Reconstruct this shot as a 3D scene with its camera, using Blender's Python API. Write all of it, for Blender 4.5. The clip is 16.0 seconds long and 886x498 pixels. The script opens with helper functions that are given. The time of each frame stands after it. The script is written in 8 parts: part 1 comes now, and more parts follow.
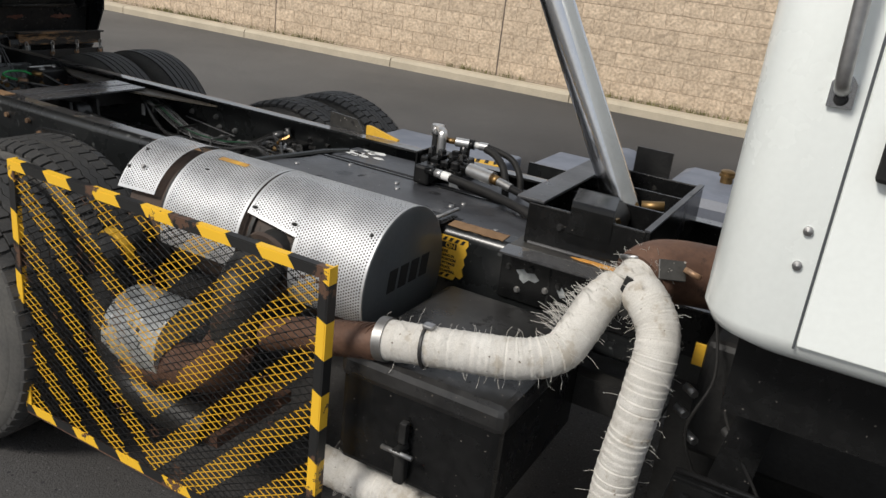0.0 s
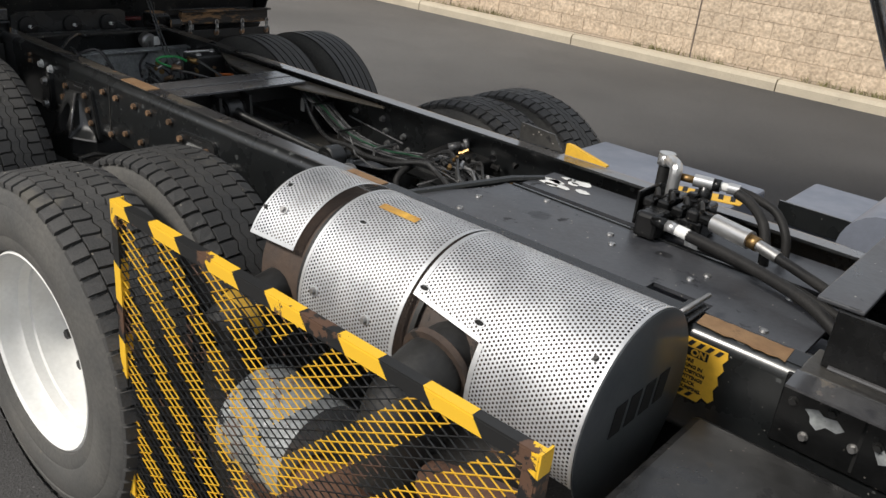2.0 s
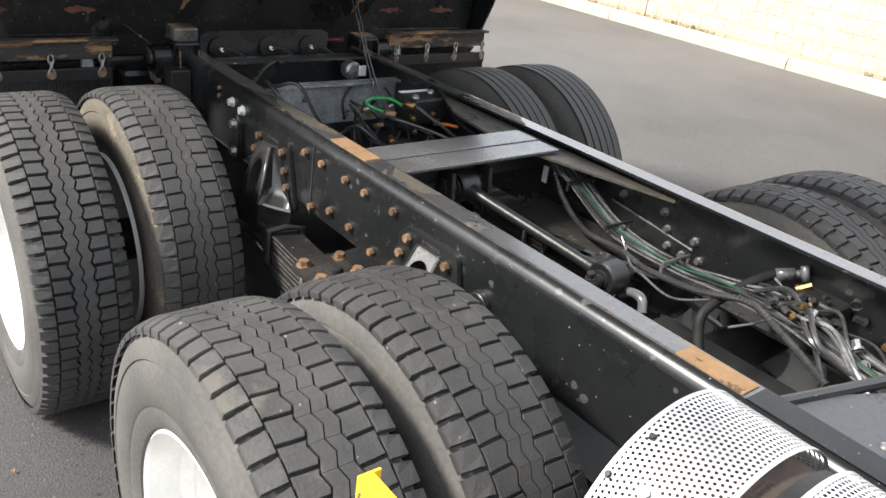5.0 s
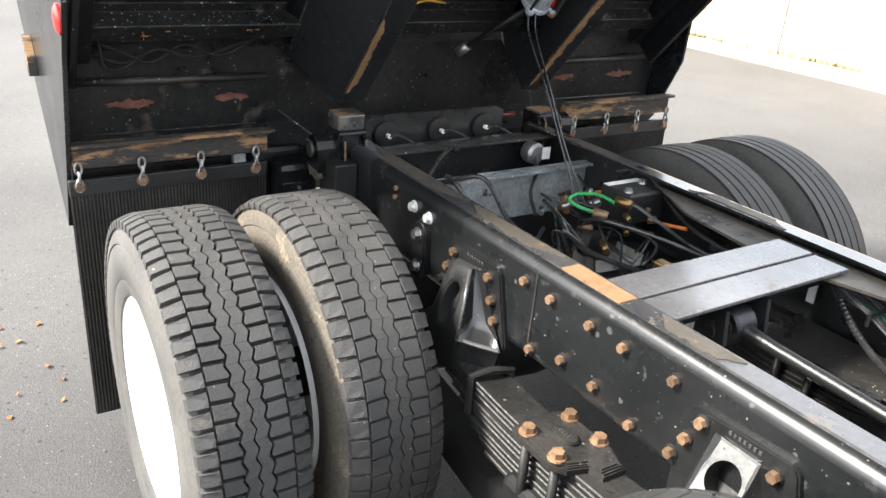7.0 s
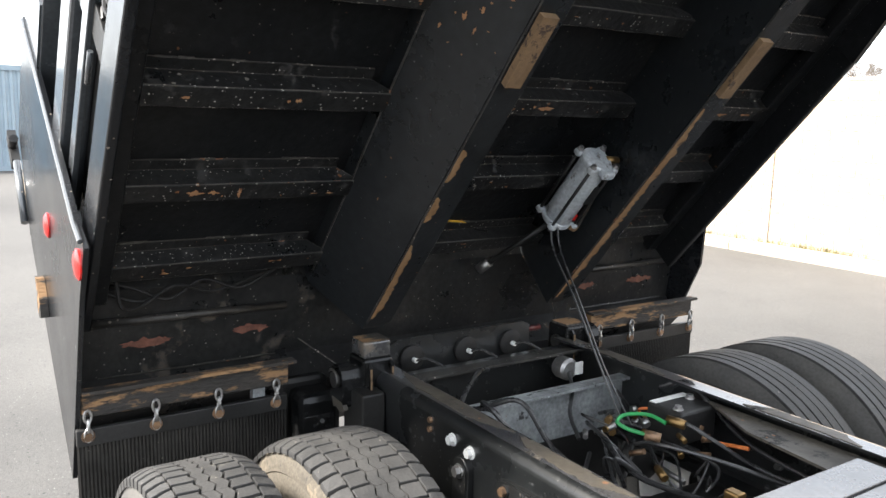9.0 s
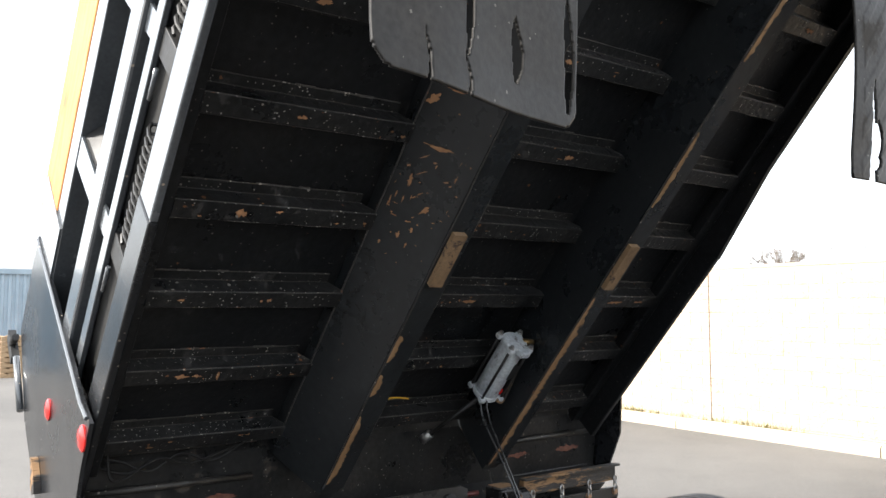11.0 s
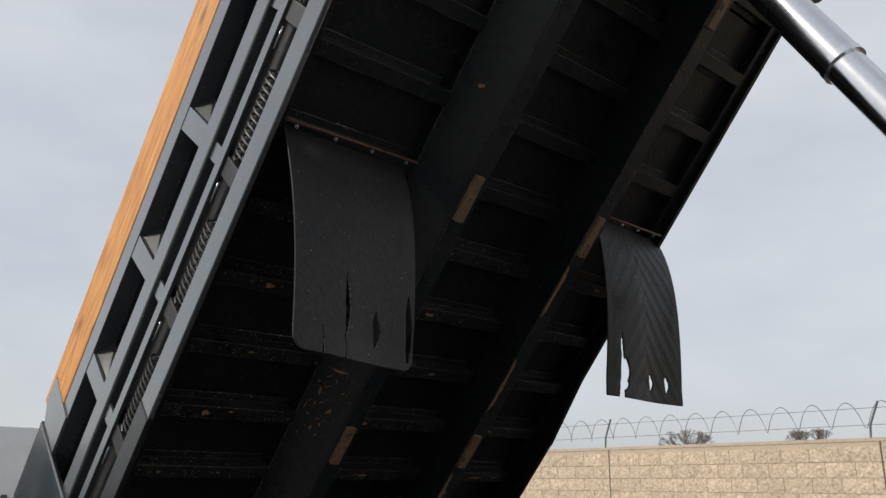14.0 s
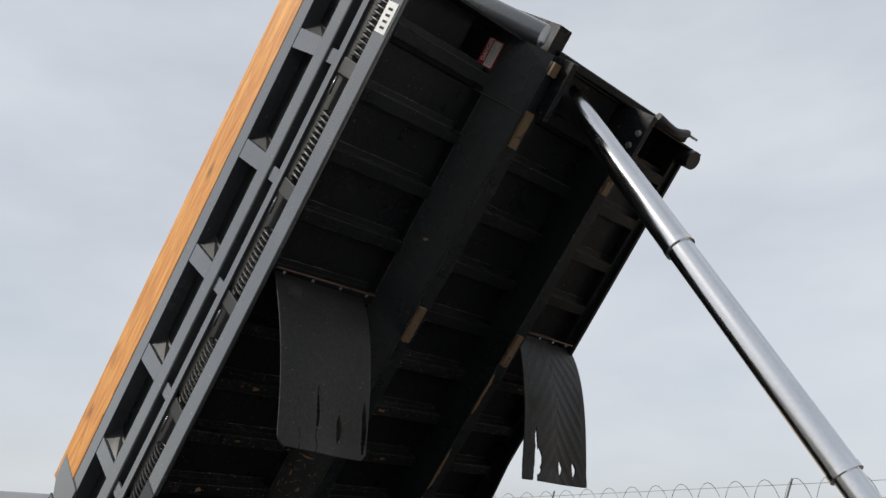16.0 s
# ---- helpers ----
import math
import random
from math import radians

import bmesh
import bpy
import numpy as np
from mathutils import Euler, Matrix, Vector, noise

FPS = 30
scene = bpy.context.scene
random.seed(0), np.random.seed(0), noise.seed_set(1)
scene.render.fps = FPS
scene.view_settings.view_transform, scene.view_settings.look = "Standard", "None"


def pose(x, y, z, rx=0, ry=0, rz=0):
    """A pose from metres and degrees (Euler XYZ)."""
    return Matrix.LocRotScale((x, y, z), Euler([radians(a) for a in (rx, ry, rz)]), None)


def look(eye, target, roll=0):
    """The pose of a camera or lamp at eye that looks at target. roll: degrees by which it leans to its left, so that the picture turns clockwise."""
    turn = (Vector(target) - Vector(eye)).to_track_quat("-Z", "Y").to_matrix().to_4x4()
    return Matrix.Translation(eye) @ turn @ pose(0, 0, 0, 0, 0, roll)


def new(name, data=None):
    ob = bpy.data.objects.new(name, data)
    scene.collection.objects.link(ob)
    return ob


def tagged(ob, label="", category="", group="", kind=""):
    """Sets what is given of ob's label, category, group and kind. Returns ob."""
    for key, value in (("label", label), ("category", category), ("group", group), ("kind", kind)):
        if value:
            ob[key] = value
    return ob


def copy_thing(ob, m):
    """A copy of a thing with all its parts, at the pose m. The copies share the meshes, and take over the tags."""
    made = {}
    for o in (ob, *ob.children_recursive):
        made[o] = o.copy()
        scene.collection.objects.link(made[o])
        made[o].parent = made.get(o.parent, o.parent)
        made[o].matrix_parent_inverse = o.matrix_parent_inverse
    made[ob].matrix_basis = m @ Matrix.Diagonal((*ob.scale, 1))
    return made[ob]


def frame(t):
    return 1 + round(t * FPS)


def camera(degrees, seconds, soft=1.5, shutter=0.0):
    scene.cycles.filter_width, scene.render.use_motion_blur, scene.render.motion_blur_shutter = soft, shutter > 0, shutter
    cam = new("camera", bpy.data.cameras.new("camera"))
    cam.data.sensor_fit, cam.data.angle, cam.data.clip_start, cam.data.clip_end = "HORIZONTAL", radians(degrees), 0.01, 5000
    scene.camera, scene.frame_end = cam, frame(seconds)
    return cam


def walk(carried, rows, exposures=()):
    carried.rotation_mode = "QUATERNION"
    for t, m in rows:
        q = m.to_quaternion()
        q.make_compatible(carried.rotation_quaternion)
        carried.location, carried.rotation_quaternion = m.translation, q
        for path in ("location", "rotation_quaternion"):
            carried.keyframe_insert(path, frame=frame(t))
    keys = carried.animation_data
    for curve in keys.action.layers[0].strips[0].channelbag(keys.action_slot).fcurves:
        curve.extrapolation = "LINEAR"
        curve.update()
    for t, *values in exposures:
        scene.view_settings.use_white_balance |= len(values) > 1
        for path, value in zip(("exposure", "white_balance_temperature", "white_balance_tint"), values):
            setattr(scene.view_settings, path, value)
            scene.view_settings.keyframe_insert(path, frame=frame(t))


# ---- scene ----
cam = camera(57.9, 16.0)
PATH = [
    (0, (3.427, -2.598, 1.861), (2.576, -0.929, 1.161), 6.9),
    (0.5, (3.346, -2.381, 1.859), (2.407, -0.766, 1.146), 7.3),
    (1, (3.188, -2.219, 1.856), (2.18, -0.655, 1.121), 7.5),
    (1.5, (3.024, -2.111, 1.846), (1.955, -0.602, 1.085), 6.7),
    (2, (2.858, -2.002, 1.836), (1.714, -0.575, 1.028), 6.4),
    (2.5, (2.706, -1.895, 1.828), (1.509, -0.517, 1.01), 6.8),
    (3, (2.515, -1.83, 1.822), (1.285, -0.485, 1.0), 7.7),
    (3.2, (2.439, -1.819, 1.839), (1.197, -0.488, 1.011), 7.6),
    (5.3, (1.723, -1.62, 1.806), (0.334, -0.461, 0.953), 7.7),
    (5.5, (1.632, -1.622, 1.803), (0.229, -0.478, 0.953), 7.6),
    (6, (1.445, -1.65, 1.809), (0.004, -0.553, 0.961), 6.4),
    (6.5, (1.286, -1.625, 1.799), (-0.195, -0.583, 0.95), 5.6),
    (7, (1.121, -1.586, 1.798), (-0.408, -0.571, 1.004), 4.3),
    (7.5, (1.011, -1.578, 1.808), (-0.561, -0.553, 1.117), 3.4),
    (8, (0.918, -1.592, 1.817), (-0.684, -0.532, 1.259), 2.6),
    (8.5, (0.897, -1.6, 1.824), (-0.724, -0.516, 1.379), 2.0),
    (8.7, (0.904, -1.596, 1.829), (-0.73, -0.513, 1.432), 1.7),
    (11, (1.405, -1.847, 1.839), (-0.207, -0.672, 1.987), -0.1),
    (11.5, (1.632, -1.928, 1.824), (0.05, -0.732, 2.085), 0.1),
    (12, (1.82, -2.043, 1.821), (0.269, -0.829, 2.166), 0.4),
    (12.5, (1.981, -2.186, 1.822), (0.473, -0.941, 2.244), 0.1),
    (13, (2.147, -2.279, 1.822), (0.673, -1.015, 2.299), 0.2),
    (13.5, (2.378, -2.367, 1.817), (0.911, -1.116, 2.348), 0.7),
    (14, (2.563, -2.491, 1.812), (1.108, -1.242, 2.381), 0.5),
    (14.5, (2.754, -2.667, 1.816), (1.338, -1.392, 2.423), 0.3),
    (15, (2.968, -2.804, 1.812), (1.581, -1.525, 2.477), 0.1),
    (15.5, (3.184, -2.958, 1.808), (1.804, -1.681, 2.49), 0.8),
    (16, (3.366, -3.119, 1.799), (2.011, -1.834, 2.516), 1.1),
]
EXPOSURES = [(0, -0.03), (0.7, 0.05), (1.5, 0.25), (2.0, 0.2), (2.5, 0.12), (3.2, 0.15), (4.3, 1.0), (5.3, 1.8), (6.0, 2.1), (6.5, 2.22), (7.0, 2.3), (7.5, 2.18), (8.5, 2.16), (11.0, 1.95), (11.6, 1.6), (12.0, 1.3), (12.5, 0.8), (13.0, 0.42), (13.5, 0.14), (14.0, 0.07), (15.0, 0.14), (16.0, 0.12)]
walk(cam, [(t, look(eye, target, roll)) for t, eye, target, roll in PATH], EXPOSURES)

# ---- world and light ----
world = bpy.data.worlds.new("sky")
scene.world = world
world.use_nodes = True
wn, wl = world.node_tree.nodes, world.node_tree.links
wn.clear()
SUN_EL, SUN_AZ = 44.0, 202.0      # degrees; azimuth of the sun, clockwise from +y
sky = wn.new("ShaderNodeTexSky")
sky.sky_type = 'NISHITA'
sky.sun_disc = False
sky.sun_elevation, sky.sun_rotation = radians(SUN_EL), radians(SUN_AZ)
sky.air_density, sky.dust_density, sky.ozone_density = 1.0, 3.0, 1.0
tc = wn.new("ShaderNodeTexCoord")
mp = wn.new("ShaderNodeMapping")
mp.inputs["Scale"].default_value = (1.0, 1.0, 2.6)
cl = wn.new("ShaderNodeTexNoise")
cl.inputs["Scale"].default_value, cl.inputs["Detail"].default_value, cl.inputs["Roughness"].default_value = 1.6, 5.0, 0.55
cr = wn.new("ShaderNodeMapRange")
cr.inputs["From Min"].default_value, cr.inputs["From Max"].default_value = 0.3, 0.72
cr.inputs["To Min"].default_value, cr.inputs["To Max"].default_value = 0.55, 0.92
mixc = wn.new("ShaderNodeMix")
mixc.data_type = 'RGBA'
mixc.inputs["B"].default_value = (7.0, 7.3, 7.7, 1)
bg = wn.new("ShaderNodeBackground")
bg.inputs["Strength"].default_value = 0.10
wo = wn.new("ShaderNodeOutputWorld")
wl.new(tc.outputs["Generated"], mp.inputs["Vector"])
wl.new(mp.outputs["Vector"], cl.inputs["Vector"])
wl.new(cl.outputs["Fac"], cr.inputs["Value"])
wl.new(cr.outputs["Result"], mixc.inputs["Factor"])
wl.new(sky.outputs["Color"], mixc.inputs["A"])
wl.new(mixc.outputs["Result"], bg.inputs["Color"])
wl.new(bg.outputs["Background"], wo.inputs["Surface"])

sun = new("sun", bpy.data.lights.new("sun", 'SUN'))
sun.data.energy, sun.data.angle, sun.data.color = 3.2, radians(11.0), (1.0, 0.95, 0.875)
a_s, e_s = radians(SUN_AZ), radians(SUN_EL)
to_sun = Vector((math.sin(a_s) * math.cos(e_s), math.cos(a_s) * math.cos(e_s), math.sin(e_s)))
sun.matrix_world = look(to_sun * 30, (0, 0, 0))


# ---- materials ----
def surf(name, c1, c2=None, scale=6.0, rough=0.5, rough2=None, metal=0.0, bump=0.0, bscale=80.0, spots=None, fine=0.12, coat=0.0, island=0.0, specks=None, stretch=(1, 1, 1), spec=0.5):
    """A surface: two tones mixed by a broad noise, fine grain, optional spots (colour, scale, threshold) of rust or dirt, and bump."""
    m = bpy.data.materials.new(name)
    m.use_nodes = True
    n, l = m.node_tree.nodes, m.node_tree.links
    p = n["Principled BSDF"]
    c2 = c2 or tuple(v * 0.7 for v in c1)
    co = n.new("ShaderNodeTexCoord")
    ma = n.new("ShaderNodeMapping")
    ma.inputs["Scale"].default_value = stretch
    l.new(co.outputs["Object"], ma.inputs["Vector"])
    oi = n.new("ShaderNodeObjectInfo")
    sh = n.new("ShaderNodeVectorMath")
    sh.operation = 'MULTIPLY_ADD'
    sh.inputs[1].default_value = (13.0, 7.0, 5.0)
    l.new(oi.outputs["Random"], sh.inputs[0])
    l.new(ma.outputs["Vector"], sh.inputs[2])
    n1 = n.new("ShaderNodeTexNoise")
    n1.inputs["Scale"].default_value, n1.inputs["Detail"].default_value, n1.inputs["Roughness"].default_value = scale, 6.0, 0.62
    l.new(sh.outputs["Vector"], n1.inputs["Vector"])
    r1 = n.new("ShaderNodeMapRange")
    r1.inputs["From Min"].default_value, r1.inputs["From Max"].default_value = 0.32, 0.68
    l.new(n1.outputs["Fac"], r1.inputs["Value"])
    mx = n.new("ShaderNodeMix")
    mx.data_type = 'RGBA'
    mx.inputs["A"].default_value, mx.inputs["B"].default_value = (*c1, 1), (*c2, 1)
    l.new(r1.outputs["Result"], mx.inputs["Factor"])
    col = mx.outputs["Result"]
    n2 = n.new("ShaderNodeTexNoise")
    n2.inputs["Scale"].default_value, n2.inputs["Detail"].default_value = bscale, 4.0
    l.new(sh.outputs["Vector"], n2.inputs["Vector"])
    if fine:
        rf = n.new("ShaderNodeMapRange")
        rf.inputs["To Min"].default_value, rf.inputs["To Max"].default_value = 1 - 2 * fine, 1 + 2 * fine
        l.new(n2.outputs["Fac"], rf.inputs["Value"])
        mu = n.new("ShaderNodeMix")
        mu.data_type, mu.blend_type = 'RGBA', 'MULTIPLY'
        mu.inputs["Factor"].default_value = 1.0
        l.new(col, mu.inputs["A"])
        l.new(rf.outputs["Result"], mu.inputs["B"])
        col = mu.outputs["Result"]
    if island:
        ge = n.new("ShaderNodeNewGeometry") if island > 0 else oi
        ri = n.new("ShaderNodeMapRange")
        ri.inputs["To Min"].default_value, ri.inputs["To Max"].default_value = 1 - abs(island), 1 + abs(island)
        l.new(ge.outputs["Random Per Island" if island > 0 else "Random"], ri.inputs["Value"])
        mi = n.new("ShaderNodeMix")
        mi.data_type, mi.blend_type = 'RGBA', 'MULTIPLY'
        mi.inputs["Factor"].default_value = 1.0
        l.new(col, mi.inputs["A"])
        l.new(ri.outputs["Result"], mi.inputs["B"])
        col = mi.outputs["Result"]
    rr = n.new("ShaderNodeMapRange")
    rr.inputs["To Min"].default_value, rr.inputs["To Max"].default_value = rough, rough2 if rough2 is not None else min(1.0, rough + 0.15)
    l.new(r1.outputs["Result"], rr.inputs["Value"])
    rough_out = rr.outputs["Result"]
    if spots:
        for colour, sscale, limit in spots:
            ns = n.new("ShaderNodeTexNoise")
            ns.inputs["Scale"].default_value, ns.inputs["Detail"].default_value, ns.inputs["Roughness"].default_value = sscale, 7.0, 0.7
            l.new(sh.outputs["Vector"], ns.inputs["Vector"])
            rs = n.new("ShaderNodeMapRange")
            rs.inputs["From Min"].default_value, rs.inputs["From Max"].default_value = limit, limit + 0.05
            l.new(ns.outputs["Fac"], rs.inputs["Value"])
            ms = n.new("ShaderNodeMix")
            ms.data_type = 'RGBA'
            ms.inputs["B"].default_value = (*colour, 1)
            l.new(rs.outputs["Result"], ms.inputs["Factor"])
            l.new(col, ms.inputs["A"])
            col = ms.outputs["Result"]
            mr = n.new("ShaderNodeMix")
            mr.data_type = 'FLOAT'
            mr.inputs["B"].default_value = 0.85
            l.new(rs.outputs["Result"], mr.inputs["Factor"])
            l.new(rough_out, mr.inputs["A"])
            rough_out = mr.outputs["Result"]
    for colour, sscale, radius, share in specks or ():
        vo = n.new("ShaderNodeTexVoronoi")
        vo.inputs["Scale"].default_value, vo.inputs["Randomness"].default_value = sscale, 1.0
        wob = n.new("ShaderNodeVectorMath")
        wob.operation = 'MULTIPLY_ADD'
        wob.inputs[1].default_value = (0.35 / sscale,) * 3
        nw = n.new("ShaderNodeTexNoise")
        nw.inputs["Scale"].default_value, nw.inputs["Detail"].default_value = sscale * 2.3, 3.0
        l.new(sh.outputs["Vector"], nw.inputs["Vector"])
        l.new(nw.outputs["Color"], wob.inputs[0])
        l.new(sh.outputs["Vector"], wob.inputs[2])
        l.new(wob.outputs["Vector"], vo.inputs["Vector"])
        sep = n.new("ShaderNodeSeparateColor")
        l.new(vo.outputs["Color"], sep.inputs["Color"])
        siz = n.new("ShaderNodeMapRange")
        siz.inputs["From Min"].default_value, siz.inputs["From Max"].default_value = 1 - share, 1.0
        siz.inputs["To Min"].default_value, siz.inputs["To Max"].default_value = 0.0, radius
        l.new(sep.outputs["Red"], siz.inputs["Value"])
        lt = n.new("ShaderNodeMath")
        lt.operation = 'LESS_THAN'
        l.new(vo.outputs["Distance"], lt.inputs[0])
        l.new(siz.outputs["Result"], lt.inputs[1])
        ms = n.new("ShaderNodeMix")
        ms.data_type = 'RGBA'
        ms.inputs["B"].default_value = (*colour, 1)
        l.new(lt.outputs["Value"], ms.inputs["Factor"])
        l.new(col, ms.inputs["A"])
        col = ms.outputs["Result"]
    p.inputs["Specular IOR Level"].default_value = spec
    l.new(col, p.inputs["Base Color"])
    l.new(rough_out, p.inputs["Roughness"])
    p.inputs["Metallic"].default_value = metal
    p.inputs["Coat Weight"].default_value = coat
    p.inputs["Coat Roughness"].default_value = 0.12
    if bump:
        bu = n.new("ShaderNodeBump")
        bu.inputs["Strength"].default_value, bu.inputs["Distance"].default_value = bump, 0.01
        l.new(n2.outputs["Fac"], bu.inputs["Height"])
        l.new(bu.outputs["Normal"], p.inputs["Normal"])
    return m


M_black = surf("black_paint", (0.0060, 0.0068, 0.0073), (0.0120, 0.0132, 0.0138), 2.5, 0.18, 0.36, bump=0.03, bscale=50, spots=[((0.030, 0.031, 0.030), 9, 0.66), ((0.10, 0.09, 0.075), 34, 0.74), ((0.035, 0.038, 0.037), 26, 0.64)], fine=0.25, coat=0.6, specks=[((0.17, 0.165, 0.15), 110, 0.25, 0.10), ((0.060, 0.063, 0.063), 30, 0.34, 0.15)])
M_black.node_tree.nodes["Principled BSDF"].inputs["Coat Roughness"].default_value = 0.30
M_blackdusty = surf("dusty_black_paint", (0.017, 0.017, 0.0168), (0.048, 0.045, 0.040), 5, 0.28, 0.55, bump=0.08, bscale=70, spots=[((0.12, 0.11, 0.09), 12, 0.66), ((0.010, 0.010, 0.010), 9, 0.63)], fine=0.3, specks=[((0.30, 0.28, 0.25), 90, 0.30, 0.14)])
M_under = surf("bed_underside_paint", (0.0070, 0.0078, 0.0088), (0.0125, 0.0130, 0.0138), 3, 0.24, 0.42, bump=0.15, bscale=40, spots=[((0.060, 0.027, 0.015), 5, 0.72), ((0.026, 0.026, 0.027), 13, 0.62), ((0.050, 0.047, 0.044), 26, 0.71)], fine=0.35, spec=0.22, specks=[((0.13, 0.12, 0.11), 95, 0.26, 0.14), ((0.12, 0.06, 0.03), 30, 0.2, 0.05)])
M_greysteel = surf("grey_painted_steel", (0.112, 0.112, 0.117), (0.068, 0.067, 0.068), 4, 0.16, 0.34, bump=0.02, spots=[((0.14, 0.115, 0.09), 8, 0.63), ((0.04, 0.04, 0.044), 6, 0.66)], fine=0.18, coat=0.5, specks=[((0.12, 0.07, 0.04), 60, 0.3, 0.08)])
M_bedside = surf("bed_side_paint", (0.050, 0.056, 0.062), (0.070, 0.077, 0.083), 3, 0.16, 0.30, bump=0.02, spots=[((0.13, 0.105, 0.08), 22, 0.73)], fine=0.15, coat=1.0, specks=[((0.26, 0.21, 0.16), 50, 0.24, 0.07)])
M_tan = surf("worn_pad", (0.17, 0.092, 0.040), (0.22, 0.135, 0.068), 14, 0.7, 0.9, bump=0.2, bscale=60, spots=[((0.07, 0.04, 0.022), 18, 0.60)])
M_rustpipe = surf("rusty_pipe", (0.095, 0.052, 0.037), (0.15, 0.082, 0.053), 10, 0.55, 0.8, metal=0.3, bump=0.15, spots=[((0.05, 0.033, 0.027), 12, 0.6)])
M_rubber = surf("tyre_rubber", (0.035, 0.0345, 0.034), (0.056, 0.054, 0.0515), 9, 0.6, 0.82, bump=0.2, bscale=180, spots=[((0.085, 0.079, 0.068), 3.5, 0.62), ((0.115, 0.104, 0.086), 12, 0.71)], fine=0.2, specks=[((0.18, 0.165, 0.14), 70, 0.25, 0.06)])
M_flap = surf("rubber_flap", (0.0115, 0.0110, 0.0103), (0.030, 0.0275, 0.0245), 3, 0.40, 0.62, bump=0.08, bscale=60, spots=[((0.034, 0.031, 0.027), 4.5, 0.60), ((0.10, 0.085, 0.064), 9, 0.71)], fine=0.4, spec=0.28, specks=[((0.13, 0.12, 0.105), 70, 0.26, 0.10)])
M_white = surf("white_paint", (0.83, 0.865, 0.845), (0.80, 0.835, 0.815), 2, 0.2, 0.3, coat=0.5, fine=0.02)
M_rim = surf("white_wheel_paint", (0.78, 0.78, 0.76), (0.66, 0.65, 0.62), 6, 0.4, 0.6, fine=0.05, spots=[((0.30, 0.22, 0.14), 20, 0.74)])
M_chrome = surf("chromed_steel", (0.70, 0.71, 0.73), (0.62, 0.63, 0.65), 3, 0.13, 0.20, metal=1.0, fine=0.04)
M_steel = surf("bare_steel", (0.42, 0.42, 0.42), (0.3, 0.29, 0.28), 12, 0.32, 0.5, metal=0.9, bump=0.05)
M_boltr = surf("rusty_bolt", (0.33, 0.20, 0.115), (0.13, 0.085, 0.055), 60, 0.32, 0.6, metal=0.5, bump=0.1, island=-0.4)
M_asphalt = surf("asphalt", (0.066, 0.0632, 0.060), (0.119, 0.1135, 0.107), 0.28, 0.85, 0.95, bump=0.5, bscale=160, fine=0.35, spots=[((0.070, 0.066, 0.063), 0.9, 0.66)], specks=[((0.20, 0.195, 0.185), 70, 0.3, 0.18), ((0.035, 0.035, 0.035), 45, 0.35, 0.15)])
M_kerb = surf("concrete_kerb", (0.48, 0.42, 0.32), (0.40, 0.35, 0.27), 3, 0.85, 0.95, bump=0.2, bscale=90, spots=[((0.24, 0.21, 0.17), 7, 0.66)])
M_block = surf("split_face_block", (0.57, 0.458, 0.34), (0.46, 0.362, 0.262), 9, 0.9, 0.98, bump=1.0, bscale=26, fine=0.34, island=-0.08)
M_blockjoin = surf("split_face_block_far", (0.57, 0.458, 0.34), (0.46, 0.362, 0.262), 9, 0.9, 0.98, bump=1.0, bscale=26, fine=0.34, island=0.08)
M_mortar = surf("mortar", (0.50, 0.405, 0.305), (0.43, 0.345, 0.26), 6, 0.95, 1.0, bump=0.3, bscale=60, fine=0.25)
M_wrap = surf("fibreglass_wrap", (0.68, 0.66, 0.62), (0.52, 0.495, 0.45), 9, 0.9, 1.0, bump=0.5, bscale=560, fine=0.24, spots=[((0.45, 0.41, 0.35), 9, 0.57), ((0.40, 0.355, 0.29), 22, 0.61), ((0.25, 0.215, 0.17), 34, 0.67)], specks=[((0.22, 0.19, 0.155), 90, 0.28, 0.12)])
M_cable = surf("black_cable", (0.020, 0.020, 0.021), (0.038, 0.038, 0.038), 10, 0.22, 0.38, coat=0.1)
M_cap = surf("grey_cap_plate", (0.085, 0.093, 0.10), (0.11, 0.118, 0.125), 5, 0.3, 0.45, metal=0.3, fine=0.06)
M_galv = surf("scuffed_grey_steel", (0.46, 0.485, 0.49), (0.10, 0.105, 0.11), 4.5, 0.32, 0.6, metal=0.2, bump=0.06, spots=[((0.22, 0.125, 0.065), 10, 0.67), ((0.03, 0.03, 0.032), 14, 0.60)], fine=0.3, specks=[((0.5, 0.52, 0.53), 70, 0.35, 0.15), ((0.02, 0.02, 0.02), 40, 0.35, 0.15)])
M_plate = surf("worn_deck_plate", (0.032, 0.034, 0.039), (0.052, 0.053, 0.058), 4, 0.26, 0.5, bump=0.05, spots=[((0.012, 0.012, 0.014), 5, 0.60), ((0.10, 0.095, 0.09), 16, 0.70)], fine=0.2, specks=[((0.014, 0.014, 0.016), 13, 0.45, 0.16), ((0.3, 0.28, 0.25), 90, 0.25, 0.06)])
M_bluegrey = surf("blue_grey_paint", (0.16, 0.175, 0.215), (0.13, 0.145, 0.18), 5, 0.4, 0.6, fine=0.08)
M_yellow = surf("yellow_paint", (0.72, 0.42, 0.03), (0.60, 0.34, 0.03), 10, 0.5, 0.7, fine=0.1, spots=[((0.10, 0.06, 0.04), 25, 0.7)])
M_red = surf("red_reflector", (0.55, 0.015, 0.012), (0.45, 0.012, 0.01), 6, 0.2, 0.3, coat=0.6, fine=0.05)
M_green = surf("green_air_hose", (0.03, 0.30, 0.085), (0.022, 0.22, 0.065), 30, 0.35)
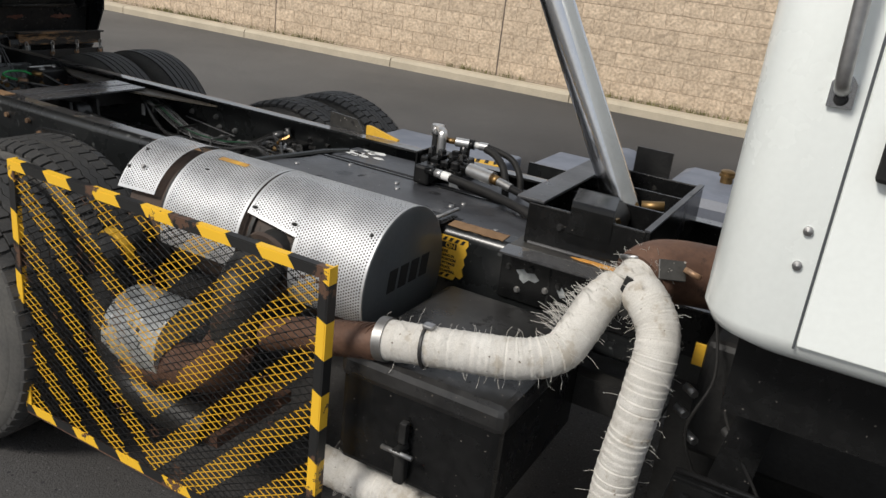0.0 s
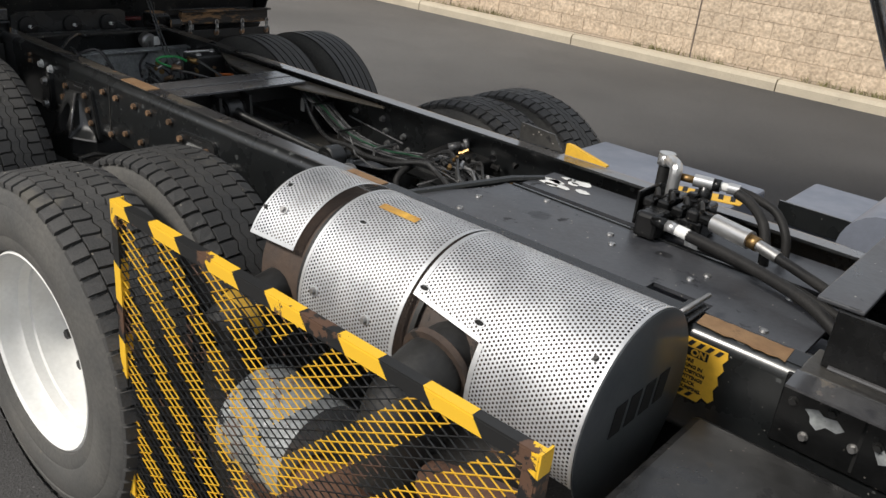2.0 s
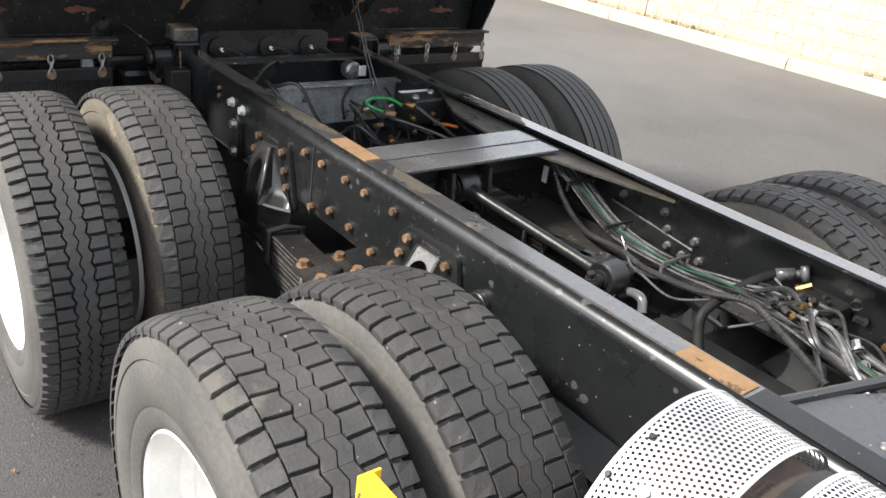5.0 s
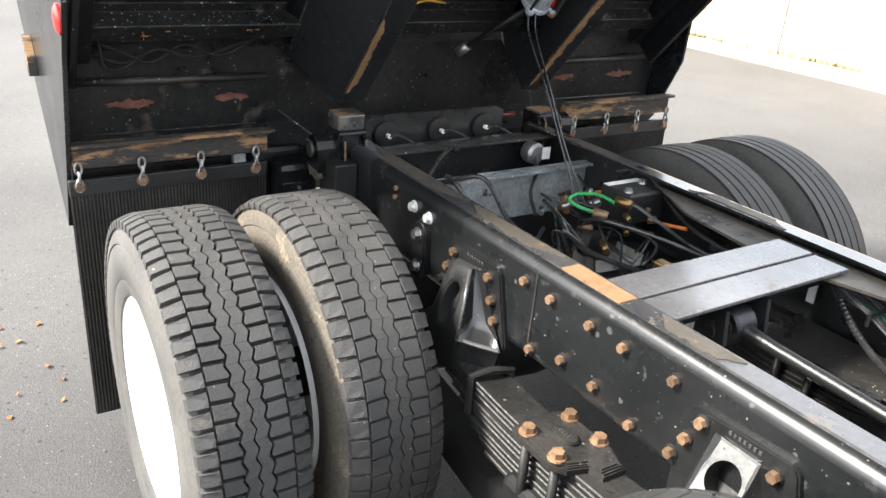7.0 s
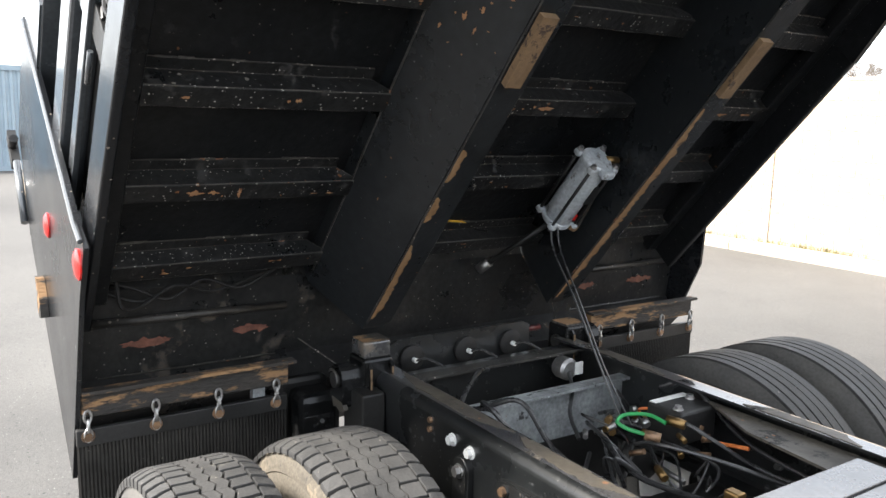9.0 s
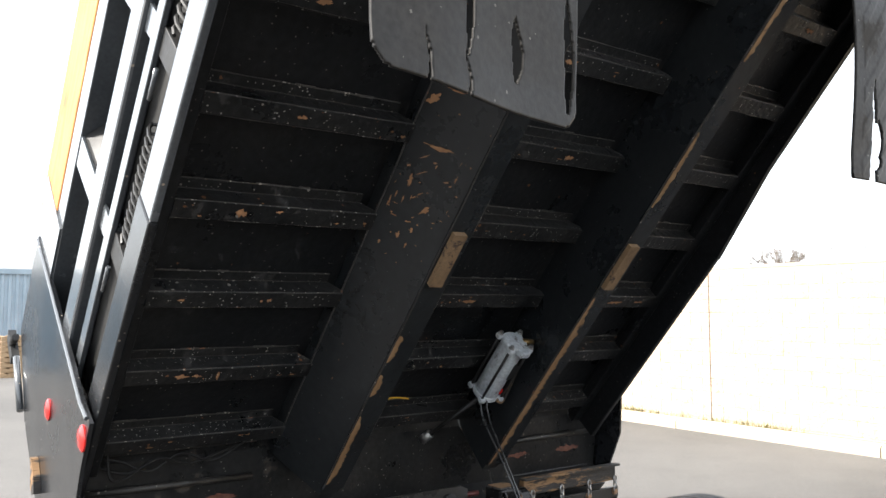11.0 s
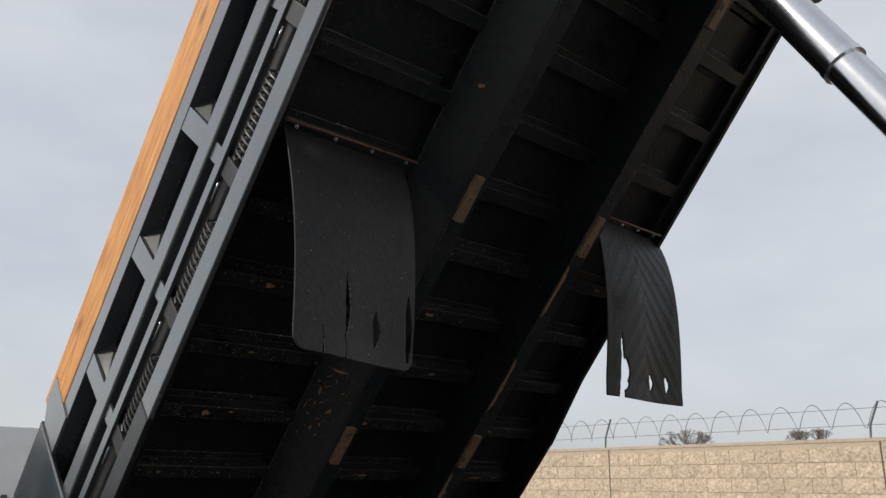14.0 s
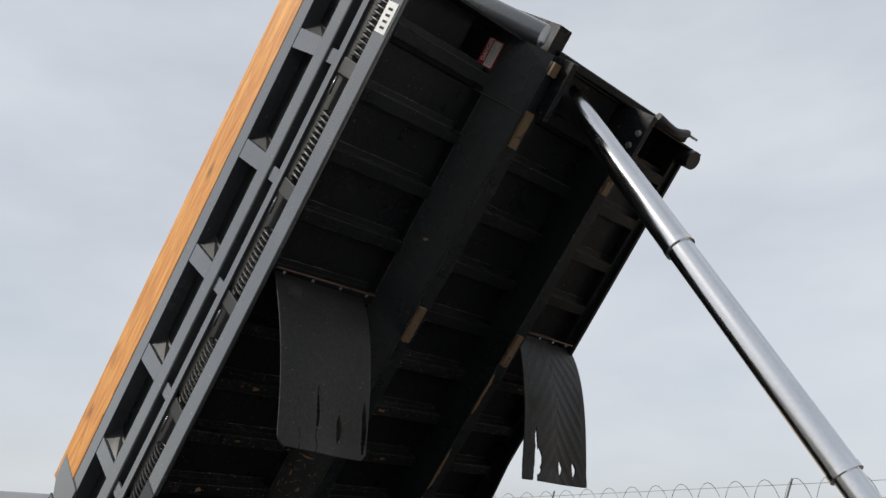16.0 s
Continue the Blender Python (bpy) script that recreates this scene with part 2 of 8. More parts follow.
M_orange = surf("orange_wire", (0.7, 0.2, 0.05), None, 6, 0.4)
M_brass = surf("brass_fitting", (0.32, 0.205, 0.085), (0.20, 0.125, 0.055), 20, 0.35, 0.5, metal=0.9)
M_whiteplastic = surf("white_label", (0.75, 0.75, 0.73), None, 9, 0.5, fine=0.05)
M_dark = surf("dark_steel", (0.008, 0.008, 0.0082), (0.017, 0.0165, 0.0155), 5, 0.4, 0.65, bump=0.10, spots=[((0.05, 0.043, 0.034), 13, 0.67)], fine=0.3)
M_reflection = surf("dark_red_reflection", (0.10, 0.01, 0.01), None, 6, 0.25)
M_grass = surf("dry_grass", (0.14, 0.15, 0.05), (0.22, 0.19, 0.09), 6, 0.9, 1.0, island=0.3)
M_leaf = surf("fallen_leaf", (0.30, 0.13, 0.055), (0.20, 0.09, 0.04), 20, 0.8, 0.9, island=0.3)
M_soil = surf("soil", (0.16, 0.12, 0.08), (0.10, 0.08, 0.055), 8, 0.95, 1.0, bump=0.5)
M_twig = surf("bare_twig", (0.22, 0.185, 0.155), None, 8, 0.9)
M_wirefence = surf("galvanised_wire", (0.22, 0.225, 0.23), None, 8, 0.5, metal=0.4)
M_container = surf("blue_grey_container", (0.30, 0.38, 0.44), (0.24, 0.31, 0.36), 1.2, 0.6, 0.8, fine=0.08)
M_farwhite = surf("white_trailer_paint", (0.75, 0.76, 0.76), (0.68, 0.69, 0.69), 1, 0.5, fine=0.03)
M_farorange = surf("orange_paint", (0.70, 0.13, 0.03), None, 2, 0.5)
M_pallet = surf("weathered_pallet_wood", (0.34, 0.24, 0.14), (0.25, 0.17, 0.10), 6, 0.8, 0.95, bump=0.2)
M_sidewall = surf("dusty_tyre_sidewall", (0.060, 0.059, 0.057), (0.10, 0.095, 0.086), 5, 0.7, 0.92, bump=0.12, bscale=90, spots=[((0.16, 0.14, 0.105), 6, 0.67), ((0.04, 0.039, 0.038), 9, 0.66)], fine=0.18)
M_mudwall = surf("mud_dusted_sidewall", (0.075, 0.068, 0.057), (0.135, 0.115, 0.088), 5, 0.8, 0.95, bump=0.2, bscale=110, spots=[((0.20, 0.165, 0.12), 7, 0.58), ((0.05, 0.047, 0.043), 12, 0.62)], fine=0.3, specks=[((0.045, 0.042, 0.04), 90, 0.3, 0.2)])
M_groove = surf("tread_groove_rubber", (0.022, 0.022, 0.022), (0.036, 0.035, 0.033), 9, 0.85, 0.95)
M_flange = surf("worn_top_flange", (0.034, 0.035, 0.039), (0.066, 0.063, 0.060), 3, 0.18, 0.40, bump=0.03, spots=[((0.125, 0.105, 0.082), 5, 0.58), ((0.02, 0.02, 0.021), 11, 0.64), ((0.20, 0.09, 0.04), 7, 0.70)], fine=0.3, coat=0.8, specks=[((0.02, 0.02, 0.02), 70, 0.35, 0.12), ((0.2, 0.18, 0.15), 110, 0.28, 0.08)])
M_dustplate = surf("dust_covered_plate", (0.088, 0.076, 0.059), (0.042, 0.038, 0.033), 5, 0.4, 0.75, bump=0.15, spots=[((0.02, 0.02, 0.02), 9, 0.60), ((0.18, 0.15, 0.11), 14, 0.66)], fine=0.3, specks=[((0.20, 0.10, 0.05), 35, 0.3, 0.1), ((0.02, 0.02, 0.02), 50, 0.35, 0.15)])
M_scuff = surf("scuffed_edge", (0.012, 0.012, 0.012), (0.045, 0.041, 0.036), 14, 0.35, 0.6, bump=0.1, bscale=90, fine=0.3, specks=[((0.26, 0.235, 0.20), 90, 0.40, 0.18), ((0.16, 0.075, 0.04), 25, 0.4, 0.2)])
M_crust = surf("rust_crusted_black_steel", (0.016, 0.015, 0.014), (0.035, 0.03, 0.025), 6, 0.6, 0.9, bump=0.4, bscale=60, spots=[((0.25, 0.145, 0.07), 5, 0.53), ((0.02, 0.018, 0.016), 14, 0.60)], fine=0.4, stretch=(1, 0.5, 2))
M_sill = surf("bed_sill_paint", (0.0095, 0.0112, 0.0128), (0.0150, 0.0165, 0.0178), 3, 0.22, 0.36, bump=0.10, bscale=30, spots=[((0.028, 0.029, 0.030), 16, 0.68)], fine=0.3, spec=0.34, specks=[((0.16, 0.085, 0.045), 60, 0.22, 0.05), ((0.12, 0.12, 0.12), 95, 0.25, 0.06)])
M_rustdark = surf("dull_red_rust", (0.15, 0.06, 0.038), (0.07, 0.032, 0.024), 18, 0.8, 0.95, bump=0.2)
M_filterbody = surf("scorched_filter_body", (0.035, 0.026, 0.022), (0.075, 0.05, 0.036), 8, 0.6, 0.85, bump=0.2, spots=[((0.02, 0.018, 0.016), 12, 0.6)])
M_hose = surf("black_rubber_hose", (0.009, 0.009, 0.0095), (0.022, 0.021, 0.020), 12, 0.5, 0.7, bump=0.1, bscale=200, fine=0.3, spec=0.2)
M_joint = surf("control_joint_sealant", (0.10, 0.08, 0.065), (0.14, 0.11, 0.09), 6, 0.9, 1.0)
M_boxblack = surf("scuffed_black_enamel", (0.0055, 0.0058, 0.006), (0.010, 0.010, 0.0102), 4, 0.16, 0.32, bump=0.03, bscale=40, spots=[((0.045, 0.042, 0.038), 8, 0.68), ((0.10, 0.085, 0.065), 20, 0.72)], fine=0.3, spec=0.3, specks=[((0.12, 0.11, 0.10), 120, 0.26, 0.06)])
M_boxlid = surf("smeared_black_enamel", (0.013, 0.0135, 0.0145), (0.028, 0.027, 0.026), 5, 0.2, 0.42, bump=0.06, bscale=30, spots=[((0.06, 0.05, 0.04), 7, 0.65), ((0.010, 0.010, 0.0105), 10, 0.60)], fine=0.35, specks=[((0.14, 0.12, 0.10), 110, 0.28, 0.08)])
M_corner = surf("corner_plate_paint", (0.0085, 0.0095, 0.011), (0.014, 0.015, 0.017), 3, 0.14, 0.30, bump=0.03, spots=[((0.07, 0.058, 0.045), 14, 0.70)], fine=0.25, coat=0.1, spec=0.35, specks=[((0.20, 0.17, 0.14), 70, 0.25, 0.08)])
M_zinc = surf("zinc_plated_bolt", (0.62, 0.62, 0.62), (0.45, 0.45, 0.45), 20, 0.28, 0.4, metal=0.8, fine=0.1)
M_pad = surf("grimy_pad", (0.10, 0.060, 0.030), (0.19, 0.122, 0.064), 14, 0.7, 0.9, bump=0.2, bscale=60, spots=[((0.04, 0.024, 0.017), 14, 0.56)])
M_stainless = surf("stainless_sheet", (0.61, 0.62, 0.63), (0.50, 0.51, 0.525), 8, 0.40, 0.55, metal=0.68, fine=0.06)
M_line = surf("glossy_grey_air_line", (0.060, 0.061, 0.063), (0.16, 0.16, 0.163), 14, 0.2, 0.35, coat=0.5, island=-0.35)
M_dullgreen = surf("dull_green_line", (0.020, 0.075, 0.040), None, 6, 0.3, coat=0.3)
M_edge = surf("paint_worn_edge", (0.010, 0.010, 0.010), (0.06, 0.055, 0.048), 14, 0.35, 0.6, bump=0.1, bscale=90, fine=0.3, specks=[((0.36, 0.33, 0.29), 90, 0.44, 0.26), ((0.20, 0.09, 0.045), 25, 0.4, 0.2)])
M_member = surf("speckled_underside_paint", (0.0090, 0.0097, 0.0105), (0.0180, 0.0178, 0.0176), 5, 0.26, 0.45, bump=0.25, bscale=45, spots=[((0.080, 0.036, 0.018), 6, 0.69), ((0.040, 0.039, 0.038), 15, 0.58), ((0.10, 0.095, 0.088), 36, 0.67)], fine=0.45, spec=0.24, specks=[((0.30, 0.29, 0.27), 120, 0.32, 0.26), ((0.20, 0.19, 0.17), 55, 0.30, 0.10), ((0.16, 0.075, 0.035), 40, 0.28, 0.10)])
M_casting = surf("sunlit_rubbed_casting", (0.085, 0.086, 0.085), (0.145, 0.145, 0.14), 12, 0.38, 0.55, bump=0.12, bscale=120, spots=[((0.02, 0.02, 0.02), 16, 0.66)], fine=0.3, specks=[((0.02, 0.02, 0.02), 80, 0.3, 0.12)])
M_leafspring = surf("grimy_spring_steel", (0.012, 0.0118, 0.0115), (0.024, 0.0225, 0.021), 7, 0.34, 0.55, bump=0.15, spots=[((0.055, 0.045, 0.035), 15, 0.66), ((0.010, 0.010, 0.010), 9, 0.6)], fine=0.4, spec=0.4, specks=[((0.11, 0.09, 0.07), 70, 0.28, 0.14)])
M_apron = surf("mud_splashed_black_paint", (0.010, 0.0105, 0.011), (0.020, 0.0195, 0.019), 4, 0.24, 0.45, bump=0.15, bscale=45, spots=[((0.050, 0.042, 0.034), 6, 0.60), ((0.075, 0.060, 0.045), 17, 0.66)], fine=0.4, spec=0.32, specks=[((0.17, 0.16, 0.145), 95, 0.28, 0.16)])
M_innertread = surf("darker_inner_tread", (0.022, 0.022, 0.0218), (0.036, 0.035, 0.034), 9, 0.6, 0.82, bump=0.2, bscale=180, spots=[((0.05, 0.047, 0.041), 3.5, 0.64)], fine=0.2, specks=[((0.14, 0.13, 0.11), 70, 0.25, 0.06)])
M_hanger = surf("satin_black_casting", (0.0065, 0.0070, 0.0074), (0.0125, 0.0130, 0.0132), 4, 0.34, 0.48, bump=0.1, bscale=110, spots=[((0.035, 0.033, 0.030), 14, 0.67)], fine=0.3, specks=[((0.12, 0.11, 0.10), 110, 0.25, 0.08)])
M_spring_plate = surf("grimy_cast_plate", (0.014, 0.0138, 0.0135), (0.032, 0.029, 0.026), 12, 0.30, 0.55, bump=0.2, bscale=110, spots=[((0.075, 0.055, 0.038), 16, 0.64), ((0.008, 0.008, 0.008), 12, 0.6)], fine=0.4, specks=[((0.16, 0.13, 0.10), 80, 0.3, 0.12)])
M_text_dark = surf("dark_print", (0.006, 0.006, 0.006), None, 8, 0.8)
M_text_red = surf("red_print", (0.50, 0.02, 0.025), None, 8, 0.5)


def wood_material():
    m = bpy.data.materials.new("orange_stained_timber")
    m.use_nodes = True
    n, l = m.node_tree.nodes, m.node_tree.links
    p = n["Principled BSDF"]
    co = n.new("ShaderNodeTexCoord")
    ma = n.new("ShaderNodeMapping")
    ma.inputs["Scale"].default_value = (0.8, 7.0, 7.0)
    l.new(co.outputs["Object"], ma.inputs["Vector"])
    wv = n.new("ShaderNodeTexNoise")
    wv.inputs["Scale"].default_value, wv.inputs["Detail"].default_value, wv.inputs["Distortion"].default_value = 2.2, 7.0, 2.4
    l.new(ma.outputs["Vector"], wv.inputs["Vector"])
    kn = n.new("ShaderNodeTexVoronoi")
    kn.inputs["Scale"].default_value = 2.6
    mk = n.new("ShaderNodeMapping")
    mk.inputs["Scale"].default_value = (1.0, 2.2, 2.2)
    l.new(co.outputs["Object"], mk.inputs["Vector"])
    l.new(mk.outputs["Vector"], kn.inputs["Vector"])
    rk = n.new("ShaderNodeMapRange")
    rk.inputs["From Min"].default_value, rk.inputs["From Max"].default_value = 0.04, 0.20
    rk.inputs["To Min"].default_value, rk.inputs["To Max"].default_value = 0.42, 1.0
    l.new(kn.outputs["Distance"], rk.inputs["Value"])
    cr = n.new("ShaderNodeValToRGB")
    cr.color_ramp.elements[0].position, cr.color_ramp.elements[0].color = 0.29, (0.40, 0.130, 0.020, 1)
    cr.color_ramp.elements[1].position, cr.color_ramp.elements[1].color = 0.68, (0.72, 0.35, 0.085, 1)
    l.new(wv.outputs["Fac"], cr.inputs["Fac"])
    mu = n.new("ShaderNodeMix")
    mu.data_type, mu.blend_type = 'RGBA', 'MULTIPLY'
    mu.inputs["Factor"].default_value = 1.0
    l.new(cr.outputs["Color"], mu.inputs["A"])
    l.new(rk.outputs["Result"], mu.inputs["B"])
    l.new(mu.outputs["Result"], p.inputs["Base Color"])
    p.inputs["Roughness"].default_value = 0.5
    bu = n.new("ShaderNodeBump")
    bu.inputs["Strength"].default_value, bu.inputs["Distance"].default_value = 0.2, 0.01
    l.new(wv.outputs["Fac"], bu.inputs["Height"])
    l.new(bu.outputs["Normal"], p.inputs["Normal"])
    return m


M_wood = wood_material()


def perforated_material():
    """Stainless sheet with staggered round holes that go through it, laid out in the UV map's metres."""
    m = bpy.data.materials.new("perforated_stainless_sheet")
    m.use_nodes = True
    n, l = m.node_tree.nodes, m.node_tree.links
    p = n["Principled BSDF"]
    uv = n.new("ShaderNodeUVMap")
    pitch = (0.0098, 0.0170)

    def cell(shift):
        sc = n.new("ShaderNodeVectorMath")
        sc.operation = 'MULTIPLY_ADD'
        sc.inputs[1].default_value = (1 / pitch[0], 1 / pitch[1], 0)
        sc.inputs[2].default_value = (shift, shift, 0)
        l.new(uv.outputs["UV"], sc.inputs[0])
        fr = n.new("ShaderNodeVectorMath")
        fr.operation = 'FRACTION'
        l.new(sc.outputs["Vector"], fr.inputs[0])
        ce = n.new("ShaderNodeVectorMath")
        ce.operation = 'SUBTRACT'
        ce.inputs[1].default_value = (0.5, 0.5, 0)
        l.new(fr.outputs["Vector"], ce.inputs[0])
        me = n.new("ShaderNodeVectorMath")
        me.operation = 'MULTIPLY'
        me.inputs[1].default_value = (pitch[0], pitch[1], 0)
        l.new(ce.outputs["Vector"], me.inputs[0])
        le = n.new("ShaderNodeVectorMath")
        le.operation = 'LENGTH'
        l.new(me.outputs["Vector"], le.inputs[0])
        return le.outputs["Value"]

    mn = n.new("ShaderNodeMath")
    mn.operation = 'MINIMUM'
    l.new(cell(0.0), mn.inputs[0])
    l.new(cell(0.5), mn.inputs[1])
    gt = n.new("ShaderNodeMath")
    gt.operation = 'GREATER_THAN'
    gt.inputs[1].default_value = 0.00275
    l.new(mn.outputs["Value"], gt.inputs[0])
    l.new(gt.outputs["Value"], p.inputs["Alpha"])
    no = n.new("ShaderNodeTexNoise")
    no.inputs["Scale"].default_value, no.inputs["Detail"].default_value = 9.0, 5.0
    co = n.new("ShaderNodeTexCoord")
    l.new(co.outputs["Object"], no.inputs["Vector"])
    cr = n.new("ShaderNodeValToRGB")
    cr.color_ramp.elements[0].position, cr.color_ramp.elements[0].color = 0.3, (0.42, 0.43, 0.45, 1)
    cr.color_ramp.elements[1].position, cr.color_ramp.elements[1].color = 0.7, (0.64, 0.65, 0.665, 1)
    l.new(no.outputs["Fac"], cr.inputs["Fac"])
    l.new(cr.outputs["Color"], p.inputs["Base Color"])
    p.inputs["Metallic"].default_value, p.inputs["Roughness"].default_value = 0.65, 0.56
    return m


M_perf = perforated_material()


def graded_asphalt(m):
    """Darkens the asphalt from the truck's rear towards the cab (+x), with an uneven border."""
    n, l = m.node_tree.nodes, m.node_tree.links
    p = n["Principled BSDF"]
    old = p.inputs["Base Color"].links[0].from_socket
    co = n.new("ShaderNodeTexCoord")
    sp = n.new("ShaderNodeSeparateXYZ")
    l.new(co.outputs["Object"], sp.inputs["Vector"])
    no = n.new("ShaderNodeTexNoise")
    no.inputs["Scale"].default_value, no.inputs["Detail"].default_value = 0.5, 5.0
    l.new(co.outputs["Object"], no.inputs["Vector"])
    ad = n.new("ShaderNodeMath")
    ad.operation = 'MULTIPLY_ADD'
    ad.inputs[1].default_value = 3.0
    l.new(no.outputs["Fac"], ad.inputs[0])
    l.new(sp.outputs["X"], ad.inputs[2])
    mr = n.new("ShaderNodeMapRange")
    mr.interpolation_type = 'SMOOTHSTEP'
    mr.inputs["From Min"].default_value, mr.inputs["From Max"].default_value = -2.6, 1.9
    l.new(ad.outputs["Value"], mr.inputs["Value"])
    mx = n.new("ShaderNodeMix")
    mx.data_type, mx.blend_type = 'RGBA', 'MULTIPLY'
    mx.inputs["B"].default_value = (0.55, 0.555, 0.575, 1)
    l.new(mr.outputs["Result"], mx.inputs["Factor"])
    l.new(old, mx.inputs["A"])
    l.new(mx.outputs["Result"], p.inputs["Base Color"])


graded_asphalt(M_asphalt)


def hazard_material(name, kind):
    """Worn black and yellow warning paint: V-shaped bands on the mesh, blocks along the bars."""
    m = bpy.data.materials.new(name)
    m.use_nodes = True
    n, l = m.node_tree.nodes, m.node_tree.links
    p = n["Principled BSDF"]
    co = n.new("ShaderNodeTexCoord")
    sp = n.new("ShaderNodeSeparateXYZ")
    l.new(co.outputs["Object"], sp.inputs["Vector"])

    def math_node(op, a, b):
        q = n.new("ShaderNodeMath")
        q.operation = op
        for k, v in enumerate((a, b)):
            if v is None:
                continue
            if isinstance(v, (int, float)):
                q.inputs[k].default_value = v
            else:
                l.new(v, q.inputs[k])
        return q.outputs["Value"]

    if kind == "mesh":
        side = math_node('ABSOLUTE', math_node('SUBTRACT', sp.outputs["X"], 1.82), None)
        value = math_node('SUBTRACT', sp.outputs["Z"], math_node('MULTIPLY', side, 1.0))
        value = math_node('DIVIDE', math_node('ADD', value, 2.02), 0.185)
    elif kind == "top":
        value = math_node('DIVIDE', math_node('ADD', sp.outputs["X"], math_node('MULTIPLY', sp.outputs["Z"], 0.8)), 0.20)
    else:
        value = math_node('DIVIDE', math_node('ADD', sp.outputs["Z"], math_node('MULTIPLY', sp.outputs["X"], 0.5)), 0.20)
    band = math_node('GREATER_THAN', math_node('FRACT', value, None), 0.5)
    no = n.new("ShaderNodeTexNoise")
    no.inputs["Scale"].default_value, no.inputs["Detail"].default_value, no.inputs["Roughness"].default_value = 9.0, 7.0, 0.7
    l.new(co.outputs["Object"], no.inputs["Vector"])
    worn = math_node('GREATER_THAN', no.outputs["Fac"], 0.60)
    ma = n.new("ShaderNodeMix")
    ma.data_type = 'RGBA'
    ma.inputs["A"].default_value, ma.inputs["B"].default_value = (0.014, 0.014, 0.014, 1), (0.78, 0.46, 0.03, 1)
    l.new(band, ma.inputs["Factor"])
    mb = n.new("ShaderNodeMix")
    mb.data_type = 'RGBA'
    mb.inputs["B"].default_value = (0.10, 0.055, 0.035, 1)
    l.new(worn, mb.inputs["Factor"])
    l.new(ma.outputs["Result"], mb.inputs["A"])
    l.new(mb.outputs["Result"], p.inputs["Base Color"])
    p.inputs["Roughness"].default_value = 0.5
    return m


M_hazmesh = hazard_material("hazard_paint_mesh", "mesh")
M_haztop = hazard_material("hazard_paint_bar", "top")
M_hazpost = hazard_material("hazard_paint_post", "post")


# ---- building helpers ----
def add_box(bm, x0, x1, y0, y1, z0, z1, bevel=0.0):
    vs = [bm.verts.new(p) for p in ((x0, y0, z0), (x1, y0, z0), (x1, y1, z0), (x0, y1, z0), (x0, y0, z1), (x1, y0, z1), (x1, y1, z1), (x0, y1, z1))]
    fs = [bm.faces.new([vs[i] for i in f]) for f in ((3, 2, 1, 0), (4, 5, 6, 7), (0, 1, 5, 4), (1, 2, 6, 5), (2, 3, 7, 6), (3, 0, 4, 7))]
    if bevel:
        bmesh.ops.bevel(bm, geom=list({e for f in fs for e in f.edges}), offset=bevel, segments=2, affect='EDGES', profile=0.5)
    return bm


def box(x0, x1, y0, y1, z0, z1, bevel=0.0):
    return add_box(bmesh.new(), x0, x1, y0, y1, z0, z1, bevel)


def add_prism(bm, pts, axis, a, b):
    """A solid between a and b along an axis, with the outline pts in the two other axes (in x, y, z order)."""
    def at(p, v):
        q = list(p)
        q.insert(axis, v)
        return q
    lo = [bm.verts.new(at(p, a)) for p in pts]
    hi = [bm.verts.new(at(p, b)) for p in pts]
    bm.faces.new(lo)
    bm.faces.new(hi[::-1])
    for i in range(len(pts)):
        j = (i + 1) % len(pts)
        bm.faces.new((lo[i], hi[i], hi[j], lo[j]))
    bmesh.ops.recalc_face_normals(bm, faces=bm.faces[:])
    return bm


def prism(pts, axis, a, b):
    return add_prism(bmesh.new(), pts, axis, a, b)


def add_tube(bm, pts, r, seg=10, caps=True, radii=None):
    """A round bar along a line of points."""
    pts = [Vector(p) for p in pts]
    rings, up = [], None
    for i, p in enumerate(pts):
        d = (pts[min(i + 1, len(pts) - 1)] - pts[max(i - 1, 0)]).normalized()
        if up is None:
            up = d.orthogonal().normalized()
        up = (up - d * up.dot(d)).normalized()
        side = d.cross(up)
        rr = radii[i] if radii else r
        rings.append([bm.verts.new(p + (up * math.cos(2 * math.pi * k / seg) + side * math.sin(2 * math.pi * k / seg)) * rr) for k in range(seg)])
    for a, b in zip(rings, rings[1:]):
        for k in range(seg):
            f = bm.faces.new((a[k], a[(k + 1) % seg], b[(k + 1) % seg], b[k]))
            f.smooth = True
    if caps:
        bm.faces.new(rings[0][::-1])
        bm.faces.new(rings[-1])
    return bm


def tube(pts, r, seg=10, caps=True, radii=None):
    return add_tube(bmesh.new(), pts, r, seg, caps, radii)


def curve_points(pts, n=8):
    """A smooth line through points (Catmull-Rom)."""
    p = [Vector(q) for q in pts]
    p = [2 * p[0] - p[1]] + p + [2 * p[-1] - p[-2]]
    out = []
    for i in range(1, len(p) - 2):
        for k in range(n):
            t = k / n
            out.append(0.5 * ((2 * p[i]) + (p[i + 1] - p[i - 1]) * t + (2 * p[i - 1] - 5 * p[i] + 4 * p[i + 1] - p[i + 2]) * t * t + (3 * p[i] - p[i - 1] - 3 * p[i + 1] + p[i + 2]) * t ** 3))
    out.append(p[-2])
    return out


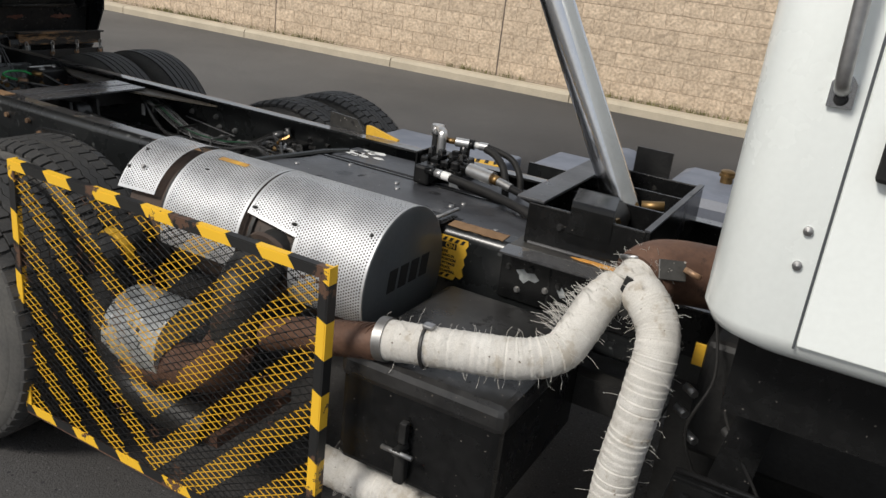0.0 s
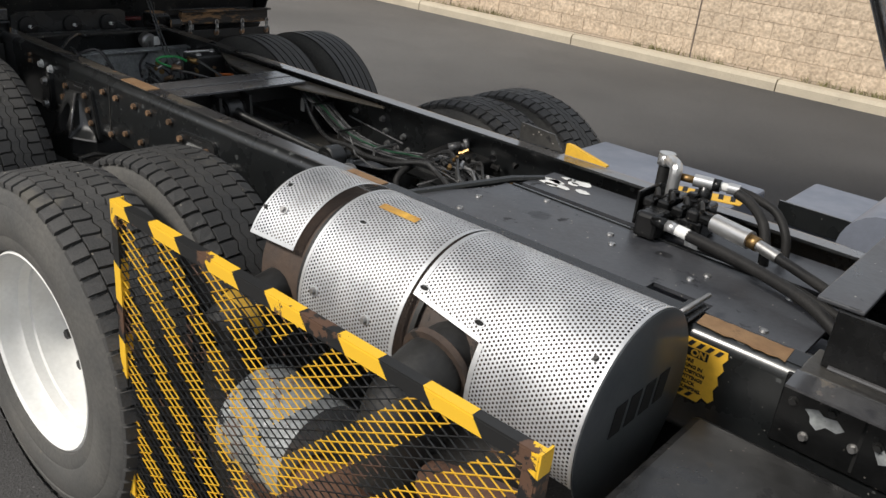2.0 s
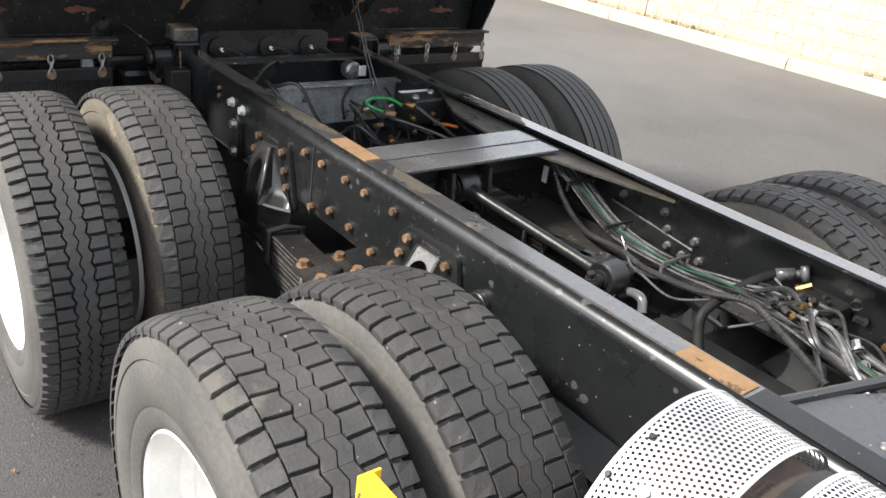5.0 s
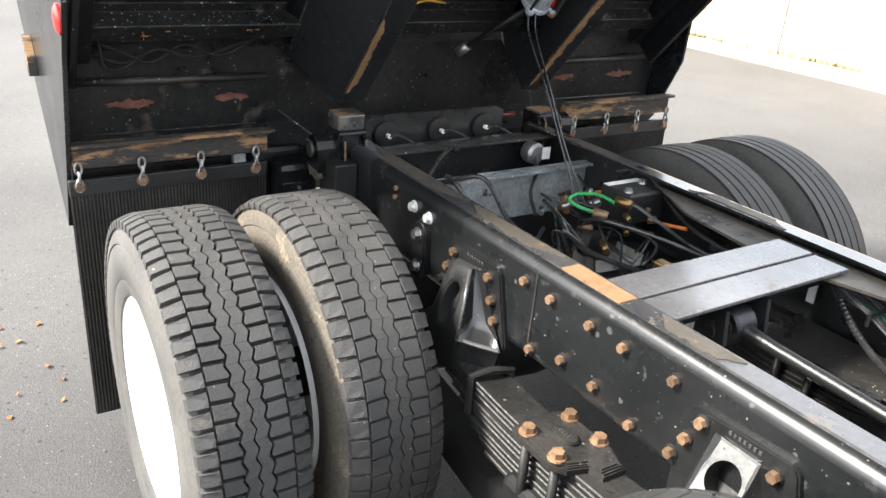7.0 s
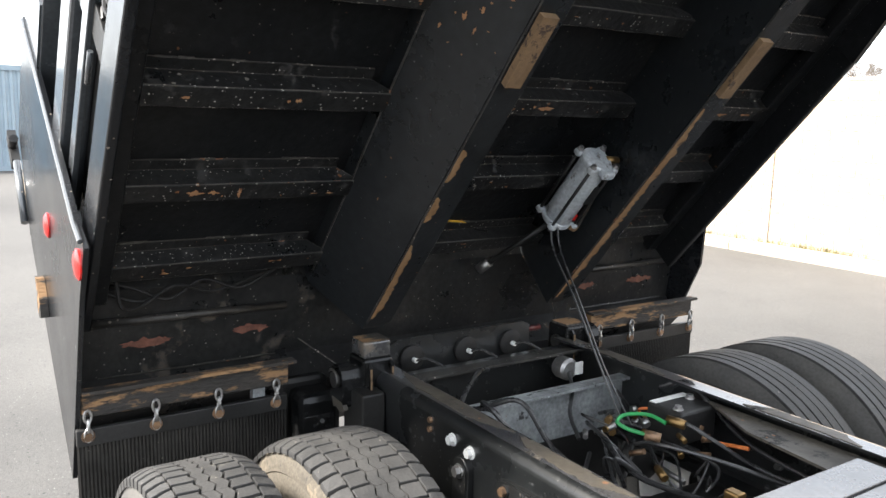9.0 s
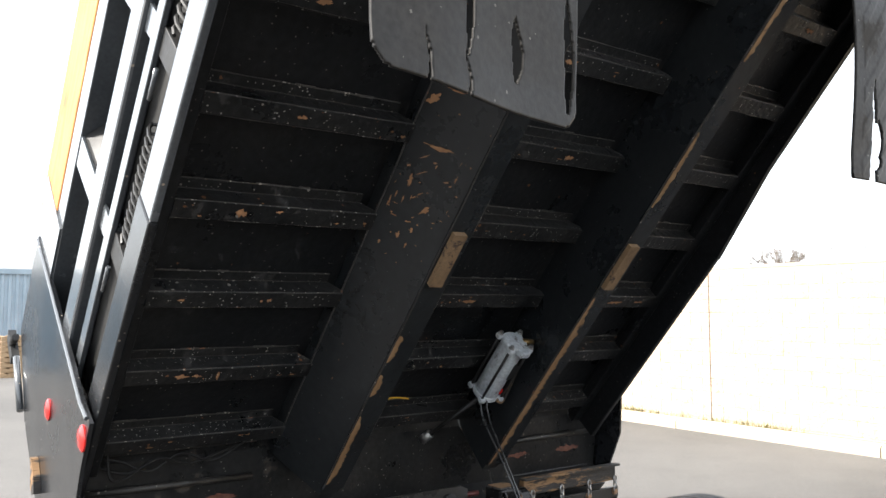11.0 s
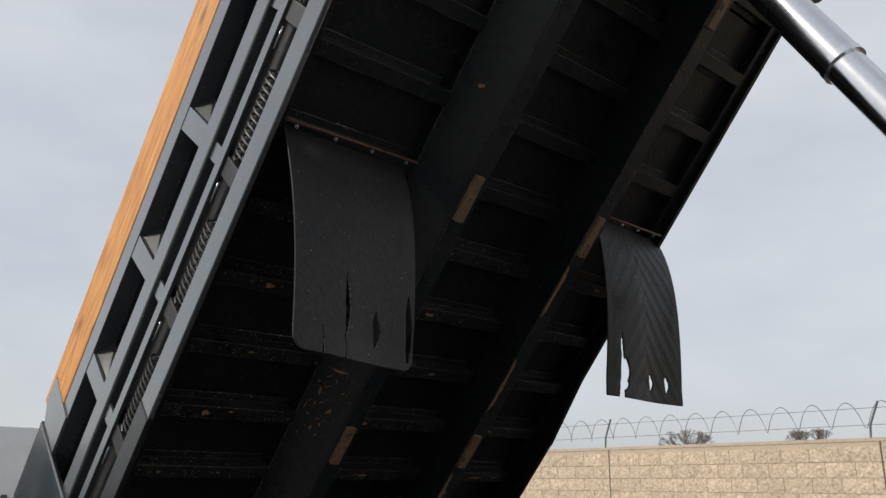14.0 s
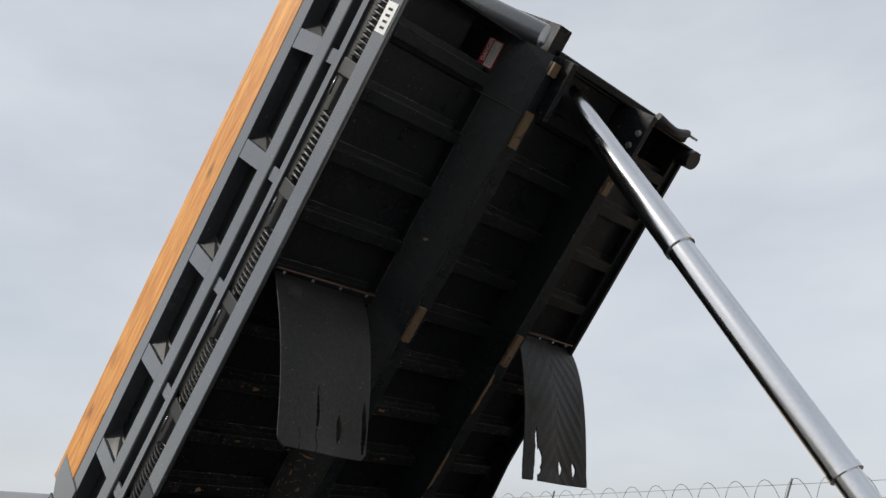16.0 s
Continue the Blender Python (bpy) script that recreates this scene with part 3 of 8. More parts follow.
def add_lathe(bm, profile, centre, axis='y', seg=48, smooth=True, start=0.0, sweep=2 * math.pi):
    """profile: (radius, offset along the axis), turned round the axis through centre."""
    c = Vector(centre)
    full = abs(sweep - 2 * math.pi) < 1e-6
    count = seg if full else seg + 1
    rings = []
    for r, o in profile:
        ring = []
        for k in range(count):
            a = start + sweep * k / seg
            u, v = r * math.cos(a), r * math.sin(a)
            ring.append(bm.verts.new(c + (Vector((u, o, v)) if axis == 'y' else Vector((o, u, v)) if axis == 'x' else Vector((u, v, o)))))
        rings.append(ring)
    for a, b in zip(rings, rings[1:]):
        for k in range(seg):
            j = (k + 1) % count
            f = bm.faces.new((a[k], a[j], b[j], b[k]))
            f.smooth = smooth
    return bm


def add_bolt(bm, p, axis, r=0.014, h=0.012):
    """A hexagon bolt head on a washer; axis: the way that the head looks."""
    p, d = Vector(p), Vector(axis).normalized()
    u = d.orthogonal().normalized()
    v = d.cross(u)
    for rr, a, b, seg, ph in ((r * 1.35, 0.0, h * 0.25, 12, 0), (r, h * 0.25, h, 6, 0.3)):
        lo = [bm.verts.new(p + d * a + (u * math.cos(ph + 2 * math.pi * k / seg) + v * math.sin(ph + 2 * math.pi * k / seg)) * rr) for k in range(seg)]
        hi = [bm.verts.new(p + d * b + (u * math.cos(ph + 2 * math.pi * k / seg) + v * math.sin(ph + 2 * math.pi * k / seg)) * rr * 0.94) for k in range(seg)]
        fs = [bm.faces.new(hi)] + [bm.faces.new((lo[k], lo[(k + 1) % seg], hi[(k + 1) % seg], hi[k])) for k in range(seg)]
        if seg == 12:
            for f in fs:
                f.material_index = 1
    return bm


def bolt(p, axis, r=0.014, h=0.012):
    return add_bolt(bmesh.new(), p, axis, r, h)


def mesh_of(name, bm, material, fix=False):
    if fix:
        bmesh.ops.recalc_face_normals(bm, faces=bm.faces[:])
    for e in bm.edges:
        if len(e.link_faces) == 2 and e.calc_face_angle(0.0) > 0.6:
            e.smooth = False
    me = bpy.data.meshes.new(name)
    bm.to_mesh(me)
    bm.free()
    for mt in material if isinstance(material, (list, tuple)) else [material]:
        me.materials.append(mt)
    return me


def part(name, bm, material, parent, label="", fix=True, kind=""):
    if name == "bolt" and material is M_boltr:
        material = [M_boltr, M_dark]
    ob = new(name, mesh_of(name, bm, material, fix))
    ob.parent = parent
    return tagged(ob, label, kind=kind)


def thing(name, bm, material, label, category, kind="", group="", fix=True):
    return tagged(new(name, mesh_of(name, bm, material, fix)), label, category, group, kind)


def holder(name, label, category, place=(0, 0, 0), group=""):
    ob = new(name)
    ob.empty_display_size = 0.2
    ob.location = place
    return tagged(ob, label, category, group)

# ---- setting: ground, kerb, wall ----
WALL_Y, KERB_Y, WALL_TOP, BASE_Z = 8.7, 8.36, 2.44, 0.16
bm = bmesh.new()
for x0, x1, y0, y1 in ((-250, 250, -250, KERB_Y),):
    bm.faces.new([bm.verts.new(p) for p in ((x0, y0, 0), (x1, y0, 0), (x1, 250, 0), (x0, 250, 0))])
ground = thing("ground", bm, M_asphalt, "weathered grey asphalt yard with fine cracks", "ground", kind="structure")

kerb = tagged(new("kerb"), "pale concrete kerb along the foot of the wall", "kerb", kind="structure")
rng = random.Random(3)
x = -34.0
while x < 22.0:
    ln = 3.05
    part("kerb_stone", prism([(KERB_Y, 0.0), (KERB_Y, 0.10), (KERB_Y + 0.03, 0.145), (KERB_Y + 0.2, 0.15), (KERB_Y + 0.2, 0.0)], 0, x + 0.008, x + ln - 0.008), M_kerb, kerb)
    x += ln
bm = box(-34, 22, KERB_Y + 0.2, WALL_Y + 0.02, 0.0, 0.135)
tagged(new("verge", mesh_of("verge", bm, M_soil, True)), "narrow strip of dry soil between kerb and wall", "soil strip", kind="structure")

bm = bmesh.new()
for i in range(1500):
    gx, gy = rng.uniform(-16, 8), rng.uniform(KERB_Y + 0.19, WALL_Y - 0.02)
    if math.sin(gx * 2.1) + math.sin(gx * 0.7 + 1) + rng.uniform(-1, 1) < 0.2:
        continue
    for b in range(4):
        a, h, w = rng.uniform(0, 6.28), rng.uniform(0.03, 0.12), 0.006
        tip = Vector((gx + math.cos(a) * h * 0.6, gy + math.sin(a) * h * 0.5, 0.13 + h))
        s = Vector((math.sin(a), -math.cos(a), 0)) * w
        base = Vector((gx + rng.uniform(-.03, .03), gy, 0.12))
        bm.faces.new([bm.verts.new(v) for v in (base - s, base + s, tip)])
thing("grass", bm, M_grass, "patchy dry grass and weeds along the foot of the wall", "grass", kind="stuff", fix=False)

wall = thing("wall_north", box(-34, 22, WALL_Y + 0.0005, WALL_Y + 0.2, 0.0, WALL_TOP - 0.015), M_mortar, "tan split-face concrete block wall with control joints", "wall", kind="structure")
JOINT_0, JOINT_STEP = -6.14, 4.35


def block_mesh(w, seed):
    """One split-face block: a rough front that stands proud of the mortar."""
    r = random.Random(seed)
    bm = bmesh.new()
    nx, nz, h = 6, 3, 0.192
    grid = []
    for j in range(nz + 1):
        row = []
        for i in range(nx + 1):
            edge = i in (0, nx) or j in (0, nz)
            row.append(bm.verts.new((w * i / nx, -0.0062 if edge else -r.uniform(0.004, 0.012), h * j / nz)))
        grid.append(row)
    for j in range(nz):
        for i in range(nx):
            bm.faces.new((grid[j][i], grid[j][i + 1], grid[j + 1][i + 1], grid[j + 1][i]))
    edge = [grid[0][i] for i in range(nx + 1)] + [grid[j][nx] for j in range(1, nz + 1)] + [grid[nz][i] for i in range(nx - 1, -1, -1)] + [grid[j][0] for j in range(nz - 1, 0, -1)]
    back = [bm.verts.new((v.co.x, 0.03, v.co.z)) for v in edge]
    for i in range(len(edge)):
        j = (i + 1) % len(edge)
        bm.faces.new((edge[j], edge[i], back[i], back[j]))
    return bm


# ---- the truck ----
truck = holder("dump_truck", "dump truck with white cab, black chassis and raised black dump bed", "dump truck")
RAIL_TOP, RAIL_LOW = 1.03, 0.76


def rail_profile(s):
    """Channel section in y, z, web outside, flanges inwards; s is the side (-1 near, 1 far)."""
    t, fl, r = 0.009, 0.088, 0.032
    outer, o = 0.432, []
    for k in range(7):
        a = math.pi / 2 * k / 6
        o.append((outer - r + r * math.sin(a), RAIL_TOP - r + r * math.cos(a)))
    o2 = [(y, RAIL_TOP + RAIL_LOW - z) for y, z in o[::-1]]
    pts = [(outer - fl, RAIL_TOP)] + o + o2 + [(outer - fl, RAIL_LOW), (outer - fl, RAIL_LOW + t), (outer - t - 0.01, RAIL_LOW + t), (outer - t, RAIL_LOW + t + 0.01), (outer - t, RAIL_TOP - t - 0.01), (outer - t - 0.01, RAIL_TOP - t), (outer - fl, RAIL_TOP - t)]
    return [(s * y, z) for y, z in pts]


def frame_rail(s, label):
    ob = part("frame_rail", prism(rail_profile(s), 0, -1.27, 5.3), M_black, truck, label)
    ob.data.materials.append(M_flange)
    for p in ob.data.polygons:
        p.use_smooth = 0.02 < p.normal.z < 0.98
        if p.normal.z > 0.98 and p.center.z > RAIL_TOP - 0.002:
            p.material_index = 1
    return ob


rail_near = frame_rail(-1, "glossy black steel channel rail with rusty bolts")
rail_far = frame_rail(1, "black steel channel rail with grey worn top flange")
WEB = -0.432
for bx, bz in ((0, .962), (-.239, .965), (-.137, .962), (.105, .961), (.249, .963), (-.075, .832), (.039, .827), (.16, .80), (-.19, .80)):
    part("bolt", bolt((bx, WEB, bz), (0, -1, 0), 0.0118, 0.016), M_boltr, rail_near)
for bx, bz in ((-.893, .987), (-.894, .959)):
    part("bolt", bolt((bx, WEB, bz), (0, -1, 0), 0.009, 0.012), M_boltr, rail_near)
for bx, bz in ((-.787, .965), (-.701, .959)):
    part("bolt", bolt((bx, WEB, bz), (0, -1, 0), 0.014, 0.016), M_whiteplastic, rail_near, "pale new bolt")
for bx, bz in ((.34, .925), (.507, .928), (.531, .88), (.546, .83), (.636, .882), (.603, .822), (.666, .829), (-.3, .92), (-.36, .86), (.92, .9)):
    part("bolt", bolt((bx, 0.422, bz), (0, -1, 0), 0.0105, 0.016), M_steel, rail_far, "zinc-plated bolt")
for px0, px1 in ((-.15, .045), (1.15, 1.30)):
    part("bare_metal_patch", box(px0, px1, -.405, -.352, RAIL_TOP - 0.001, RAIL_TOP + 0.003), M_tan, rail_near, "scuffed tan bare patch")

rng = random.Random(61)
for s, rail, spans in ((-1, rail_near, ((-1.20, -.62), (-.60, -.20), (.12, .34))), (1, rail_far, ((-1.1, -.75), (-.45, -.1)))):
    for x0, x1 in spans:
        n = 22
        lo = [(x0 + (x1 - x0) * k / n, s * (.349 + .006 * rng.random())) for k in range(n + 1)]
        hi = [(x0 + (x1 - x0) * (k + .4 * rng.random()) / n, s * (.356 + (.034 + .012 * rng.random()) * min(1, 4.5 * k / n, 4.5 * (n - k) / n))) for k in range(n + 1)]
        part("dust_layer", prism(lo + hi[::-1], 2, RAIL_TOP + .0004, RAIL_TOP + .0022), M_dustplate, rail, "caked brown road dust")
part("weld_seam", tube([(-.205, WEB - .001, .77), (-.20, WEB - .002, .90), (-.198, WEB - .001, 1.0)], .0025, 6), M_blackdusty, rail_near)

# hanger brackets of the walking-beam springs


def hanger(x0, front):
    """Cast hanger: a flange bolted to the web and a housing that grows outwards to the spring, with a window in its face."""
    w0 = WEB - .014
    rim = []
    for cx, cz, r, a0 in ((x0 + .19, .93, .03, 90), (x0 + .235, .76, .03, 0), (x0 - .01, .72, .03, 270), (x0 + .005, .905, .045, 180)):
        rim += [(cx + r * math.cos(radians(a0 - 15 * k)), cz + r * math.sin(radians(a0 - 15 * k))) for k in range(7)]
    bm = prism(rim, 1, w0, WEB + .002)
    bmesh.ops.bevel(bm, geom=[e for e in bm.edges if all(v.co.y < w0 + .001 for v in e.verts)], offset=.004, segments=2, affect='EDGES')
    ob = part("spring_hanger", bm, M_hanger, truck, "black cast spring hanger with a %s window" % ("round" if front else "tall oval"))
    if front:
        al, ar = Vector((x0 + .062, w0 - .005, .927)), Vector((x0 + .149, w0 - .005, .927))
        br, bl = Vector((x0 + .162, w0 - .12, .73)), Vector((x0 + .052, w0 - .12, .73))
        tr, er = Vector((x0 + .165, w0, .93)), Vector((x0 + .215, w0 - .004, .742))
        tl, el = Vector((x0 + .045, w0, .93)), Vector((x0 - .02, w0, .70))
        c, size = (al + ar) * .355 + (br + bl) * .145, ((.050, .046, .0045), (.038, .036, .001), (.036, .034, -.05))
    else:
        al, ar = Vector((x0 + .025, w0 - .010, .905)), Vector((x0 + .105, w0 - .010, .915))
        br, bl = Vector((x0 + .165, w0 - .075, .748)), Vector((x0 + .02, w0 - .092, .715))
        tr, er = Vector((x0 + .145, w0, .925)), Vector((x0 + .255, w0 - .004, .742))
        tl, el = Vector((x0 + .0, w0, .91)), Vector((x0 - .04, w0, .70))
        c, size = (al + ar) * .22 + (br + bl) * .28, ((.070, .042, .007), (.061, .033, .002), (.055, .029, -.03))
    bm = bmesh.new()
    n = 32
    corners = [al, ar, br, bl]
    outer = [corners[k // 8].lerp(corners[(k // 8 + 1) % 4], (k % 8) / 8) for k in range(n)]
    down, across = ((br + bl) - (al + ar)).normalized(), (ar - al + br - bl).normalized()
    out = across.cross(down).normalized()
    if out.y > 0:
        out = -out

    def oval(fu, fv, depth):
        return [c + down * (-fu * math.cos(2 * math.pi * (k - 4) / n)) + across * (fv * math.sin(2 * math.pi * (k - 4) / n)) + out * depth for k in range(n)]

    rings = [[bm.verts.new(p) for p in ring] for ring in [outer, [p.lerp(c, .08) + out * .005 for p in outer]] + [oval(*q) for q in size]]
    for r0, r1 in zip(rings, rings[1:]):
        for k in range(n):
            bm.faces.new((r0[k], r0[(k + 1) % n], r1[(k + 1) % n], r1[k])).smooth = True
    bm.faces.new(rings[-1])
    # the front face's rubbed-metal colour is paled for the sun falling on it
    face = part("face_plate", bm, M_casting if front else M_hanger, ob, "rubbed casting face with its sunlit tone in the colour" if front else "")
    face.data.materials.append(M_dark)
    for p in face.data.polygons:
        if p.index >= 3 * n:
            p.material_index = 1
    bm = bmesh.new()
    v = {k: bm.verts.new(p) for k, p in dict(al=al, ar=ar, br=br, bl=bl, tr=tr, er=er, tl=tl, el=el, brl=br + Vector((-.01, .0, -.11)), bll=bl + Vector((0, .0, -.075)), erl=er + Vector((-.03, .0, -.10)), ell=el + Vector((0, 0, -.06))).items()}
    for f in (("tl", "al", "bl", "el"), ("tl", "tr", "ar", "al"), ("br", "er", "erl", "brl"), ("bl", "br", "brl", "bll"), ("el", "bl", "bll", "ell"), ("bll", "brl", "erl", "ell")) + ((("ar", "tr", "er", "br"),) if front else ()):
        bm.faces.new([v[k] for k in f])
    bmesh.ops.recalc_face_normals(bm, faces=bm.faces[:])
    bmesh.ops.bevel(bm, geom=[e for e in bm.edges if len(e.link_faces) == 2], offset=.006, segments=2, affect='EDGES')
    part("casting", bm, M_hanger, ob)
    if not front:
        bm = bmesh.new()
        rows = []
        for i in range(13):
            u = i / 12
            p, q = ar.lerp(br, u), tr.lerp(er, u)
            rows.append([bm.verts.new(p.lerp(q, j / 10) + Vector((.0045, -.0025, 0)) + Vector((-.010, .012, .004)) * (min(1, 1.6 * math.sin(math.pi * j / 10)) * (.25 + .75 * u)) * 3.2 * min(1, 6 * (1.02 - u)) + Vector((.006, -.004, 0)) * (u ** 6)) for j in range(11)])
        for r0, r1 in zip(rows, rows[1:]):
            for j in range(10):
                bm.faces.new((r0[j], r0[j + 1], r1[j + 1], r1[j])).smooth = True
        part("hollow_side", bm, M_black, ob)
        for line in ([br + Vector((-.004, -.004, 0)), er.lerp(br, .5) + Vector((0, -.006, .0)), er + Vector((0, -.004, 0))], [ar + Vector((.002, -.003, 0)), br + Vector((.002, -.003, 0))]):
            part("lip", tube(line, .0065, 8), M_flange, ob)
    for k in range(7):
        part("cast_mark", box(x0 + .07 + .011 * k, x0 + .076 + .011 * k, w0 - .0016, w0, .938, .946), M_flange, ob)
    for bx, bz in ((.012, .926), (-.016, .872), (-.043, .82), (.178, .921), (.198, .864), (.217, .813)):
        part("bolt", bolt((x0 + bx, w0, bz), (0, -1, 0), 0.0125, 0.016), M_dark if bx < -.03 and not front else M_boltr, ob)
    return ob


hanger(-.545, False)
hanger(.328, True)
for hx, hz, n in ((-.722, .855, 2), (.632, .863, 1)):
    top = [(hx + .036 * math.cos(a), hz + (.055 if n == 2 else .012) + .036 * math.sin(a)) for a in [math.pi * k / 16 for k in range(17)]]
    low = [(hx + .036 * math.cos(a), hz - (.055 if n == 2 else .10) + .036 * math.sin(a)) for a in [math.pi + math.pi * k / 16 for k in range(17)]]
    bm = prism(top + low, 1, WEB - .022, WEB)
    bmesh.ops.bevel(bm, geom=[e for e in bm.edges if all(v.co.y < WEB - .021 for v in e.verts)], offset=.006, segments=3, affect='EDGES')
    ob = part("shackle", bm, M_hanger, truck, "black rounded steel shackle plate")
    for k in range(n):
        part("bolt", bolt((hx, WEB - .022, hz + (.05 - .1 * k if n == 2 else .012)), (0, -1, 0), .0155, .016), M_steel if n == 2 else M_dark, ob)

# leaf springs and their saddles


def leaf_spring(s):
    cy, top = s * .468, .655
    ob = part("leaf_spring", box(-.02, .0, cy - .04, cy + .04, .52, .60), M_dark, truck, "stacked black leaf spring with rusty clamp bolts")
    for k in range(10):
        half, z = .54 - .035 * k, top - .0185 * k
        n = 12
        line = [(-half + 2 * half * i / n, z + .05 * ((-half + 2 * half * i / n) / .54) ** 2) for i in range(n + 1)]
        bm = prism(line + [(a, b - .0138) for a, b in line[::-1]], 1, cy - .05 + .002 * (k % 3), cy + .05)
        bmesh.ops.bevel(bm, geom=[e for e in bm.edges if all(v.co.y < cy for v in e.verts)], offset=.0028, segments=1, affect='EDGES')
        part("spring_leaf", bm, M_leafspring, ob)
    # dark filler added inside the stack to blacken the gaps between leaves
    core = [(-.40 + .08 * i, top - .004 + .05 * ((-.40 + .08 * i) / .54) ** 2) for i in range(11)]
    part("leaf_core", prism(core + [(.24, .50), (-.24, .50)], 1, cy - .043, cy + .043), M_dark, ob)
    outline = [(-.088, -.075), (-.075, -.092), (.065, -.092), (.10, -.070), (.115, -.02), (.155, -.012), (.155, .052), (.10, .075), (-.07, .075), (-.088, .055)]
    for z0, z1, grow in ((top + .002, top + .020, 1.0), (top + .020, top + .027, .93)):
        bm = prism([(.01 + (a - .01) * grow, cy + b * grow) for a, b in outline], 2, z0, z1)
        bmesh.ops.bevel(bm, geom=[e for e in bm.edges if all(v.co.z > z1 - .001 for v in e.verts)], offset=.004, segments=2, affect='EDGES')
        part("top_plate", bm, M_spring_plate, ob, "grimy cast clamp plate")
    boss = [(.012 + .040 * math.cos(2 * math.pi * k / 28), cy - .005 + .026 * math.sin(2 * math.pi * k / 28)) for k in range(28)]
    bm = prism(boss, 2, top + .026, top + .037)
    bmesh.ops.bevel(bm, geom=[e for e in bm.edges if all(v.co.z > top + .036 for v in e.verts)], offset=.003, segments=2, affect='EDGES')
    part("cast_boss", bm, M_spring_plate, ob)
    for k in range(4):
        part("cast_mark", box(-.006 + .010 * k, -.001 + .010 * k, cy - .010, cy + .0, top + .037, top + .0384), M_flange, ob)
    for k in range(6):
        part("cast_mark", box(.118 + .006 * k, .121 + .006 * k, cy + .036, cy + .045, top + .027, top + .0284), M_flange, ob)
    for bx in (-.043, .062):
        for dy in (-.069, .057):
            part("clamp_bolt", bolt((bx, cy + dy, top + .025), (0, 0, 1), .0175, .019), M_boltr, ob)
            part("clamp_rod", tube([(bx, cy + dy, .36), (bx, cy + dy, top)], .012, 8), M_leafspring, ob)
    for cx in (-.30, .30):
        part("rebound_clip", tube([(cx, cy - .056, .57), (cx, cy - .056, .682), (cx + .01, cy, .690), (cx + .02, cy + .056, .682), (cx + .02, cy + .056, .57)], .011, 8), M_dark, ob)
    part("saddle", box(-.11, .13, cy - .08, cy + .08, .36, .52, .02), M_dark, ob)
    part("equaliser_beam", prism([(-.72, .40), (-.2, .31), (.2, .31), (.66, .40), (.66, .50), (.2, .42), (-.2, .42), (-.72, .50)], 1, cy - .05, cy + .05), M_dark, ob)
    return ob


leaf_spring(-1)
leaf_spring(1)

# ---- wheels ----
TYRE_R, TYRE_W = 0.524, 0.276


def carcass_bm(pattern):
    """The tyre's body about the origin, axis y; 'rib' has straight tread grooves turned in it."""
    w, r = TYRE_W / 2, TYRE_R
    base = r - 0.013 if pattern == 'rib' else r - (.020 if pattern == 'deep' else .011)
    prof = [(.302, -w + .03), (.309, -w + .012), (.335, -w + .003), (.352, -w + .004), (.356, -w + .001), (.40, -w - .002), (.44, -w + .002), (.445, -w + .005), (.448, -w + .002), (.475, -w + .008), (.492, -w + .017)]
    if pattern == 'rib':
        tread = []
        edges = [-.100, -.060, -.020, .020, .060, .100]
        for i in range(5):
            a, b = edges[i] + .003, edges[i + 1] - .003
            tread += [(base, a), (r - .001 * abs(i - 2), a + .0008), (r - .001 * abs(i - 2), b - .0008), (base, b)]
        half = prof + [(r - .006, -w + .030)]
        full = half + [(base, -.1)] + tread + [(base, .1)] + [(p[0], -p[1]) for p in half[::-1]]
    else:
        half = prof + [(base - .004, -w + .030)]
        full = half + [(base, -.09), (base, .09)] + [(p[0], -p[1]) for p in half[::-1]]
    bm = add_lathe(bmesh.new(), full, (0, 0, 0), 'y', 84)
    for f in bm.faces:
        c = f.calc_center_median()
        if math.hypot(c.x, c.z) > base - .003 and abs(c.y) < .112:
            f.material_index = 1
    bmesh.ops.recalc_face_normals(bm, faces=bm.faces[:])
    return bm


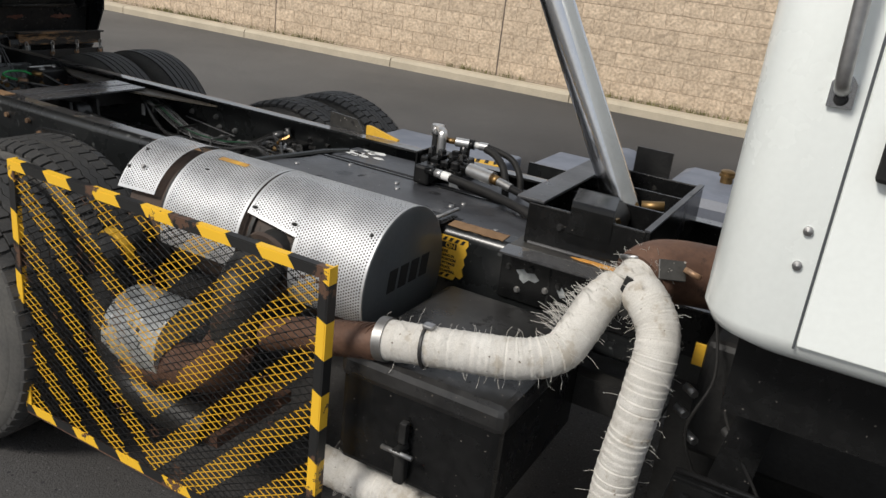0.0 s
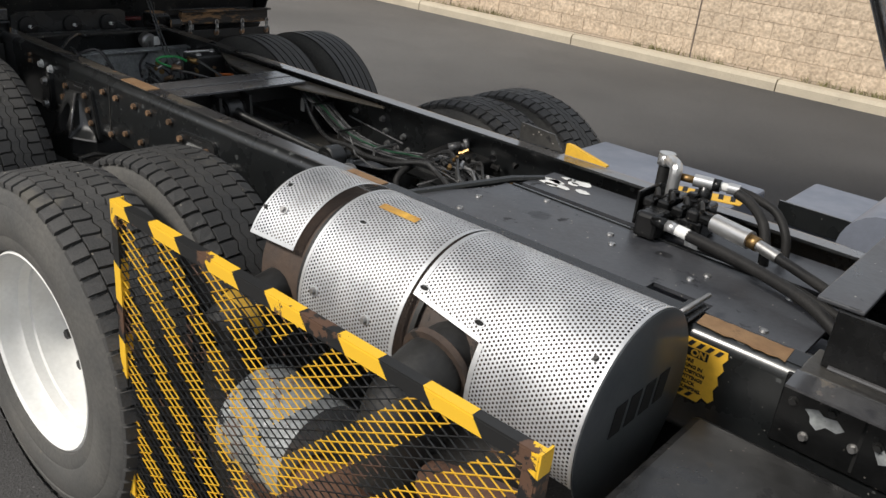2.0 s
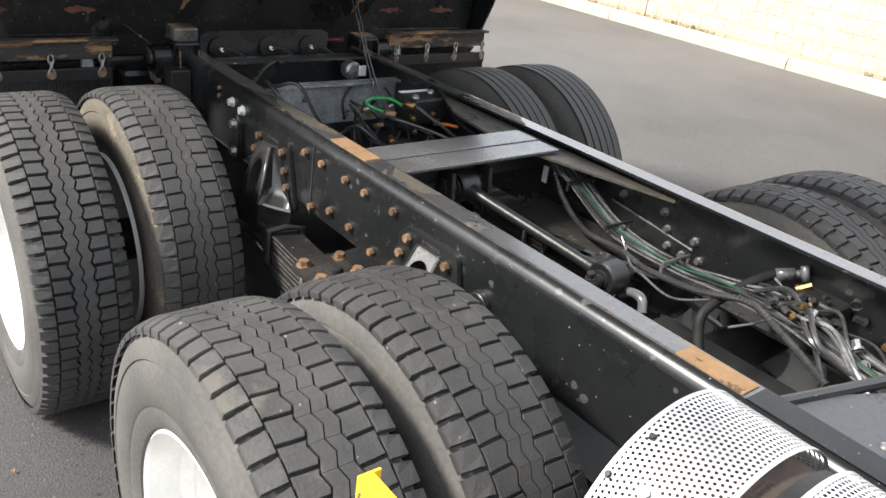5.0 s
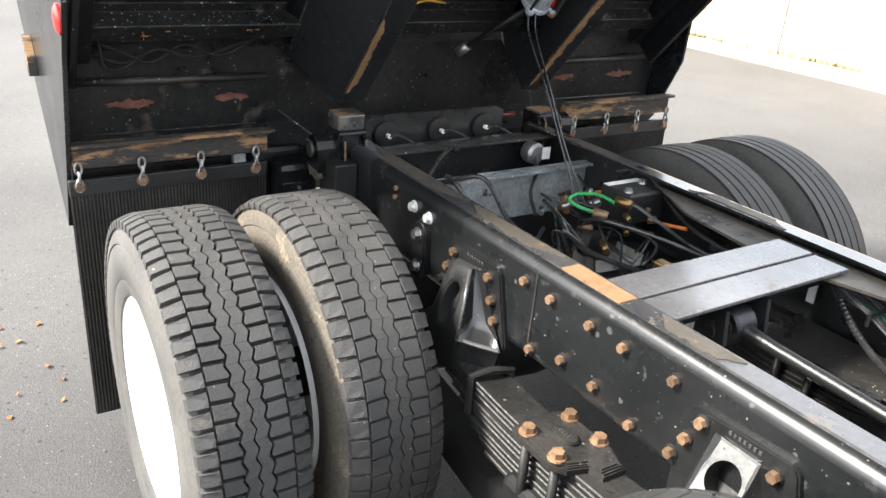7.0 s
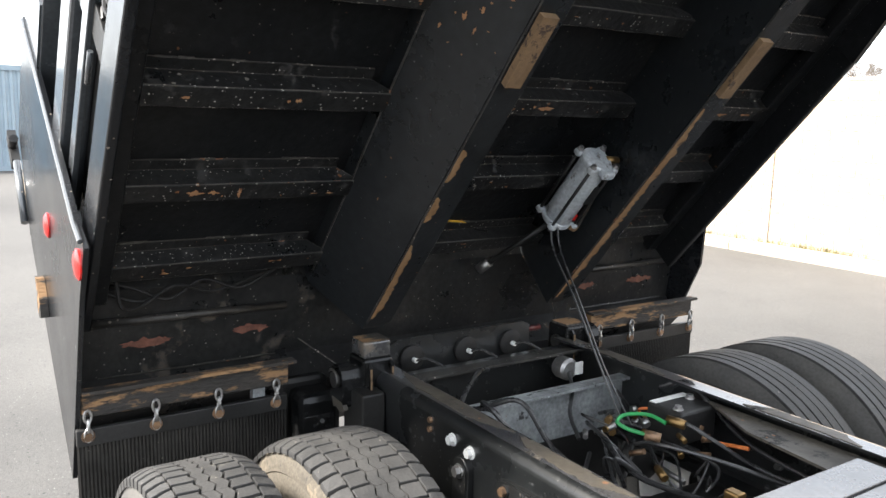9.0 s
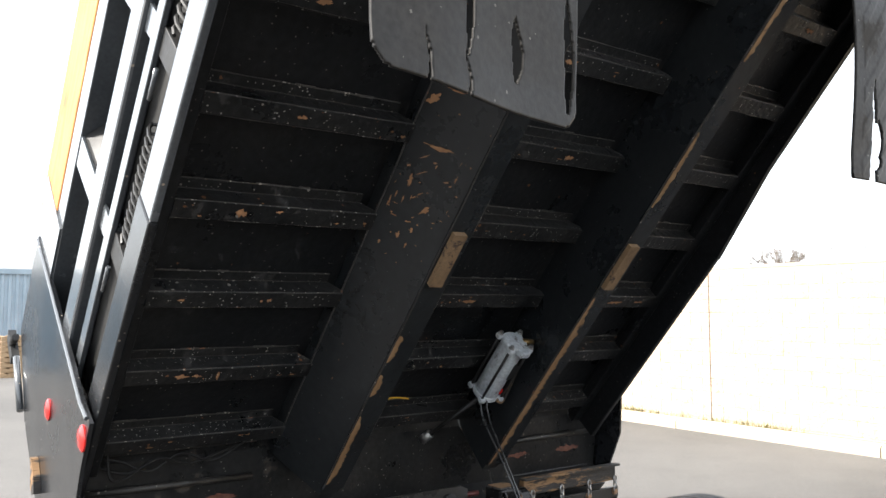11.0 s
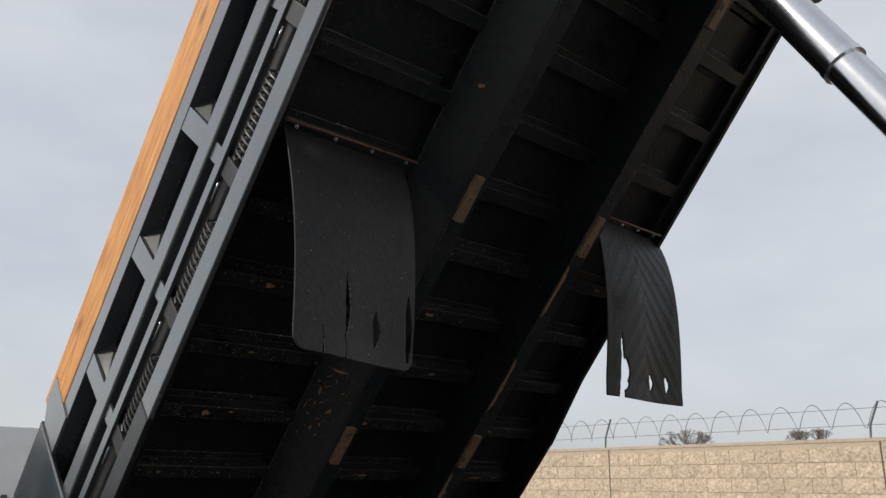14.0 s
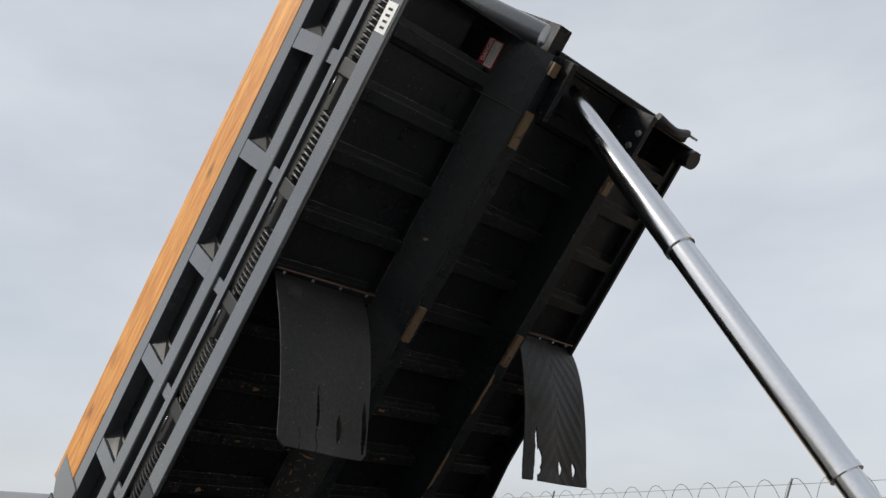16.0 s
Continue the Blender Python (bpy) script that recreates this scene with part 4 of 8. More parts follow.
def tread_mesh(pitch, wide, mid_gap, rib_gap, depth):
    """Block tread: two rows of bent blocks on either side and two zigzag ribs in the middle, all raised from the carcass."""
    r, base = TYRE_R, TYRE_R - depth - .004
    verts, faces = [], []
    da = 2 * math.pi / pitch

    def wave(p):
        return .0048 * (1 - 4 * abs(p % 1 - .5))

    def block(loop, shrink):
        n, k = len(verts), len(loop)
        loop = [(a * da, y) for a, y in loop]
        ca, cy = sum(a for a, _ in loop) / k, sum(y for _, y in loop) / k
        soft = 1 - (1 - shrink) * 2.6
        for rise, size in ((base, 1.0), (r - .0028, shrink), (r, soft)):
            for a, y in loop:
                a, y = ca + (a - ca) * size, cy + (y - cy) * size
                rad = rise - .013 * max(0.0, (abs(y) - .075) / .05) ** 2
                verts.append((rad * math.cos(a), y, rad * math.sin(a)))
        faces.append([n + 2 * k + i for i in range(k)])
        for m in (n, n + k):
            for i in range(k):
                faces.append([m + i, m + (i + 1) % k, m + k + (i + 1) % k, m + k + i])

    for a in range(pitch):
        for s, ph in ((-1, 0.0), (1, 0.5)):
            b = a + ph
            block([(b + wide / 2, s * .130), (b + 1 - wide / 2, s * .130), (b + 1.02 - wide / 2.6, s * .110), (b + 1.02 - wide / 2.6, s * .098), (b + 1.05 - mid_gap / 2, s * .0855), (b + .55, s * .0845), (b + .05 + mid_gap / 2, s * .0855), (b + .02 + wide / 2.6, s * .098), (b + .02 + wide / 2.6, s * .110)], .97)
            b += .25
            lo, hi = b + mid_gap / 2, b + 1 - mid_gap / 2
            inner = s * (.029 + rib_gap)
            block([(lo + .05, s * .0825), (b + .55, s * .0815), (hi + .05, s * .0825), (hi + .02, s * .062), (hi, inner + wave(hi)), (b + .75, inner + wave(b + .75)), (b + .25, inner + wave(b + .25)), (lo, inner + wave(lo)), (lo + .02, s * .062)], .975)
        for y0, y1 in ((-.029, -rib_gap * .4), (rib_gap * .4, .029)):
            block([(a, y0 + wave(0)), (a + .5, y0 + wave(.5)), (a + .999, y0 + wave(0)), (a + .999, y1 + wave(0)), (a + .5, y1 + wave(.5)), (a, y1 + wave(0))], .995)
    me = bpy.data.meshes.new("tread")
    me.from_pydata(verts, [], faces)
    me.materials.append(M_rubber)
    me.update()
    return me


TREAD_DEEP = tread_mesh(76, .30, .20, .0055, .016)
TREAD_WORN = tread_mesh(66, .20, .11, .0036, .009)


def rim_bm(dish):
    """White disc wheel; dish: how far the disc lies inside the outer flange (axis y, outside at -y)."""
    bm = bmesh.new()
    w = TYRE_W / 2
    prof = [(.303, -w + .03), (.305, -w + .020), (.298, -w + .014), (.290, -w + .022), (.286, -w + .05), (.281, -w + .075), (.272, -w + .085), (.270, -w + .115), (.262, -w + .12), (.258, -w + dish - .03), (.245, -w + dish), (.20, -w + dish - .006), (.17, -w + dish - .012), (.142, -w + dish - .012)]
    add_lathe(bm, prof, (0, 0, 0), 'y', 64)
    add_lathe(bm, [(.310, -w + .012), (.30, 0), (.310, w - .012), (.310, w + .004)], (0, 0, 0), 'y', 64)
    return bm


def wheel(name, pattern, place, dish, flip, hub, wall=None):
    ob = part(name, rim_bm(dish), M_rim, truck, "white painted steel disc wheel")
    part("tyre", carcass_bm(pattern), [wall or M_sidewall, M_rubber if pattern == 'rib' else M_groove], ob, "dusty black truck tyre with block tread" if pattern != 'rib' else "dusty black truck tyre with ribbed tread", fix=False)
    if pattern != 'rib':
        tr = tagged(new("tread", TREAD_DEEP if pattern == 'deep' else TREAD_WORN), kind="stuff")
        tr.parent = ob
    if hub:
        y0 = -TYRE_W / 2 + dish - .012
        bm = add_lathe(bmesh.new(), [(.142, y0 + .002), (.142, y0 - .008), (.125, y0 - .012), (.105, y0 - .030), (.09, y0 - .036), (.0005, y0 - .037)], (0, 0, 0), 'y', 32)
        part("hub", bm, M_rim, ob, "white hub")
        for k in range(10):
            a = 2 * math.pi * k / 10
            part("wheel_nut", bolt((.17 * math.cos(a), y0 - .002, .17 * math.sin(a)), (0, -1, 0), .017, .03), M_dark, ob)
    ob.matrix_local = pose(*place, 0, random.Random(place[0] * 7 + place[1]).uniform(0, 360), 180 if flip else 0)
    return ob


AXLE_R, AXLE_F, AXLE_Z = -0.768, 0.76, 0.505
OUT_Y, IN_Y = 1.108, 0.752
wheel("wheel", 'deep', (AXLE_R, -OUT_Y, AXLE_Z), .215, False, True)
wheel("wheel", 'worn', (AXLE_R, -IN_Y, AXLE_Z), .12, True, False, M_mudwall)


def wheel_copy(src, x, y, turn, flip):
    c = copy_thing(src, pose(x, y, AXLE_Z, 0, turn, 180 if flip else 0))
    c.parent = truck
    return c


w_lug_out = wheel("wheel", 'worn', (AXLE_F, -1.075, AXLE_Z + .004), .215, False, True)
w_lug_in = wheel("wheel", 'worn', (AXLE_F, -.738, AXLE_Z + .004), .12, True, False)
# the inner front tread takes a darker colour than the outer one
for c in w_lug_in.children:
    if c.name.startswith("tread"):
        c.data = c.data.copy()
        c.data.materials[0] = M_innertread
wheel_copy(w_lug_out, AXLE_F, OUT_Y, 15, True)
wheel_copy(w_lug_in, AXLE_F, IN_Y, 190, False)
w_rib_out = wheel("wheel", 'rib', (AXLE_R, OUT_Y, AXLE_Z), .215, True, True)
w_rib_in = wheel("wheel", 'rib', (AXLE_R, IN_Y, AXLE_Z), .12, False, False)
w_front = wheel("front_wheel", 'rib', (4.75, -.98, AXLE_Z), .05, False, True)
wheel_copy(w_front, 4.75, .98, 30, True)
for ax in (AXLE_R, AXLE_F):
    ob = part("axle", add_lathe(bmesh.new(), [(.07, -.95), (.085, -.4), (.12, -.25), (.19, -.12), (.20, 0), (.19, .12), (.12, .25), (.085, .4), (.07, .95)], (ax, 0, AXLE_Z), 'y', 28), M_dark, truck, "black cast drive axle housing")
    bm = add_lathe(bmesh.new(), [(.0, -.26), (.06, -.25), (.13, -.12), (.15, 0)], (ax + .0, 0, AXLE_Z + .1), 'x', 24)
    part("differential", bm, M_dark, ob)
part("front_axle", tube([(4.75, -.95, AXLE_Z - .05), (4.75, .95, AXLE_Z - .05)], .06, 12), M_dark, truck, "black front axle beam")
for ax in (AXLE_R, AXLE_F):
    for s in (-1, 1):
        ob = part("brake_chamber", add_lathe(bmesh.new(), [(.0005, -.10), (.06, -.095), (.078, -.06), (.078, -.012), (.088, -.008), (.088, .008), (.078, .012), (.078, .07), (.05, .09), (.0005, .092)], (ax - .26, s * .545, .62), 'x', 24), M_dark, truck, "black air brake chamber")
        part("push_rod", tube([(ax - .17, s * .545, .62), (ax - .02, s * .545, .60)], .01, 8), M_steel, ob)

# ---- chassis between the rails ----
ob = part("cross_member", box(-1.23, -1.2, -.42, .42, .83, 1.012), M_black, truck, "black rear cross member")
part("flange", box(-1.2, -1.15, -.42, .42, 1.002, 1.012), M_blackdusty, ob)
ob = part("light_panel", prism([(-.34, 1.0), (-.34, 1.085), (-.31, 1.10), (.22, 1.10), (.25, 1.085), (.25, 1.0), (.22, .985), (-.31, .985)], 0, -1.312, -1.30), M_black, truck, "dusty black panel with three round rear lights")
for ly in (-.262, -.041, .153):
    bm = add_lathe(bmesh.new(), [(.046, -.002), (.046, .014), (.036, .02), (.02, .022), (.0005, .022)], (-1.30, ly, 1.033), 'x', 24)
    part("rear_light", bm, M_hose, ob, "black rubber-mounted round light seen from behind")
    part("connector", add_lathe(bmesh.new(), [(.008, 0), (.008, .02), (.0005, .022)], (-1.28, ly, 1.033), 'x', 12), M_whiteplastic, ob)

part("cross_plate", box(-.075, .03, -.345, .30, 1.012, 1.022, .002), M_greysteel, truck, "grey painted steel cross plate")
part("cross_plate", box(.037, .135, -.345, .30, 1.010, 1.020, .002), M_greysteel, truck, "grey painted steel cross plate")
part("cross_web", box(.03, .05, -.345, .35, .93, 1.008), M_dark, truck)
part("gusset_plate", prism([(-.56, .345), (-.35, .24), (.0, .19), (.2, .24), (.58, .345), (.58, .352), (-.56, .352)], 2, .998, 1.006), M_dustplate, truck, "dusty steel gusset plate")
ob = part("rear_beam", prism([(-.34, .78), (-.34, .957), (.42, .957), (.42, .78)], 0, -1.0, -.985), M_galv, truck, "scuffed grey steel cross plate with rust")
part("lip", box(-.985, -.95, -.34, .42, .947, .957), M_galv, ob)
# dark sheet added below the beam to shut out the bright ground behind
part("lower_web", box(-.998, -.987, -.42, .42, .44, .778), M_dark, ob)
ob = part("valve_box", box(-.668, -.535, .195, .352, .90, 1.0, .008), M_dark, truck, "black control valve box with white stripe")
part("stripe", box(-.662, -.638, .20, .348, 1.0002, 1.0022), M_whiteplastic, ob)
part("fitting", bolt((-.57, .22, 1.0), (0, 0, 1), .012, .012), M_steel, ob)
part("fitting", bolt((-.62, .33, 1.0), (0, 0, 1), .012, .012), M_steel, ob)
part("air_hose", tube(curve_points([(-.54, .135, .985), (-.60, .125, .992), (-.64, .075, .988), (-.632, .035, .978), (-.60, .042, .966), (-.555, .075, .956)], 10), .0058, 10), M_green, truck, "bright green air hose")
part("hose_fitting", tube([(-.56, .072, .957), (-.525, .10, .95)], .016, 8), M_boltr, truck, "rusty hose fitting")
part("brass_fitting", tube([(-.55, .15, .99), (-.50, .17, .985)], .015, 6), M_brass, truck)
part("brass_fitting", box(-.25, -.205, .02, .055, .90, .935, .006), M_brass, truck)
rng = random.Random(11)
for k in range(12):
    x0, y0 = rng.uniform(-.9, -.45), rng.uniform(0.0, .35)
    pts = [(x0, y0, rng.uniform(.82, .95))]
    for j in range(4):
        pts.append((pts[-1][0] + rng.uniform(-.05, .16), pts[-1][1] + rng.uniform(-.1, .1), rng.uniform(.80, .93)))
    part("air_line", tube(curve_points(pts, 6), rng.choice((.004, .005, .007)), 7), M_orange if k == 3 else M_cable, truck)
for k in range(3):
    wob = [rng.uniform(-.06, .06) for _ in range(6)]
    part("cable", tube(curve_points([(-.97, -.28 + .05 * k + wob[0], .955), (-.88, -.25 + .06 * k + wob[1], .99 + wob[5] * .3), (-.74, -.22 + .04 * k + wob[2], .88 + wob[3] * .4), (-.4, -.1 + .03 * k + wob[4], .84), (-.1, .0, .80)], 8), .008, 7), M_cable, truck)
# small fittings of the rear wiring
ob = part("pressure_switch", add_lathe(bmesh.new(), [(.0005, -.03), (.036, -.03), (.04, -.02), (.04, .02), (.03, .03), (.0005, .032)], (-1.12, .27, .965), 'x', 24), M_steel, truck, "scuffed silver round switch with a white tag")
part("tag", box(-1.09, -1.086, .29, .325, .945, .99), M_whiteplastic, ob)
rng = random.Random(31)
for k in range(18):
    x0, y0 = rng.uniform(-.78, -.5), rng.uniform(.02, .3)
    p = Vector((x0, y0, rng.uniform(.86, .95)))
    q = p + Vector((rng.uniform(-.03, .05), rng.uniform(-.03, .03), rng.uniform(-.01, .02)))
    part("hose_end", tube([p, q], rng.uniform(.008, .014), 6), rng.choice((M_brass, M_steel, M_brass, M_boltr)), truck)
for pts, r, mt in (([(-.74, .33, 1.0), (-.66, .37, 1.03), (-.55, .36, .98), (-.40, .33, .93), (-.2, .33, .90)], .007, M_cable), ([(-.6, .2, .95), (-.5, .17, .99), (-.42, .2, .96), (-.3, .27, .90), (-.08, .3, .90)], .006, M_cable), ([(-.62, .1, .9), (-.5, .05, .955), (-.35, .12, .95), (-.2, .25, .90)], .006, M_cable), ([(-.78, .1, .88), (-.66, .02, .92), (-.5, -.02, .88), (-.3, .06, .86), (-.08, .1, .85)], .008, M_cable), ([(-.45, .26, .93), (-.36, .27, .945)], .006, M_orange), ([(-1.1, .27, .96), (-1.0, .2, .93), (-.9, .1, .90), (-.8, .05, .86)], .007, M_cable), ([(-1.15, -.05, 1.0), (-1.1, -.12, 1.02), (-1.05, -.2, .99), (-1.0, -.28, .92)], .008, M_cable)):
    part("air_line", tube(curve_points(pts, 7), r, 8), mt, truck)
# torque rod
ROD_A, ROD_B = Vector((.085, -.055, .922)), Vector((.672, -.012, .873))
ob = part("torque_rod", tube([ROD_A.lerp(ROD_B, f) for f in (.05, .10, .2, .85, .93, .97)], .02, 16, True, [.028, .020, .0165, .0165, .021, .028]), M_hanger, truck, "glossy black torque rod with bushed ends")
for p in (ROD_A, ROD_B):
    part("eye", add_lathe(bmesh.new(), [(.026, -.036), (.044, -.036), (.049, -.030), (.049, .030), (.044, .036), (.026, .036)], p, 'y', 28), M_hanger, ob)
    part("bushing", add_lathe(bmesh.new(), [(.0005, -.040), (.027, -.040), (.030, -.034), (.030, .034), (.027, .040), (.0005, .040)], p, 'y', 24), M_hose, ob)
    part("pin", tube([p + Vector((0, -.085, 0)), p + Vector((0, .085, 0))], .018, 12), M_dark, ob)
    for dy in (-.075, .06):
        part("bolt", bolt(p + Vector((0, dy, .014)), (0, -.3, 1), .012, .02), M_dark, ob)
part("rod_bracket", prism([(.04, .90), (.13, .90), (.12, .985), (.05, .985)], 1, -.135, -.122), M_dark, truck, "black torque rod bracket under the cross plate")
part("rod_bracket", prism([(.04, .90), (.13, .90), (.12, .985), (.05, .985)], 1, .012, .025), M_dark, truck)
part("floor_bracket", prism([(-.03, .20), (-.01, .40), (.50, .40), (.60, .34), (.47, .255), (.30, .235), (.20, .205)], 2, .775, .790), M_blackdusty, truck, "dusty steel bracket plate between the rails")
for bx, by in ((.0, .302), (.036, .311), (.055, .26), (.003, .365)):
    part("bolt", bolt((bx, by, .790), (0, 0, 1), .0135, .018), M_dark, truck)
part("lock_plate", prism([(.14, .24), (.22, .33), (.285, .375), (.30, .31), (.24, .25)], 2, .716, .724), M_galv, truck, "grey notched steel plate below the rod")
part("lock_plate", prism([(.33, .27), (.36, .34), (.41, .36), (.44, .33), (.41, .30), (.42, .27)], 2, .716, .724), M_galv, truck)
part("white_tag", box(-.012, .012, .400, .404, .84, .90), M_whiteplastic, truck, "small white tag on the rail web")
# bundle of air lines along the far rail
SPINE = [Vector(p) for p in ((.05, .345, .975), (.145, .33, .957), (.24, .313, .932), (.446, .285, .868), (.69, .258, .864), (.847, .25, .884), (1.012, .25, .905), (1.32, .22, .87))]
rng = random.Random(5)
for k in range(17):
    w = (k - 8) * .0056
    pts = [p + Vector((rng.uniform(-.004, .004), w * (1 if 0 < i < 6 else 1.5 if i else .5) + rng.uniform(-.003, .003), rng.uniform(-.008, .008) + (.012 * rng.uniform(-1, 1) if i > 5 else 0))) for i, p in enumerate(SPINE)]
    part("air_line", tube(curve_points(pts, 7), rng.choice((.0028, .0034, .0042)), 7), M_dullgreen if k == 6 else M_cable if k % 3 == 1 else M_line, truck)
for i, half in ((2, .060), (3, .060), (4, .062)):
    c = SPINE[i]
    part("cable_clamp", tube([c + Vector((0, -half, -.012)), c + Vector((0, -half, .016)), c + Vector((0, half, .016)), c + Vector((0, half, -.012))], .0055, 6), M_steel if i == 4 else M_dark, truck, "metal strap round the air lines")
CONDUIT = curve_points([(.10, .31, .965), (.115, .31, .948), (.213, .28, .876), (.358, .24, .832), (.52, .22, .842), (.631, .20, .838), (.811, .18, .862), (.967, .18, .905), (1.062, .15, .90), (1.25, .1, .85)], 22)
part("conduit", tube(CONDUIT, .009, 9, True, [.0082 if k % 2 else .0104 for k in range(len(CONDUIT))]), M_cable, truck, "black corrugated conduit")
part("hose", tube(curve_points([(.945, .385, .93), (.924, .36, .922), (.896, .25, .888), (.879, .15, .835), (.90, .12, .775), (.95, .10, .70)], 10), .0145, 12), M_hose, truck, "black rubber hose")
for p, q, r in (((.93, .365, .924), (.965, .40, .935), .019), ((.96, .395, .933), (.985, .42, .94), .014), ((1.0, .40, .93), (.985, .40, .97), .012)):
    part("hose_fitting", tube([p, q], r, 6), M_line, truck, "grimy steel hose fitting")
part("wire", tube(curve_points([(.50, .24, .875), (.542, .22, .848), (.60, .18, .835), (.665, .15, .841), (.79, .12, .84), (.871, .18, .86), (.93, .22, .88)], 8), .0036, 6), M_line, truck, "thin grey line looped over the bundle")
part("wire", tube(curve_points([(.93, .36, .92), (.99, .33, .90), (.99, .27, .84), (.93, .2, .80)], 8), .0035, 6), M_line, truck)
part("rail_line", tube([(.30, .417, .892), (.322, .417, .888), (.637, .417, .853)], .0038, 6), M_line, truck, "thin grey line along the far rail web")
part("clutter_bracket", box(1.02, 1.14, .32, .40, .86, .93, .01), M_dark, truck)
part("bent_tube", tube(curve_points([(.70, .02, .83), (.735, .01, .855), (.78, .0, .86), (.80, -.01, .83)], 8), .013, 12), M_greysteel, truck, "grey bent tube end below the rod")
rng = random.Random(23)
for k in range(26):
    p = Vector((rng.uniform(1.0, 1.28), rng.uniform(.20, .38), rng.uniform(.86, .95)))
    d = Vector((rng.uniform(-1, 1), rng.uniform(-1, 1), rng.uniform(-.2, .8))).normalized()
    part("line_fitting", bolt(p, d, rng.uniform(.006, .012), rng.uniform(.015, .04)), rng.choice((M_dark, M_dark, M_steel, M_cable, M_hose, M_brass)), truck)
for k in range(9):
    p = Vector((rng.uniform(.95, 1.1), rng.uniform(.18, .3), rng.uniform(.86, .92)))
    part("air_line", tube(curve_points([p, p + Vector((.08, rng.uniform(-.08, .06), rng.uniform(.0, .05))), p + Vector((.17, rng.uniform(-.12, .05), rng.uniform(-.04, .02))), p + Vector((.28, rng.uniform(-.15, .0), -.06))], 6), rng.choice((.004, .005, .007)), 7), rng.choice((M_cable, M_line, M_cable)), truck)
ob = part("drive_shaft", tube([(-.55, .02, .60), (.5, .0, .60)], .05, 16), M_dark, truck, "black drive shaft")
part("drive_shaft", tube([(.9, .0, .62), (3.3, .0, .68)], .055, 16), M_dark, truck, "black drive shaft")
# dark sheet added low between the rails, keeps lit ground out of sight
part("belly_plate", box(.62, 3.1, -.40, .40, .60, .62), M_dark, truck)

# deck plates
ob = part("deck_plate", prism([(1.30, -.32), (1.44, -.02), (1.44, .060), (2.52, .030), (2.52, -.345), (2.285, -.345), (2.285, -.225), (2.125, -.225), (2.125, -.345), (1.32, -.345)], 2, .985, .995), M_plate, truck, "worn grey-black steel deck plate with wet stains")
for bx, by in ((1.5, -.25), (1.62, .03), (1.89, -.041), (1.93, -.10), (2.2, -.07), (2.18, -.13), (1.471, -.126), (2.4, -.02), (2.42, -.25)):
    part("rivet", add_lathe(bmesh.new(), [(.011, .995), (.009, 1.0), (.0005, 1.0025)], (bx, by, 0), 'z', 12), M_steel, ob)
part("notch_tag", prism([(2.14, -.235), (2.19, -.26), (2.15, -.275)], 2, .960, .966), M_whiteplastic, truck, "scrap of white plastic below the deck notch")
part("notch_floor", box(2.10, 2.31, -.35, -.20, .94, .95), M_dark, truck)
part("fresh_flange", box(1.31, 2.275, -.411, -.3455, RAIL_TOP + .0003, RAIL_TOP + .0022), M_boxblack, rail_near, "glossy black top flange")
part("deck_rib", tube([(1.32, -.33, .995), (1.43, .1, .997), (1.49, .2, .997)], .013, 8), M_black, truck)
ob = part("deck_strip", prism([(1.47, .105), (2.50, .085), (2.50, .30), (1.47, .295)], 2, .985, .996), M_plate, truck, "dark deck strip with flaking white paint")
rng = random.Random(8)
for k in range(9):
    cx, cy, rr = rng.uniform(1.5, 1.66), rng.uniform(.17, .275), rng.uniform(.012, .034)
    bm = bmesh.new()
    bm.faces.new([bm.verts.new((cx + 1.6 * rr * math.cos(a) * rng.uniform(.6, 1.1), cy + rr * math.sin(a) * rng.uniform(.6, 1.1), .9975)) for a in [i * .7 for i in range(9)]])
    part("paint_flake", bm, M_whiteplastic, ob, fix=False)
part("wedge", prism([(1.43, 1.03), (1.43, 1.070), (1.45, 1.070), (1.60, 1.036), (1.60, 1.03)], 1, .412, .43), M_yellow, truck, "yellow painted steel wedge")
part("wedge_plate", prism([(1.22, 1.03), (1.22, 1.095), (1.37, 1.085), (1.41, 1.03)], 1, .42, .43), M_blackdusty, truck, "dusty black upright plate")

# hydraulic valve and pump block
ob = part("hydraulic_valve", box(1.895, 2.085, .115, .245, .998, 1.060, .010), M_boxblack, truck, "greasy black hydraulic valve with steel fittings")
part("mount_plate", box(1.882, 1.892, .095, .215, .998, 1.100, .003), M_boxblack, ob)
bm = bmesh.new()
rng = random.Random(6)
bm.faces.new([bm.verts.new((1.881, .135 + .032 * math.cos(a) * rng.uniform(.5, 1.1), 1.082 + .018 * math.sin(a) * rng.uniform(.5, 1.1))) for a in [i * .48 for i in range(13)]])
part("paint_splash", bm, M_whiteplastic, ob, fix=False)
for k in range(4):
    x = 1.915 + .046 * k
    part("valve_section", box(x - .019, x + .019, .105, .25, 1.055, 1.085 + .006 * (k % 2), .008), M_boxblack, ob)
    part("valve_cap", add_lathe(bmesh.new(), [(.024, 0), (.024, .010), (.017, .014), (.017, .026), (.012, .030), (.0005, .030)], (x, .20 - .03 * (k % 2), 1.082), 'z', 14), M_boxblack, ob)
    part("spool_end", tube([(x, .112, 1.03), (x, .085 - .008 * (k % 2), 1.03)], .015, 8), M_dark if k % 2 else M_steel, ob)
    part("spool_lever", tube(curve_points([(x, .15, 1.09), (x + .012, .13, 1.112), (x + .03, .10, 1.10)], 4), .007, 6), M_dark, ob)
part("elbow_fitting", tube([(1.943, .19, 1.08), (1.943, .19, 1.158)], .018, 14), M_zinc, ob, "zinc-plated elbow")
